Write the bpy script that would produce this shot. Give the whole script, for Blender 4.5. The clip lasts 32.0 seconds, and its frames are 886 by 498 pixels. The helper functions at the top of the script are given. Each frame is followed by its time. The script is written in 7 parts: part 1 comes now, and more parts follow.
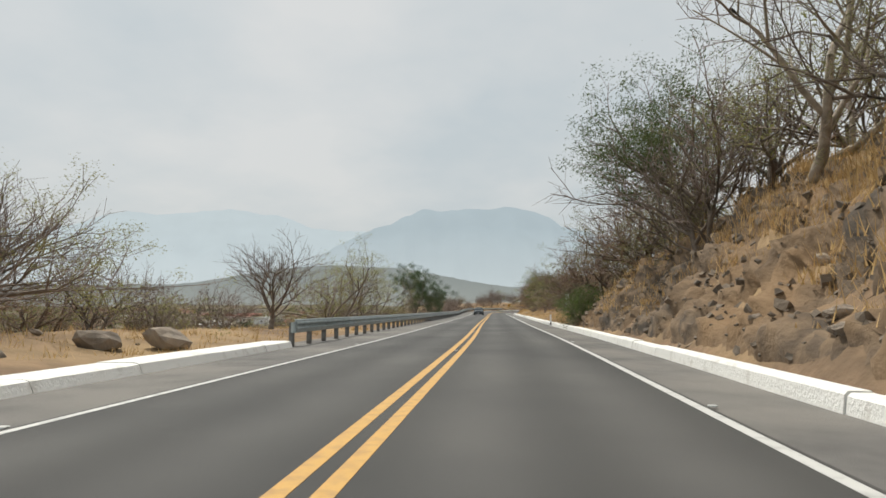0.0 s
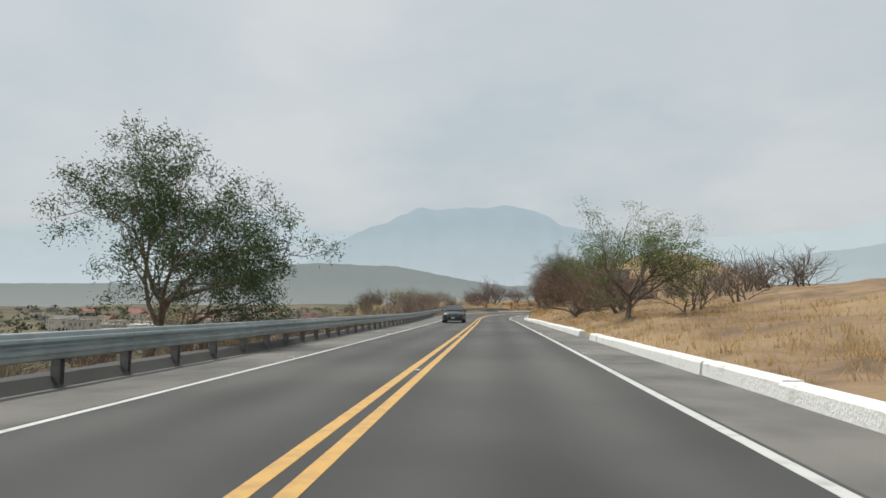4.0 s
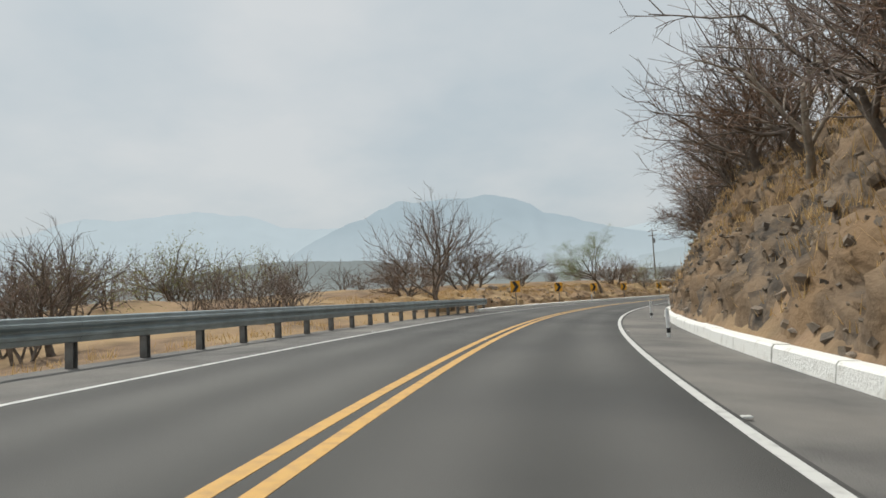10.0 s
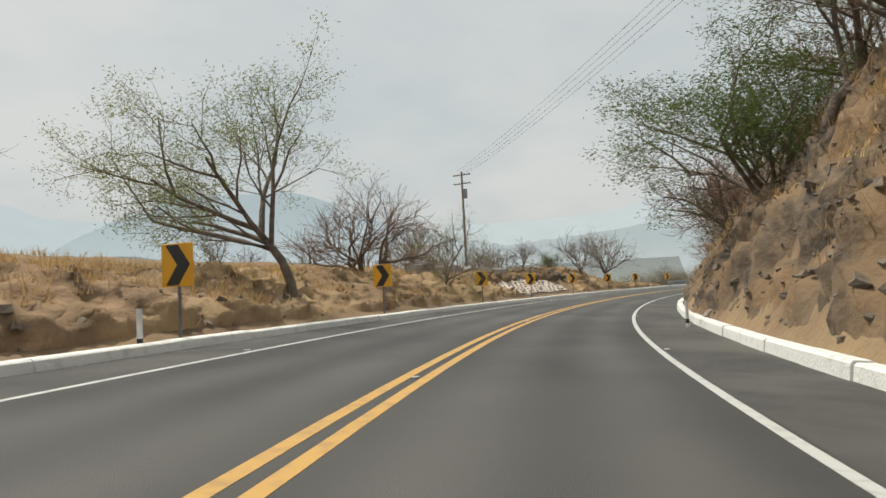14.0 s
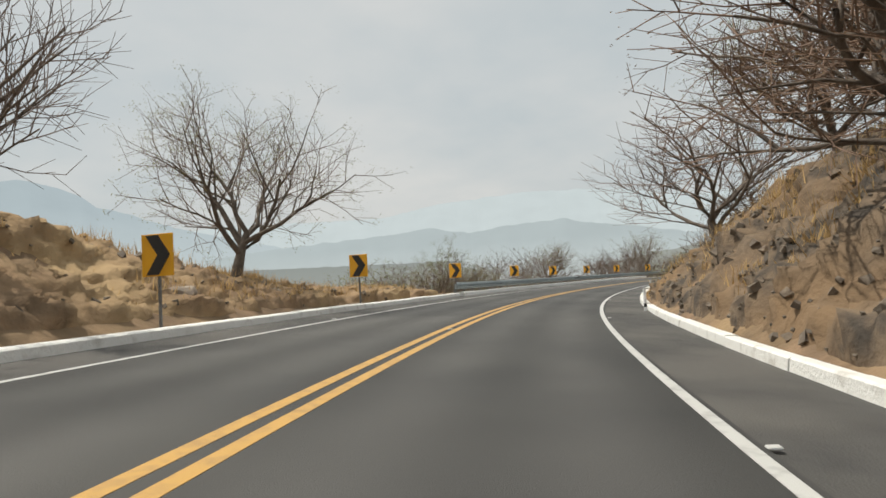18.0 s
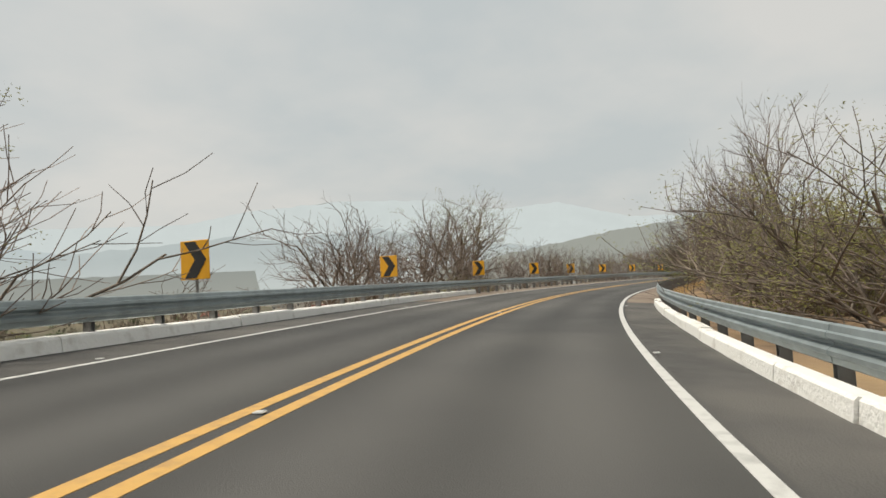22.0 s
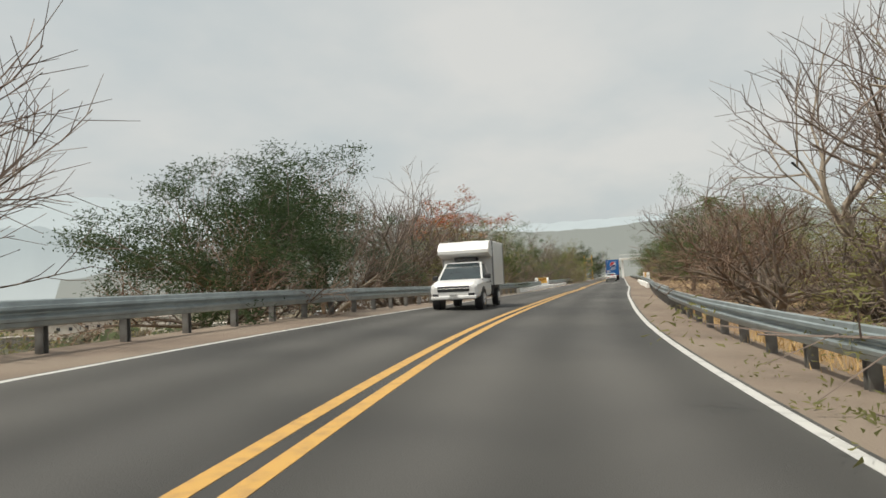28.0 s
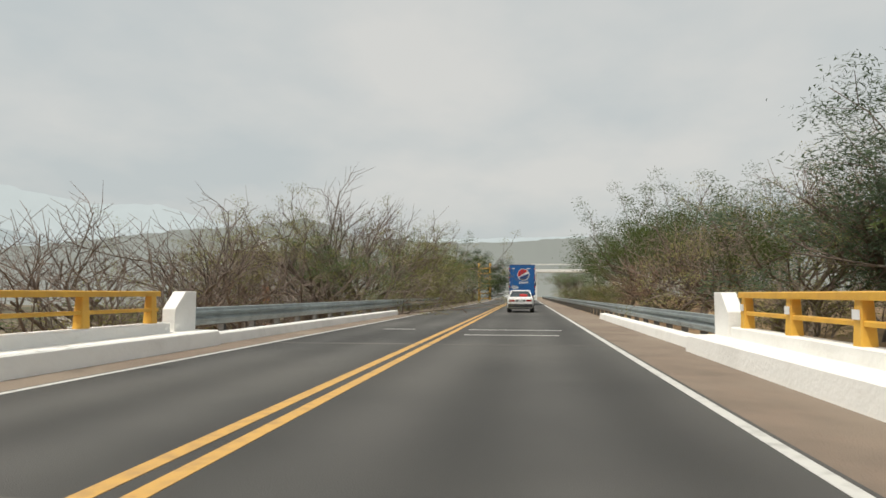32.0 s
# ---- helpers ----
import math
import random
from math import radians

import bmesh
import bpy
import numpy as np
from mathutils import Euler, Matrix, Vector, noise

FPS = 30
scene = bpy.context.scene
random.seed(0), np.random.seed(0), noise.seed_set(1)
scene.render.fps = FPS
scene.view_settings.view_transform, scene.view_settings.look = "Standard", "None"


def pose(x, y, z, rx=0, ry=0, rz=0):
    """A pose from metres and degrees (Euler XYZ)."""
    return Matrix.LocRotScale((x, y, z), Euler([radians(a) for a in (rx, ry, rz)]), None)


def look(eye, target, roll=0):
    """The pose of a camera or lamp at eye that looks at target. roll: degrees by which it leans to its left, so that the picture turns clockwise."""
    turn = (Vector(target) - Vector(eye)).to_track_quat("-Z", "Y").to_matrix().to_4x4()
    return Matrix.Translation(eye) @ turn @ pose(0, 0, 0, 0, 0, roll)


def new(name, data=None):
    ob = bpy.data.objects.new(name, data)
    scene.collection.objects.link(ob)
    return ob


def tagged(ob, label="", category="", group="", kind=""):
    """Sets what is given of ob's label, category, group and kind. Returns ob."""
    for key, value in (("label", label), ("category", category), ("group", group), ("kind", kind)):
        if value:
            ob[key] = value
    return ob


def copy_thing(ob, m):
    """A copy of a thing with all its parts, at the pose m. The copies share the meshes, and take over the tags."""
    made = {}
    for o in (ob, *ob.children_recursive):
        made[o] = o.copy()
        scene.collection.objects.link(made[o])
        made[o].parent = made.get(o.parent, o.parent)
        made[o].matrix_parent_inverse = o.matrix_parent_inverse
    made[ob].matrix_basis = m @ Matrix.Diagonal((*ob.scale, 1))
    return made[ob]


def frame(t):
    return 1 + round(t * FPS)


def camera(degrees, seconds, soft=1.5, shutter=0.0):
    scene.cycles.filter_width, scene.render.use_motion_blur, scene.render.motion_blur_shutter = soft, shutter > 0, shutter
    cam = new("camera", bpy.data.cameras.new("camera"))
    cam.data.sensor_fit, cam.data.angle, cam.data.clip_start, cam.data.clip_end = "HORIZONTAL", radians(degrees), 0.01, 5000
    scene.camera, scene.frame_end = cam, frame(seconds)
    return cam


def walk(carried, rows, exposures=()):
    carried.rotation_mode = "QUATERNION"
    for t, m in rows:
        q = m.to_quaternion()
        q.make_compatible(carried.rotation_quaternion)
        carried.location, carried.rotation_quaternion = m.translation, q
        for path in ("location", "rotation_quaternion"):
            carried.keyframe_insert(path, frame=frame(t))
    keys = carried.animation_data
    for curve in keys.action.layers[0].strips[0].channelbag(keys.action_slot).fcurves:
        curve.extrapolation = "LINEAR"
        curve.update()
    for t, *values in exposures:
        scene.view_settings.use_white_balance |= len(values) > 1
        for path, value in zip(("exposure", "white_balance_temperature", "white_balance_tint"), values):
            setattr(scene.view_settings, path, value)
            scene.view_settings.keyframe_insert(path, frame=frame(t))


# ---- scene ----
cam = camera(68.0, 32.0, soft=1.6)
PATH = [
    (0, (1.110, 0.000, 1.140), (0.916, 1.982, 1.320), -0.04),
    (0.5, (1.063, 8.156, 1.141), (0.868, 10.138, 1.321), 0.09),
    (1, (0.997, 16.373, 1.133), (0.802, 18.355, 1.314), 0.08),
    (1.5, (0.905, 24.541, 1.120), (0.712, 26.523, 1.300), 0.04),
    (2, (0.782, 32.788, 1.103), (0.590, 34.770, 1.281), -0.07),
    (2.5, (0.640, 40.938, 1.086), (0.450, 42.921, 1.265), -0.14),
    (3, (0.485, 49.178, 1.075), (0.298, 51.161, 1.255), -0.05),
    (3.5, (0.327, 57.390, 1.070), (0.140, 59.373, 1.252), -0.00),
    (4, (0.158, 65.692, 1.069), (-0.029, 67.675, 1.250), -0.01),
    (4.5, (-0.016, 73.909, 1.066), (-0.205, 75.892, 1.246), -0.07),
    (5, (-0.199, 82.210, 1.059), (-0.389, 84.193, 1.237), -0.15),
    (5.5, (-0.380, 90.522, 1.049), (-0.571, 92.505, 1.226), -0.08),
    (6, (-0.556, 98.886, 1.041), (-0.746, 100.869, 1.217), 0.02),
    (6.5, (-0.720, 107.187, 1.034), (-0.907, 109.171, 1.209), 0.10),
    (7, (-0.868, 115.561, 1.024), (-1.055, 117.545, 1.194), -0.06),
    (7.5, (-0.992, 123.927, 1.016), (-1.181, 125.911, 1.184), -0.07),
    (8, (-1.088, 132.420, 1.010), (-1.276, 134.404, 1.177), -0.47),
    (8.5, (-1.122, 140.738, 1.018), (-1.308, 142.722, 1.183), -0.95),
    (9, (-1.051, 149.234, 1.027), (-1.237, 151.218, 1.190), -2.04),
    (9.5, (-0.831, 157.610, 1.043), (-1.008, 159.595, 1.207), -2.96),
    (10, (-0.403, 166.092, 1.066), (-0.539, 168.080, 1.230), -3.10),
    (10.5, (0.294, 174.469, 1.082), (0.223, 176.462, 1.242), -3.15),
    (11, (1.304, 182.832, 1.093), (1.303, 184.826, 1.249), -3.17),
    (11.5, (2.650, 191.222, 1.107), (2.719, 193.215, 1.259), -3.18),
    (12, (4.319, 199.502, 1.129), (4.463, 201.491, 1.276), -3.20),
    (12.5, (6.323, 207.723, 1.150), (6.542, 209.706, 1.296), -3.13),
    (13, (8.632, 215.801, 1.159), (8.927, 217.774, 1.302), -3.07),
    (13.5, (11.292, 223.895, 1.151), (11.667, 225.855, 1.292), -3.07),
    (14, (14.264, 231.865, 1.125), (14.722, 233.807, 1.263), -3.04),
    (14.5, (17.547, 239.672, 1.089), (18.090, 241.591, 1.226), -3.00),
    (15, (21.168, 247.345, 1.058), (21.793, 249.240, 1.193), -3.12),
    (15.5, (25.113, 254.839, 1.040), (25.814, 256.707, 1.171), -3.19),
    (16, (29.399, 262.209, 1.033), (30.176, 264.047, 1.159), -3.21),
    (16.5, (33.980, 269.378, 1.037), (34.830, 271.184, 1.157), -3.20),
    (17, (38.885, 276.403, 1.048), (39.810, 278.172, 1.165), -3.20),
    (17.5, (44.031, 283.180, 1.065), (45.025, 284.912, 1.182), -3.11),
    (18, (49.476, 289.821, 1.087), (50.537, 291.512, 1.204), -3.12),
    (18.5, (55.124, 296.230, 1.111), (56.250, 297.879, 1.228), -3.18),
    (19, (61.013, 302.470, 1.139), (62.196, 304.078, 1.256), -3.13),
    (19.5, (67.141, 308.536, 1.171), (68.377, 310.103, 1.290), -3.23),
    (20, (73.490, 314.407, 1.204), (74.775, 315.935, 1.325), -3.24),
    (20.5, (79.965, 319.999, 1.240), (81.300, 321.483, 1.358), -3.28),
    (21, (86.666, 325.395, 1.279), (88.051, 326.832, 1.394), -3.33),
    (21.5, (93.538, 330.543, 1.324), (94.973, 331.931, 1.441), -3.28),
    (22, (100.624, 335.458, 1.378), (102.108, 336.794, 1.498), -3.35),
    (22.5, (107.866, 340.080, 1.444), (109.398, 341.360, 1.565), -3.34),
    (23, (115.291, 344.408, 1.519), (116.874, 345.624, 1.639), -3.16),
    (23.5, (122.921, 348.439, 1.595), (124.553, 349.589, 1.713), -3.15),
    (24, (130.689, 352.136, 1.666), (132.367, 353.218, 1.780), -3.09),
    (24.5, (138.633, 355.520, 1.729), (140.352, 356.537, 1.837), -3.11),
    (25, (146.663, 358.586, 1.779), (148.415, 359.546, 1.882), -3.17),
    (25.5, (154.870, 361.409, 1.815), (156.649, 362.318, 1.913), -3.18),
    (26, (163.124, 363.975, 1.843), (164.927, 364.834, 1.939), -3.13),
    (26.5, (171.500, 366.301, 1.868), (173.329, 367.105, 1.965), -3.05),
    (27, (179.884, 368.336, 1.889), (181.741, 369.070, 1.991), -3.11),
    (27.5, (188.350, 370.079, 1.901), (190.235, 370.737, 2.005), -3.07),
    (28, (196.791, 371.497, 1.898), (198.701, 372.082, 2.002), -2.90),
    (28.5, (205.307, 372.607, 1.880), (207.238, 373.120, 1.983), -3.04),
    (29, (213.824, 373.410, 1.852), (215.769, 373.861, 1.961), -2.91),
    (29.5, (222.460, 373.960, 1.840), (224.416, 374.358, 1.959), -2.20),
    (30, (231.050, 374.318, 1.842), (233.014, 374.674, 1.972), -1.62),
    (30.5, (239.727, 374.554, 1.858), (241.695, 374.883, 1.995), -1.09),
    (31, (248.241, 374.724, 1.881), (250.211, 375.039, 2.020), -0.54),
    (31.5, (256.958, 374.916, 1.903), (258.928, 375.229, 2.042), -0.29),
    (32, (265.465, 375.203, 1.929), (267.435, 375.519, 2.065), 0.12),
]
EXPOSURES = [(0.0, 0.08, 6500, 8), (2.0, 0.05, 6650, 8.5), (5.0, 0.0, 6150, 6.5), (6.0, 0.0, 6150, 6.5), (7.0, 0.0, 6400, 7.5), (9.0, 0.0, 5950, 5.5), (10.0, 0.0, 6300, 7), (12.0, 0.0, 6600, 7), (14.0, 0.05, 6600, 6.5), (17.0, 0.05, 6600, 7.5), (23.0, 0.05, 6850, 8.5), (27.0, 0.1, 6750, 7.5), (31.0, 0.1, 6750, 8), (32.0, 0.05, 6750, 8)]
walk(cam, [(t, look(eye, target, roll)) for t, eye, target, roll in PATH], EXPOSURES)

# ---- plan: the road's centre line, chainage marks (metres), bank and lane widths ----
ROAD = [(0.71, -80.0, 0.0), (0.29, -40.0, 0.0), (-0.13, 0.0, 0.0), (-0.38, 24.53, -0.02), (-0.95, 49.16, -0.06), (-1.41, 73.87, -0.08), (-1.86, 98.85, -0.1), (-2.37, 123.91, -0.11), (-2.8, 149.27, -0.05), (-1.55, 174.65, 0.04), (2.46, 199.92, 0.09), (9.6, 224.48, 0.09), (19.44, 248.21, 0.04), (32.35, 270.47, 0.02), (47.79, 291.26, 0.08), (65.29, 310.48, 0.18), (85.06, 327.46, 0.29), (106.6, 342.13, 0.45), (129.83, 354.04, 0.63), (154.41, 362.83, 0.75), (179.55, 369.85, 0.83), (205.1, 374.55, 0.83), (230.99, 376.4, 0.78), (256.91, 377.12, 0.78), (265.38, 377.52, 0.79), (295.38, 378.51, 0.79), (335.35, 379.82, 0.79), (415.31, 382.45, 0.79), (525.15, 386.04, 0.79)]
BACK = 80.0
MARKS = [0.0, 16.3, 32.7, 49.2, 65.7, 82.3, 98.9, 115.6, 132.4, 149.3, 166.2, 183.3, 200.3, 217.4, 234.5, 251.6, 268.7, 286.0, 303.2, 320.6, 337.9, 355.4, 372.8, 390.2, 407.6, 425.0, 442.4, 459.7, 477.1, 494.4, 511.7, 528.9, 546.2]
BANK_K = (-10, 7.5, 8.5, 9, 9.5, 10, 28, 29, 30, 31, 32, 60)
BANK_D = (0, 0, 1, 2.1, 3, 3.2, 3.2, 3, 1.8, 0.6, 0, 0)
WR_K, WR_D = (-10, 0, 5, 10, 14, 18, 24, 26.5, 28, 30, 32, 60), (3.48, 3.5, 3.6, 3.5, 3.64, 3.57, 3.6, 3.58, 3.8, 4.05, 4.2, 4.1)
WL_K, WL_D = (-10, 0, 2, 5, 7, 9, 13, 17, 23, 24.5, 26.5, 28, 30, 32, 60), (3.4, 3.4, 3.17, 3.17, 3.45, 3.82, 3.85, 3.7, 3.75, 4.0, 4.1, 4.2, 3.8, 3.57, 3.57)
K_RAIL_A, K_RAIL_B, K_RAIL_C, K_RAIL_D, K_RAIL_E, K_RAIL_F = 1.25, 12.58, 20.27, 32.2, 21.75, 32.2
BR0, BR1, BR_L, BR_R = 32.2, 32.83, -4.6, 5.6
CHEVRONS = ((13.07, -5.95), (13.91, -5.95), (14.72, -5.9), (15.47, -6.0), (16.36, -5.95), (17.09, -5.95), (17.9, -5.9), (18.73, -5.8), (19.45, -5.8), (20.32, -5.85), (21.22, -5.9), (22.0, -5.9),
            (22.78, -5.9), (23.53, -5.9), (24.34, -5.95), (25.13, -6.05), (25.87, -6.1), (26.68, -6.15), (27.53, -6.15), (28.38, -6.05))
K_SEDAN, D_SEDAN, K_PICK, D_PICK = 7.55, -1.87, 29.65, -2.3
K_CAR, D_CAR, K_TRUCK, D_TRUCK = 34.34, 1.95, 35.83, 1.9
K_AP0, K_AP1 = 16.75, 17.93

# ---- world, sun ----
SUN_DIR = Vector((-0.30, 0.28, 0.91)).normalized()
sun = new("sun", bpy.data.lights.new("sun", "SUN"))
sun.data.energy, sun.data.angle, sun.data.color = 3.4, radians(0.9), (1.0, 0.95, 0.87)
sun.rotation_mode = "QUATERNION"
sun.rotation_quaternion = SUN_DIR.to_track_quat("Z", "Y")
world = bpy.data.worlds.new("world")
scene.world = world
world.use_nodes = True
wn, wl = world.node_tree.nodes, world.node_tree.links
bg = wn["Background"]
sky = wn.new("ShaderNodeTexSky")
sky.sky_type, sky.sun_disc = "NISHITA", False
sky.sun_elevation = math.asin(SUN_DIR.z)
sky.sun_rotation = math.atan2(SUN_DIR.x, SUN_DIR.y)
sky.air_density, sky.dust_density, sky.ozone_density = 1.0, 6.0, 1.0
tc = wn.new("ShaderNodeTexCoord")
sep = wn.new("ShaderNodeSeparateXYZ")
wl.new(tc.outputs["Generated"], sep.inputs[0])
# the thin cloud layer: streaky noise over the direction, flattened towards the horizon
zc = wn.new("ShaderNodeMath"); zc.operation = "ADD"; zc.inputs[1].default_value = 0.28
wl.new(sep.outputs["Z"], zc.inputs[0])
dv = wn.new("ShaderNodeVectorMath"); dv.operation = "DIVIDE"
cmb = wn.new("ShaderNodeCombineXYZ")
for k in range(3):
    wl.new(zc.outputs[0], cmb.inputs[k])
wl.new(tc.outputs["Generated"], dv.inputs[0]); wl.new(cmb.outputs[0], dv.inputs[1])
cn = wn.new("ShaderNodeTexNoise")
cn.inputs["Scale"].default_value, cn.inputs["Detail"].default_value, cn.inputs["Roughness"].default_value = 1.5, 5.0, 0.52
wl.new(dv.outputs[0], cn.inputs["Vector"])
ramp = wn.new("ShaderNodeValToRGB")
ramp.color_ramp.elements[0].position, ramp.color_ramp.elements[0].color = 0.36, (0.555, 0.605, 0.63, 1)
ramp.color_ramp.elements[1].position, ramp.color_ramp.elements[1].color = 0.66, (0.70, 0.705, 0.70, 1)
wl.new(cn.outputs["Fac"], ramp.inputs[0])
sk = wn.new("ShaderNodeVectorMath"); sk.operation = "SCALE"; sk.inputs["Scale"].default_value = 0.09
wl.new(sky.outputs[0], sk.inputs[0])
mixs = wn.new("ShaderNodeMix"); mixs.data_type = "RGBA"; mixs.inputs[0].default_value = 0.86
wl.new(sk.outputs[0], mixs.inputs[6]); wl.new(ramp.outputs[0], mixs.inputs[7])
wl.new(mixs.outputs[2], bg.inputs["Color"])
bg.inputs["Strength"].default_value = 1.0

# ---- materials ----
MATS = {}


def mat(name, base, other=None, scale=3.0, rough=0.8, metal=0.0, bump=0.0, bscale=30.0, detail=6.0, lo=0.35, hi=0.65, per=0.0, spec=0.5, third=None, tscale=0.4, coord="Object", trans=0.0):
    """Base colour mixed with a second by noise, a third by a larger noise, shade varied per object, bump."""
    m = bpy.data.materials.new(name)
    m.use_nodes = True
    n, l = m.node_tree.nodes, m.node_tree.links
    b = n["Principled BSDF"]
    b.inputs["Roughness"].default_value, b.inputs["Metallic"].default_value = rough, metal
    b.inputs["Specular IOR Level"].default_value = spec
    co = n.new("ShaderNodeTexCoord")
    out = None

    def noise_fac(sc, det, a, z):
        t = n.new("ShaderNodeTexNoise")
        t.inputs["Scale"].default_value, t.inputs["Detail"].default_value = sc, det
        l.new(co.outputs[coord], t.inputs["Vector"])
        r = n.new("ShaderNodeMapRange")
        r.inputs[1].default_value, r.inputs[2].default_value = a, z
        l.new(t.outputs["Fac"], r.inputs[0])
        return r.outputs[0]

    if other is None:
        other = tuple(c * 0.8 for c in base)
    mx = n.new("ShaderNodeMix"); mx.data_type = "RGBA"
    mx.inputs[6].default_value, mx.inputs[7].default_value = (*base, 1), (*other, 1)
    l.new(noise_fac(scale, detail, lo, hi), mx.inputs[0])
    out = mx.outputs[2]
    if third is not None:
        m3 = n.new("ShaderNodeMix"); m3.data_type = "RGBA"
        m3.inputs[7].default_value = (*third, 1)
        l.new(out, m3.inputs[6]); l.new(noise_fac(tscale, 4.0, 0.42, 0.62), m3.inputs[0])
        out = m3.outputs[2]
    if per > 0:
        oi = n.new("ShaderNodeObjectInfo")
        r = n.new("ShaderNodeMapRange")
        r.inputs[3].default_value, r.inputs[4].default_value = 1 - per, 1 + per
        l.new(oi.outputs["Random"], r.inputs[0])
        vm = n.new("ShaderNodeVectorMath"); vm.operation = "SCALE"
        l.new(out, vm.inputs[0]); l.new(r.outputs[0], vm.inputs["Scale"])
        out = vm.outputs[0]
    l.new(out, b.inputs["Base Color"])
    if bump > 0:
        t = n.new("ShaderNodeTexNoise")
        t.inputs["Scale"].default_value, t.inputs["Detail"].default_value = bscale, 8.0
        l.new(co.outputs[coord], t.inputs["Vector"])
        bp = n.new("ShaderNodeBump")
        bp.inputs["Strength"].default_value, bp.inputs["Distance"].default_value = bump, 0.05
        l.new(t.outputs["Fac"], bp.inputs["Height"]); l.new(bp.outputs[0], b.inputs["Normal"])
    if trans > 0:
        tr = n.new("ShaderNodeBsdfTranslucent")
        l.new(out, tr.inputs["Color"])
        ms = n.new("ShaderNodeMixShader"); ms.inputs[0].default_value = trans
        l.new(b.outputs[0], ms.inputs[1]); l.new(tr.outputs[0], ms.inputs[2])
        l.new(ms.outputs[0], n["Material Output"].inputs["Surface"])
    MATS[name] = m
    return m


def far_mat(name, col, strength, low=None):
    """Hazy distance: dull dark base, the haze painted in as a glowing emission colour."""
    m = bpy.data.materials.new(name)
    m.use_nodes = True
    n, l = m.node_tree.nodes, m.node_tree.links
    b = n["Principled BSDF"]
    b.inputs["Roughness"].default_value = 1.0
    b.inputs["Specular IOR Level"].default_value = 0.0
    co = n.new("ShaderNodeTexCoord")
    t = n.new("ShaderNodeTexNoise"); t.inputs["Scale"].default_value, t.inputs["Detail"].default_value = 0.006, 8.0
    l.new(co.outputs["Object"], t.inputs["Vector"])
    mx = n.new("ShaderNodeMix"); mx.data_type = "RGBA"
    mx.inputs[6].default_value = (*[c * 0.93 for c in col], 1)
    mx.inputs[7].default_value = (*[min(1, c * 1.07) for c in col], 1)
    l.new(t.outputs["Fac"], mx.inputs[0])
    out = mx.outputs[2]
    # painted haze: blends to the low colour towards the foot
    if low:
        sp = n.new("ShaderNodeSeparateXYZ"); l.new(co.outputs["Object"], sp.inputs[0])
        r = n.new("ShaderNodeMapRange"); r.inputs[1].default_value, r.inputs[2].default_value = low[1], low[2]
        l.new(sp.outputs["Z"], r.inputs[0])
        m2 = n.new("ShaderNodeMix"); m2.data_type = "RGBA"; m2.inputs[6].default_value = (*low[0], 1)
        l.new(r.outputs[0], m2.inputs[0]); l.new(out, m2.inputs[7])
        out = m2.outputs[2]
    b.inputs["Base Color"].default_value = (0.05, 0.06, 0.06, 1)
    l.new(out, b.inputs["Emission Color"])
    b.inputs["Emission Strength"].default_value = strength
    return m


ASPHALT = mat("asphalt", (0.066, 0.064, 0.061), (0.050, 0.049, 0.047), scale=0.35, rough=0.72, bump=0.35, bscale=90, third=(0.086, 0.083, 0.077), tscale=0.12, spec=0.35)
# wheel paths: polished strips along each lane, broken up by noise
n, l = ASPHALT.node_tree.nodes, ASPHALT.node_tree.links
b = n["Principled BSDF"]
src = b.inputs["Base Color"].links[0].from_socket
la = n.new("ShaderNodeAttribute"); la.attribute_name = "lat"
ab = n.new("ShaderNodeMath"); ab.operation = "ABSOLUTE"; l.new(la.outputs["Fac"], ab.inputs[0])
ml = n.new("ShaderNodeMath"); ml.operation = "MULTIPLY_ADD"; ml.inputs[1].default_value, ml.inputs[2].default_value = 3.9, -3.9
l.new(ab.outputs[0], ml.inputs[0])
cs = n.new("ShaderNodeMath"); cs.operation = "COSINE"; l.new(ml.outputs[0], cs.inputs[0])
nz = n.new("ShaderNodeTexNoise"); nz.inputs["Scale"].default_value, nz.inputs["Detail"].default_value = 0.25, 3.0
co = n.new("ShaderNodeTexCoord"); l.new(co.outputs["Object"], nz.inputs["Vector"])
mm = n.new("ShaderNodeMath"); mm.operation = "MULTIPLY"; l.new(cs.outputs[0], mm.inputs[0]); l.new(nz.outputs["Fac"], mm.inputs[1])
mr = n.new("ShaderNodeMapRange"); mr.inputs[1].default_value, mr.inputs[2].default_value, mr.inputs[3].default_value, mr.inputs[4].default_value = -0.6, 0.6, 0.78, 1.22
l.new(mm.outputs[0], mr.inputs[0])
vm = n.new("ShaderNodeVectorMath"); vm.operation = "SCALE"; l.new(src, vm.inputs[0]); l.new(mr.outputs[0], vm.inputs["Scale"])
l.new(vm.outputs[0], b.inputs["Base Color"])
SHOULDER = mat("shoulder_asphalt", (0.155, 0.148, 0.138), (0.105, 0.10, 0.094), scale=1.3, rough=0.9, bump=0.6, bscale=45, third=(0.20, 0.187, 0.168), tscale=0.3)
SHOULDER_D = mat("dark_shoulder_asphalt", (0.082, 0.079, 0.075), (0.06, 0.058, 0.055), scale=2.2, rough=0.9, bump=0.6, bscale=45, third=(0.115, 0.108, 0.098), tscale=0.35)
BROWNSH = mat("shoulder_dirt", (0.225, 0.172, 0.132), (0.175, 0.135, 0.105), scale=1.2, rough=0.95, bump=0.6, bscale=45, third=(0.25, 0.20, 0.155), tscale=0.35)
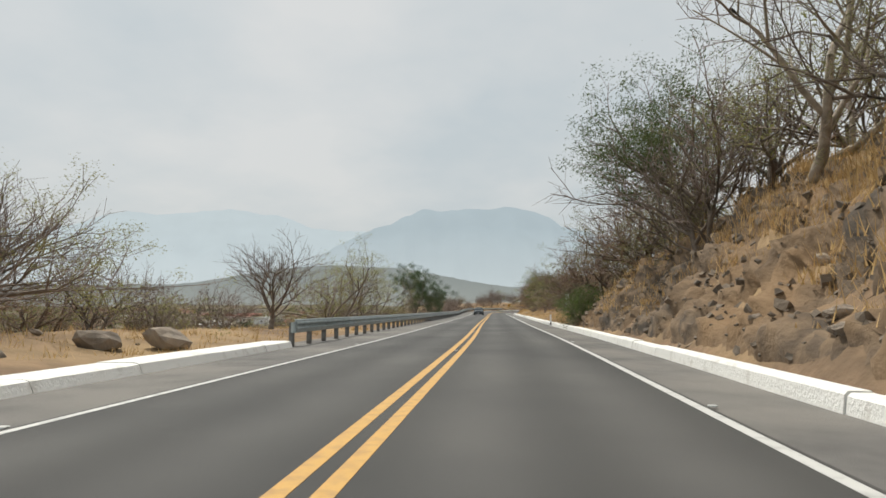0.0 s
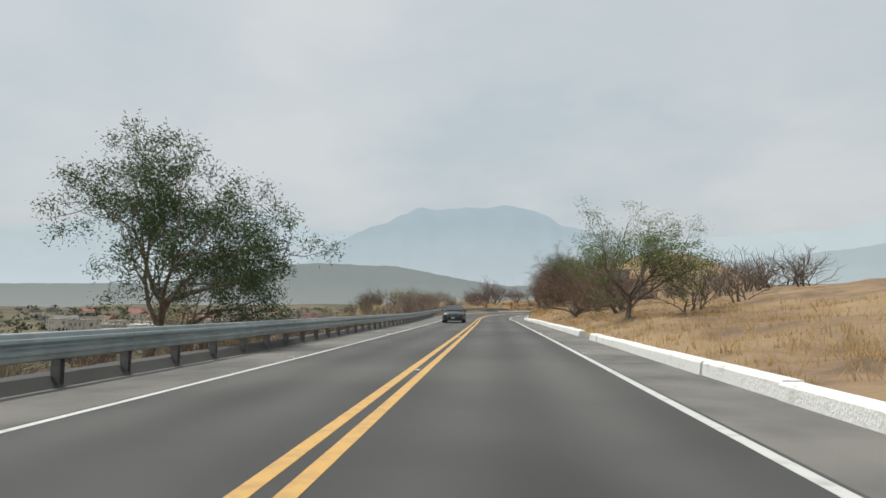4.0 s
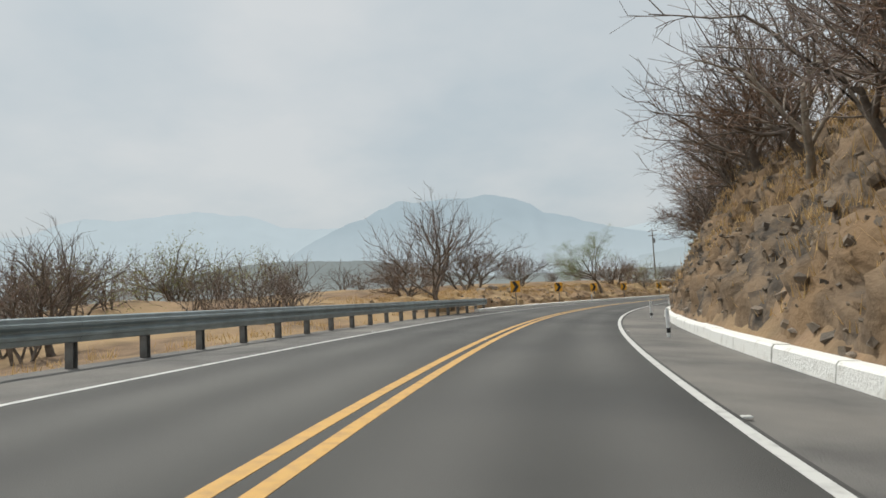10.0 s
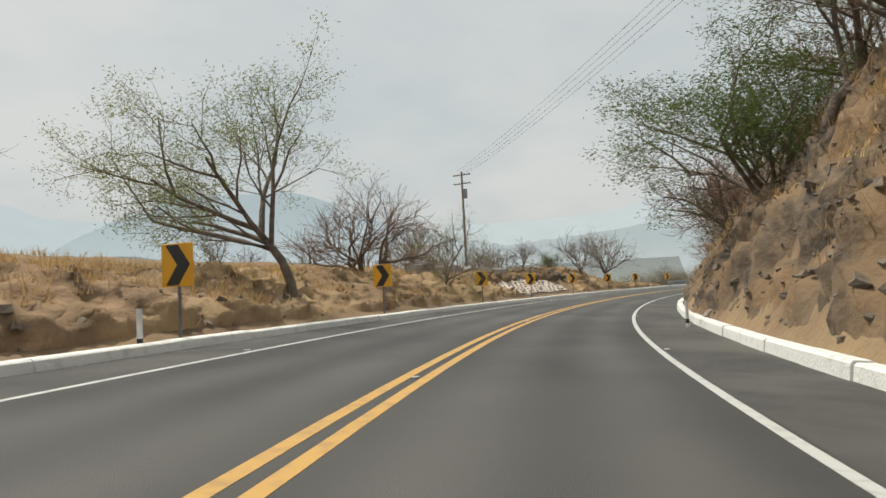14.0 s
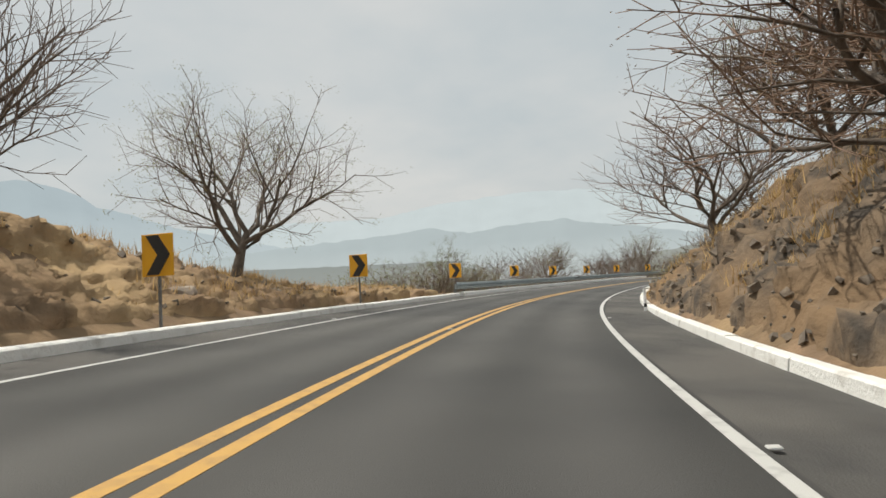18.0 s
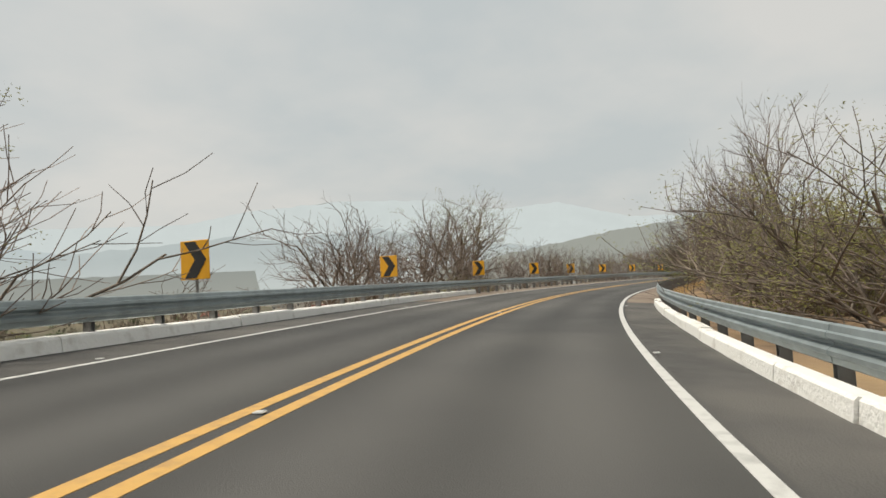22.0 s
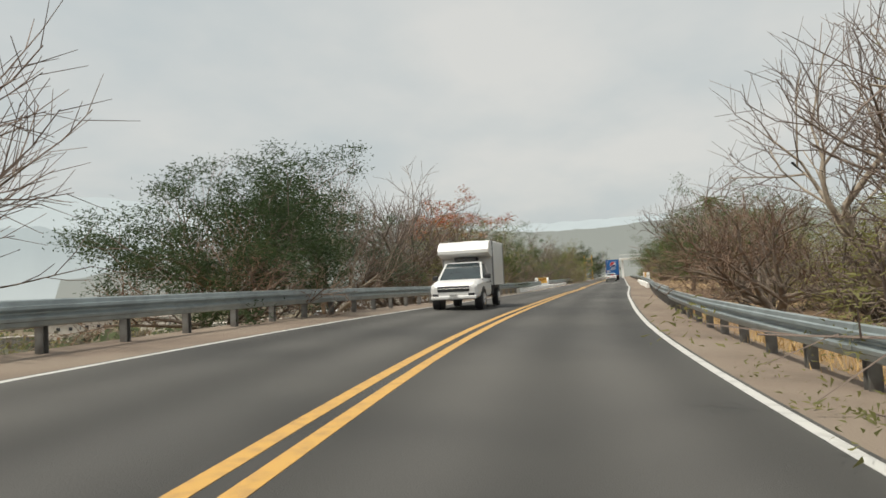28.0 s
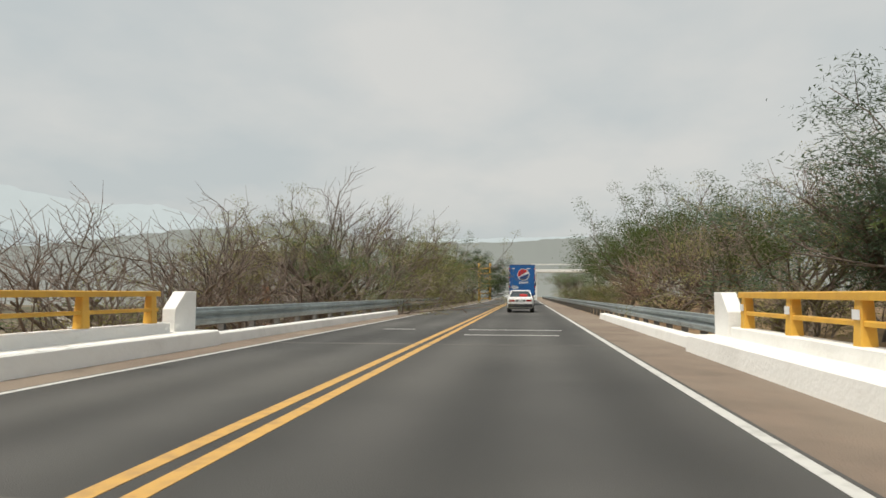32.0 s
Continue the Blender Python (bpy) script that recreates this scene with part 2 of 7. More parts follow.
YELLOW = mat("yellow_line_paint", (0.56, 0.325, 0.085), (0.42, 0.25, 0.085), scale=6, rough=0.6, bump=0.2, bscale=80, lo=0.45, hi=0.7)
WHITE = mat("white_line_paint", (0.55, 0.545, 0.52), (0.36, 0.355, 0.34), scale=5, rough=0.6, bump=0.2, bscale=80, lo=0.5, hi=0.75)
KERB = mat("kerb_whitewash", (0.80, 0.79, 0.75), (0.55, 0.52, 0.47), scale=3, rough=0.85, bump=0.5, bscale=18, lo=0.55, hi=0.78)
CONC = mat("raw_concrete", (0.36, 0.33, 0.29), (0.27, 0.25, 0.22), scale=3, rough=0.95, bump=0.6, bscale=25)
STEEL = mat("galvanised_steel", (0.36, 0.41, 0.42), (0.27, 0.31, 0.315), scale=2.5, rough=0.42, metal=0.55, bump=0.05, bscale=20, per=0.10)
POST = mat("post_steel", (0.22, 0.22, 0.21), (0.15, 0.14, 0.13), scale=6, rough=0.7, metal=0.4)
EARTH = mat("dry_earth", (0.27, 0.185, 0.12), (0.15, 0.108, 0.073), scale=1.1, rough=1.0, bump=1.0, bscale=5, third=(0.33, 0.235, 0.135), tscale=0.16, spec=0.1)
VALLEY = mat("valley_scrub", (0.15, 0.135, 0.105), (0.085, 0.088, 0.065), scale=0.035, rough=1.0, third=(0.20, 0.17, 0.125), tscale=0.008, spec=0.0)
CUTEARTH = mat("eroded_earth", (0.36, 0.245, 0.15), (0.20, 0.14, 0.09), scale=1.3, rough=1.0, bump=0.9, bscale=9, third=(0.42, 0.30, 0.17), tscale=0.3, spec=0.1)
ROCK = mat("cut_rock", (0.20, 0.15, 0.105), (0.085, 0.072, 0.06), scale=2.2, rough=0.97, bump=1.0, bscale=7, third=(0.23, 0.155, 0.092), tscale=0.35, spec=0.15, lo=0.40, hi=0.60)
STONE = mat("loose_stone", (0.34, 0.28, 0.22), (0.22, 0.185, 0.15), scale=2.5, rough=0.95, bump=0.8, bscale=8, per=0.25)
BOULDER = mat("boulder_stone", (0.36, 0.325, 0.28), (0.20, 0.17, 0.14), scale=1.8, rough=0.95, bump=0.8, bscale=6)
RUBBLE = mat("rubble_stone", (0.235, 0.185, 0.135), (0.13, 0.11, 0.09), scale=1.2, rough=0.95, bump=0.7, bscale=10)
STRAW = mat("dry_grass", (0.58, 0.41, 0.20), (0.44, 0.29, 0.13), scale=1.5, rough=0.9, spec=0.1, trans=0.25)
BARK = mat("grey_bark", (0.205, 0.165, 0.13), (0.12, 0.095, 0.075), scale=5, rough=0.95, bump=0.8, bscale=14, per=0.2)
PALEBARK = mat("pale_bark", (0.40, 0.34, 0.27), (0.24, 0.20, 0.155), scale=4, rough=0.9, bump=0.6, bscale=12, per=0.15)
TWIG = mat("grey_twigs", (0.235, 0.185, 0.155), (0.17, 0.13, 0.11), scale=2, rough=0.95, per=0.2)
RTWIG = mat("brown_twigs", (0.25, 0.165, 0.115), (0.18, 0.115, 0.08), scale=2, rough=0.95, per=0.2)
LEAF_G = mat("green_leaf", (0.115, 0.15, 0.045), (0.07, 0.105, 0.03), scale=1.5, rough=0.6, per=0.2, trans=0.45)
LEAF_L = mat("light_green_leaf", (0.25, 0.28, 0.10), (0.18, 0.21, 0.07), scale=1.5, rough=0.6, per=0.15, trans=0.5)
LEAF_D = mat("dark_leaf", (0.07, 0.105, 0.042), (0.04, 0.07, 0.028), scale=1.5, rough=0.55, per=0.15, trans=0.4)
LEAF_O = mat("olive_leaf", (0.27, 0.255, 0.09), (0.17, 0.175, 0.06), scale=1.5, rough=0.7, per=0.25, trans=0.5)
LEAF_B = mat("withered_leaf", (0.24, 0.15, 0.075), (0.16, 0.10, 0.055), scale=1.5, rough=0.8, per=0.2, trans=0.25)
LEAF_R = mat("orange_blossom", (0.50, 0.13, 0.04), (0.38, 0.09, 0.035), scale=2, rough=0.6, trans=0.3)
FSCRUB = mat("far_scrub", (0.13, 0.115, 0.085), (0.085, 0.078, 0.06), scale=0.05, rough=1.0, spec=0.0)
FGREEN = mat("far_green", (0.10, 0.115, 0.065), (0.07, 0.085, 0.045), scale=0.05, rough=1.0, spec=0.0)
SIGN_Y = mat("sign_yellow", (0.80, 0.40, 0.02), (0.74, 0.36, 0.02), scale=2, rough=0.45)
SIGN_K = mat("sign_black", (0.02, 0.02, 0.02), (0.03, 0.03, 0.03), rough=0.5)
SIGN_GREY = mat("sign_back", (0.30, 0.30, 0.30), rough=0.5, metal=0.5)
BLACK = mat("black_rubber", (0.018, 0.018, 0.018), (0.03, 0.03, 0.03), scale=6, rough=0.75)
DARKP = mat("dark_plastic", (0.03, 0.03, 0.032), rough=0.55)
CHROME = mat("chrome", (0.7, 0.7, 0.7), rough=0.2, metal=1.0)
CARW = mat("white_car_paint", (0.74, 0.74, 0.73), (0.69, 0.69, 0.68), scale=0.8, rough=0.3)
CARG = mat("dark_grey_car_paint", (0.055, 0.065, 0.072), (0.05, 0.06, 0.066), rough=0.22, metal=0.35, spec=0.6)
GLASS = mat("tinted_glass", (0.03, 0.045, 0.05), (0.025, 0.035, 0.04), rough=0.06, spec=0.8)
LAMPW = mat("clear_lamp", (0.75, 0.77, 0.78), rough=0.15)
LAMPG = mat("smoked_lamp", (0.30, 0.32, 0.33), (0.16, 0.17, 0.18), scale=9, rough=0.12)
LAMPR = mat("red_lamp", (0.28, 0.015, 0.012), rough=0.2)
PLATE = mat("plate_white", (0.7, 0.7, 0.68), rough=0.5)
TBLUE = mat("truck_blue", (0.012, 0.12, 0.36), (0.010, 0.10, 0.32), scale=0.6, rough=0.4)
TBLUE2 = mat("truck_deep_blue", (0.008, 0.05, 0.20), rough=0.4)
TGREY = mat("trailer_curtain", (0.36, 0.37, 0.39), (0.28, 0.29, 0.31), scale=0.8, rough=0.6)
TRED = mat("emblem_red", (0.55, 0.03, 0.03), rough=0.4)
TWHITE = mat("emblem_white", (0.82, 0.82, 0.82), rough=0.4)
PLAST = mat("house_plaster", (0.62, 0.58, 0.52), (0.52, 0.47, 0.41), scale=0.5, rough=0.95, per=0.25)
BLOCKW = mat("grey_block_wall", (0.33, 0.31, 0.29), (0.25, 0.235, 0.22), scale=1.5, rough=0.95, per=0.2)
REDROOF = mat("rust_red_roof", (0.30, 0.12, 0.09), (0.22, 0.10, 0.08), scale=0.7, rough=0.9)
BRICKM = mat("brick_wall", (0.33, 0.17, 0.11), (0.26, 0.13, 0.09), scale=1.5, rough=0.95)
DARKWIN = mat("dark_opening", (0.03, 0.03, 0.035), rough=0.4)
PARAPET = mat("parapet_white", (0.82, 0.81, 0.78), (0.70, 0.685, 0.65), scale=1.2, rough=0.8, bump=0.25, bscale=12, lo=0.5, hi=0.8)
RAILY = mat("rail_yellow", (0.74, 0.42, 0.06), (0.62, 0.34, 0.06), scale=2.5, rough=0.55, bump=0.15, bscale=15)
LIME = mat("whitewashed_stone", (0.62, 0.54, 0.46), (0.40, 0.30, 0.22), scale=1.6, rough=0.95, bump=0.8, bscale=5, lo=0.48, hi=0.68)
WOOD = mat("grey_pole_wood", (0.26, 0.22, 0.18), (0.17, 0.14, 0.115), scale=3, rough=0.9)
DTANK = mat("black_tank_plastic", (0.02, 0.02, 0.022), rough=0.5)


# ---- mesh helpers ----
def mesh_ob(name, verts, faces, material, parent=None, label="", smooth=False):
    me = bpy.data.meshes.new(name)
    me.from_pydata([tuple(v) for v in verts], [], [tuple(f) for f in faces])
    for m in material if isinstance(material, (list, tuple)) else [material]:
        me.materials.append(m)
    if smooth:
        me.polygons.foreach_set("use_smooth", [True] * len(me.polygons))
    me.update()
    ob = new(name, me)
    if parent is not None:
        ob.parent = parent
    if label:
        ob["label"] = label
    return ob


def part(name, bm, material, parent=None, label="", smooth=False):
    me = bpy.data.meshes.new(name)
    bm.to_mesh(me); bm.free()
    me.materials.append(material)
    if smooth:
        me.polygons.foreach_set("use_smooth", [True] * len(me.polygons))
    ob = new(name, me)
    if parent is not None:
        ob.parent = parent
    if label:
        ob["label"] = label
    return ob


def empty(name, m=None):
    ob = new(name)
    ob.empty_display_size = 0.2
    if m is not None:
        ob.matrix_world = m
    return ob


def box(bm, x0, x1, y0, y1, z0, z1, bevel=0.0, m=None):
    vs = [bm.verts.new(p) for p in ((x0, y0, z0), (x1, y0, z0), (x1, y1, z0), (x0, y1, z0), (x0, y0, z1), (x1, y0, z1), (x1, y1, z1), (x0, y1, z1))]
    fs = [bm.faces.new([vs[i] for i in f]) for f in ((0, 3, 2, 1), (4, 5, 6, 7), (0, 1, 5, 4), (1, 2, 6, 5), (2, 3, 7, 6), (3, 0, 4, 7))]
    if m is not None:
        bmesh.ops.transform(bm, matrix=m, verts=vs)
    if bevel > 0:
        bmesh.ops.bevel(bm, geom=list({e for f in fs for e in f.edges}), offset=bevel, segments=1, affect="EDGES")
    return bm


def cyl(bm, p0, p1, r0, r1=None, n=10, caps=True):
    p0, p1 = Vector(p0), Vector(p1)
    r1 = r0 if r1 is None else r1
    q = (p1 - p0).to_track_quat("Z", "Y")
    a, b = [], []
    for k in range(n):
        c = Vector((math.cos(6.28319 * k / n), math.sin(6.28319 * k / n), 0))
        a.append(bm.verts.new(p0 + q @ (c * r0))); b.append(bm.verts.new(p1 + q @ (c * r1)))
    for k in range(n):
        bm.faces.new((a[k], a[(k + 1) % n], b[(k + 1) % n], b[k]))
    if caps:
        bm.faces.new(a[::-1]); bm.faces.new(b)
    return bm


def poly_prism(bm, pts, depth, m=None):
    """A flat outline in x, z thickened along y."""
    a = [bm.verts.new((x, 0, z)) for x, z in pts]
    b = [bm.verts.new((x, depth, z)) for x, z in pts]
    bm.faces.new(a); bm.faces.new(b[::-1])
    n = len(pts)
    for k in range(n):
        bm.faces.new((a[k], b[k], b[(k + 1) % n], a[(k + 1) % n]))
    if m is not None:
        bmesh.ops.transform(bm, matrix=m, verts=a + b)
    return bm


def lerp(x, table, col=1):
    return float(np.interp(x, [r[0] for r in table], [r[col] for r in table]))


# ---- the road's line ----
def spline(points, step=1.0):
    p = np.array(points, float)
    p = np.vstack([2 * p[0] - p[1], p, 2 * p[-1] - p[-2]])
    out = []
    for k in range(1, len(p) - 2):
        n = max(2, int(np.linalg.norm(p[k + 1] - p[k]) / step))
        for u in np.arange(n) / n:
            a, b, c, d = p[k - 1], p[k], p[k + 1], p[k + 2]
            out.append(0.5 * (2 * b + (c - a) * u + (2 * a - 5 * b + 4 * c - d) * u * u + (3 * b - 3 * c + d - a) * u ** 3))
    out.append(p[-2])
    return np.array(out)


LINE = spline(ROAD)
CS = np.r_[0, np.cumsum(np.linalg.norm(np.diff(LINE[:, :2], axis=0), axis=1))] - BACK
DX, DY = np.gradient(LINE[:, 0]), np.gradient(LINE[:, 1])
CH = np.unwrap(np.arctan2(-DX, DY))
S_END = CS[-1]


def st(k):
    """Metres along the road at chainage mark k."""
    if k < 0:
        return MARKS[0] + k * (MARKS[1] - MARKS[0])
    if k > len(MARKS) - 1:
        return MARKS[-1] + (k - len(MARKS) + 1) * (MARKS[-1] - MARKS[-2])
    return float(np.interp(k, range(len(MARKS)), MARKS))


ALLK = np.arange(-12, 80, 0.1)
ALLS = np.array([st(k) for k in ALLK])


def mk(s):
    return float(np.interp(s, ALLS, ALLK))


def bank(s):
    return math.tan(radians(float(np.interp(mk(s), BANK_K, BANK_D))))


def at(s, d, h=0.0):
    """World place at s metres along the road, d metres right of its centre line, h above its (banked) surface."""
    x, y, z = (float(np.interp(s, CS, LINE[:, k])) for k in range(3))
    a = float(np.interp(s, CS, CH))
    dd = max(-6.5, min(6.5, d))
    return Vector((x + d * math.cos(a), y + d * math.sin(a), z - dd * bank(s) + h))


def along(s, d, h=0.0, turn=0.0):
    """Pose at a place on the road, its y axis along the road, turned left by turn degrees."""
    return Matrix.Translation(at(s, d, h)) @ Matrix.Rotation(float(np.interp(s, CS, CH)) + radians(turn), 4, "Z")


def edge_r(s):
    return float(np.interp(mk(s), WR_K, WR_D))


def edge_l(s):
    return -float(np.interp(mk(s), WL_K, WL_D))


def sweep(name, s0, s1, profile, material, parent=None, step=2.0, label="", closed=True, smooth=False):
    """A cross section, a function of s that gives (d, h) pairs, drawn along the road."""
    n = max(1, int(round((s1 - s0) / step)))
    verts, faces, m = [], [], 0
    for k in range(n + 1):
        s = s0 + (s1 - s0) * k / n
        row = profile(s)
        m = len(row)
        verts += [at(s, d, h) for d, h in row]
    for k in range(n):
        for j in range(m if closed else m - 1):
            a, b = k * m + j, k * m + (j + 1) % m
            faces.append((a, b, b + m, a + m))
    if closed:
        faces += [tuple(range(m))[::-1], tuple(range(n * m, n * m + m))]
    return mesh_ob(name, verts, faces, material, parent, label, smooth)

# ---- ground ----
# height above the road at 1, 4, 9, 20 and 45 m outside its edge, by chainage mark
RISE_R = ((-6, 1.2, 5, 8, 10, 12), (0, 1.0, 4.5, 7.5, 9.5, 12), (1.3, 0.9, 4, 7, 9, 11), (2.2, 0.7, 3.2, 5.5, 7.5, 9), (2.8, 0.4, 1.6, 3, 5, 7), (3.3, 0.2, 0.8, 1.5, 3, 5),
          (4.5, 0.15, 0.4, 0.9, 2.2, 5), (6.5, 0.2, 0.7, 1.3, 2.8, 6), (8, 0.3, 0.9, 1.6, 3, 6), (9.1, 0.5, 1.3, 1.9, 2.3, 4), (9.7, 0.7, 1.9, 2.5, 2.7, 4), (10.3, 1.0, 3.5, 4.8, 6, 8))
RISE_R += ((11, 1.3, 5, 7.5, 10, 12), (12, 1.6, 6, 9, 12, 14), (15.2, 1.6, 6.2, 9.2, 12, 14), (17, 0.9, 4, 8, 11, 13), (18.6, 0.8, 3.6, 6.5, 9, 11),
           (19.4, 0.7, 3.4, 5.5, 7, 9), (20.2, 0.5, 2.2, 3.5, 5, 7), (20.8, 0.25, 0.9, 1.4, 2.2, 4), (21.4, 0.05, 0.1, 0.2, 0.6, 2), (24, -0.1, -0.3, -0.3, 0.4, 2), (60, -0.2, -0.5, -0.4, 0.3, 2))
RISE_L = ((-6, 0.3, 0.8, 1.0, 0.8, -2), (0, 0.2, 0.6, 0.9, 0.8, -2), (1.1, 0.1, 0.3, 0.4, 0.0, -3), (2.5, 0.0, 0.0, -0.3, -1.5, -6), (4.5, -0.2, -0.5, -1.4, -4, -11),
          (6, -0.2, -0.8, -2, -5, -13), (9, -0.4, -1.5, -3, -6, -14), (10.8, -0.1, -0.4, -0.9, -2, -8), (11.8, 0.1, 0.6, 1.2, 1.5, 0), (13, 0.2, 1.2, 1.9, 2.1, 1))
RISE_L += ((14.5, 0.3, 1.7, 2.5, 2.8, 1.5), (16.4, 0.4, 2.0, 3.0, 3.4, 1.5), (17.5, 0.4, 2.0, 2.9, 3.0, 1), (18.6, 0.5, 2.8, 3.3, 3.0, 0), (19.0, 0.35, 1.8, 2.1, 1.4, -2), (19.6, 0.15, 0.5, 0.5, -0.6, -5), (20.2, 0.15, 0.35, 0.3, -1.2, -6),
           (20.7, -0.2, -0.8, -2, -4, -9), (23, -0.3, -1.2, -2.6, -5, -10), (29.5, -0.3, -1.2, -2.2, -4, -8), (31.2, -0.5, -1.6, -2.4, -3, -4), (60, -0.3, -0.8, -1, -1, -1))
OFF = (0.0, 1.0, 4.0, 9.0, 20.0, 45.0)


def base_height(x, y):
    """The wide land: a shallow valley round the road that rises towards the hills."""
    dist = float(np.hypot(LINE[::10, 0] - x, LINE[::10, 1] - y).min())
    z = float(np.interp(dist, (0, 60, 150, 300, 500, 800, 1300, 2600, 4800), (-4, -8, -9, -7, -1, 6, 4, -10, -20)))
    return z + noise.noise((x * 0.006, y * 0.006, 3)) * 7 * min(1, dist / 200)


def shoulder_out(s, side):
    """Where the made ground ends and the verge begins."""
    k = mk(s)
    if side > 0:
        return edge_r(s) + lerp(k, OUT_R)
    return edge_l(s) - lerp(k, OUT_L)


OUT_R = ((-6, 1.95), (8, 1.95), (9.8, 2.3), (15, 2.2), (19, 1.9), (20.3, 1.8), (21.5, 1.62), (24, 1.7), (29.5, 1.65), (30.5, 1.85), (31, 1.9), (60, 2.0))
OUT_L = ((-6, 2.9), (1.4, 2.9), (2.2, 2.6), (8, 2.6), (12, 2.2), (19, 2.0), (22, 2.3), (24, 2.5), (29, 2.5), (31, 1.9), (60, 2.0))


def rise(k, off, side):
    t = RISE_R if side > 0 else RISE_L
    if off < 0:
        return -0.5
    return float(np.interp(off, OFF, [-0.08] + [lerp(k, t, j) for j in range(1, 6)]))


def rocky(k):
    """How much the slope right of the road is bare rock."""
    return float(np.interp(k, (-6, 2.0, 2.8, 9.6, 10.6, 15.5, 18.6, 20.4, 20.9), (1, 1, 0, 0, 1, 1, 0.75, 0.6, 0)))


def verge(s, off, side):
    """World place on the natural ground, off metres outside the made ground."""
    d0 = shoulder_out(s, side)
    d = d0 + side * off
    p = at(s, d)
    k = mk(s)
    h = rise(k, off, side)
    amp = min(1.0, off / 1.5) * (0.16 + 0.05 * max(0.0, off) ** 0.5)
    h += amp * (noise.noise((p.x * 0.35, p.y * 0.35, 1)) + 0.5 * noise.noise((p.x * 0.9, p.y * 0.9, 7)))
    if side > 0:
        r = rocky(k)
        if r > 0:
            q = Vector((p.x * 0.55, p.y * 0.55, 0.4 * h))
            h += r * min(1.0, off / 2.0) * max(0, 1 - off / 14) * (1.1 * noise.noise(q) + 0.7 * abs(noise.noise(q * 2.3)))
    w = min(1.0, max(0.0, (off - 25) / 20.0))
    z = p.z + h
    if w > 0:
        z = z * (1 - w) + w * (0.5 * z + 0.5 * base_height(p.x, p.y))
    return Vector((p.x, p.y, z))


def ground_sheet():
    verts, faces = [], []
    s0, s1, step = -70.0, S_END - 2, 1.5
    n = int((s1 - s0) / step)
    offs = [-0.15, 0.0, 0.25, 0.5, 0.8, 1.2, 1.6, 2.0, 2.5, 3.0, 3.6, 4.2, 5.0, 6.0, 7.2, 8.6, 10, 12, 14.5, 18, 22, 27, 33, 39, 45]
    m = 2 * len(offs)
    for k in range(n + 1):
        s = s0 + (s1 - s0) * k / n
        for o in reversed(offs):
            verts.append(verge(s, o, -1))
        for o in offs:
            verts.append(verge(s, o, 1))
    for k in range(n):
        for j in range(m - 1):
            a = k * m + j
            faces.append((a, a + 1, a + m + 1, a + m))
    # the wide land, sunk under the road's own strip
    g0 = len(verts)
    xs = np.unique(np.r_[np.linspace(-4600, -600, 14), np.linspace(-600, 800, 57), np.linspace(800, 4800, 14)])
    ys = np.unique(np.r_[np.linspace(-4600, -300, 14), np.linspace(-300, 1000, 53), np.linspace(1000, 4800, 14)])
    for y in ys:
        for x in xs:
            verts.append(Vector((x, y, base_height(x, y) - (9 if np.hypot(LINE[::10, 0] - x, LINE[::10, 1] - y).min() < 75 else 0))))
    for j in range(len(ys) - 1):
        for i in range(len(xs) - 1):
            a = g0 + j * len(xs) + i
            faces.append((a, a + 1, a + 1 + len(xs), a + len(xs)))
    ob = mesh_ob("ground", verts, faces, [EARTH, VALLEY], smooth=True)
    ob.data.polygons.foreach_set("material_index", [0] * (n * (m - 1)) + [1] * (len(faces) - n * (m - 1)))
    return tagged(ob, "dry brown earth and straw-coloured grass verges falling to a scrubby valley", "ground", kind="structure")


ground_sheet()

# ---- road ----
S0, S1 = -68.0, S_END - 4
road = sweep("road", S0, S1, lambda s: [(edge_l(s) - 0.12, -0.35), *[(edge_l(s) - 0.12 + (edge_r(s) - edge_l(s) + 0.24) * j / 24, 0) for j in range(25)], (edge_r(s) + 0.12, -0.35)], ASPHALT, closed=True)
lat = road.data.attributes.new("lat", "FLOAT", "POINT")
ring = 27
vals = []
for k in range(len(road.data.vertices) // ring):
    s = S0 + (S1 - S0) * k / (len(road.data.vertices) // ring - 1)
    vals += [edge_l(s)] + [edge_l(s) - 0.12 + (edge_r(s) - edge_l(s) + 0.24) * j / 24 for j in range(25)] + [edge_r(s)]
lat.data.foreach_set("value", vals)
tagged(road, "two-lane dark grey asphalt road with smooth worn surface", "road", kind="structure")
KBROWN = 23.65
for side, nm in ((1, "right"), (-1, "left")):
    kd = 13.6 if side > 0 else 12.0
    for a, b, m, lab in ((S0, st(kd), SHOULDER, "worn light grey asphalt shoulder with gravel"), (st(kd), st(KBROWN), SHOULDER_D, "dark rough asphalt shoulder with loose gravel"), (st(KBROWN), S1, BROWNSH, "brown dusty shoulder beside the road")):
        if side > 0:
            prof = lambda s: [(edge_r(s) + 0.12, -0.02), (shoulder_out(s, 1) + 0.1, -0.06), (shoulder_out(s, 1) + 0.1, -0.4), (edge_r(s) + 0.12, -0.4)]
        else:
            prof = lambda s: [(edge_l(s) - 0.12, -0.02), (edge_l(s) - 0.12, -0.4), (shoulder_out(s, -1) - 0.1, -0.4), (shoulder_out(s, -1) - 0.1, -0.06)]
        tagged(sweep("pavement", a, b, prof, m), lab, "pavement", kind="structure")


def stripe(name, s0, s1, d, w, m, label):
    ob = sweep(name, s0, s1, lambda s: [(d(s) - w / 2, 0.004), (d(s) + w / 2, 0.004), (d(s) + w / 2, -0.01), (d(s) - w / 2, -0.01)], m)
    return tagged(ob, label, "road marking", kind="structure")


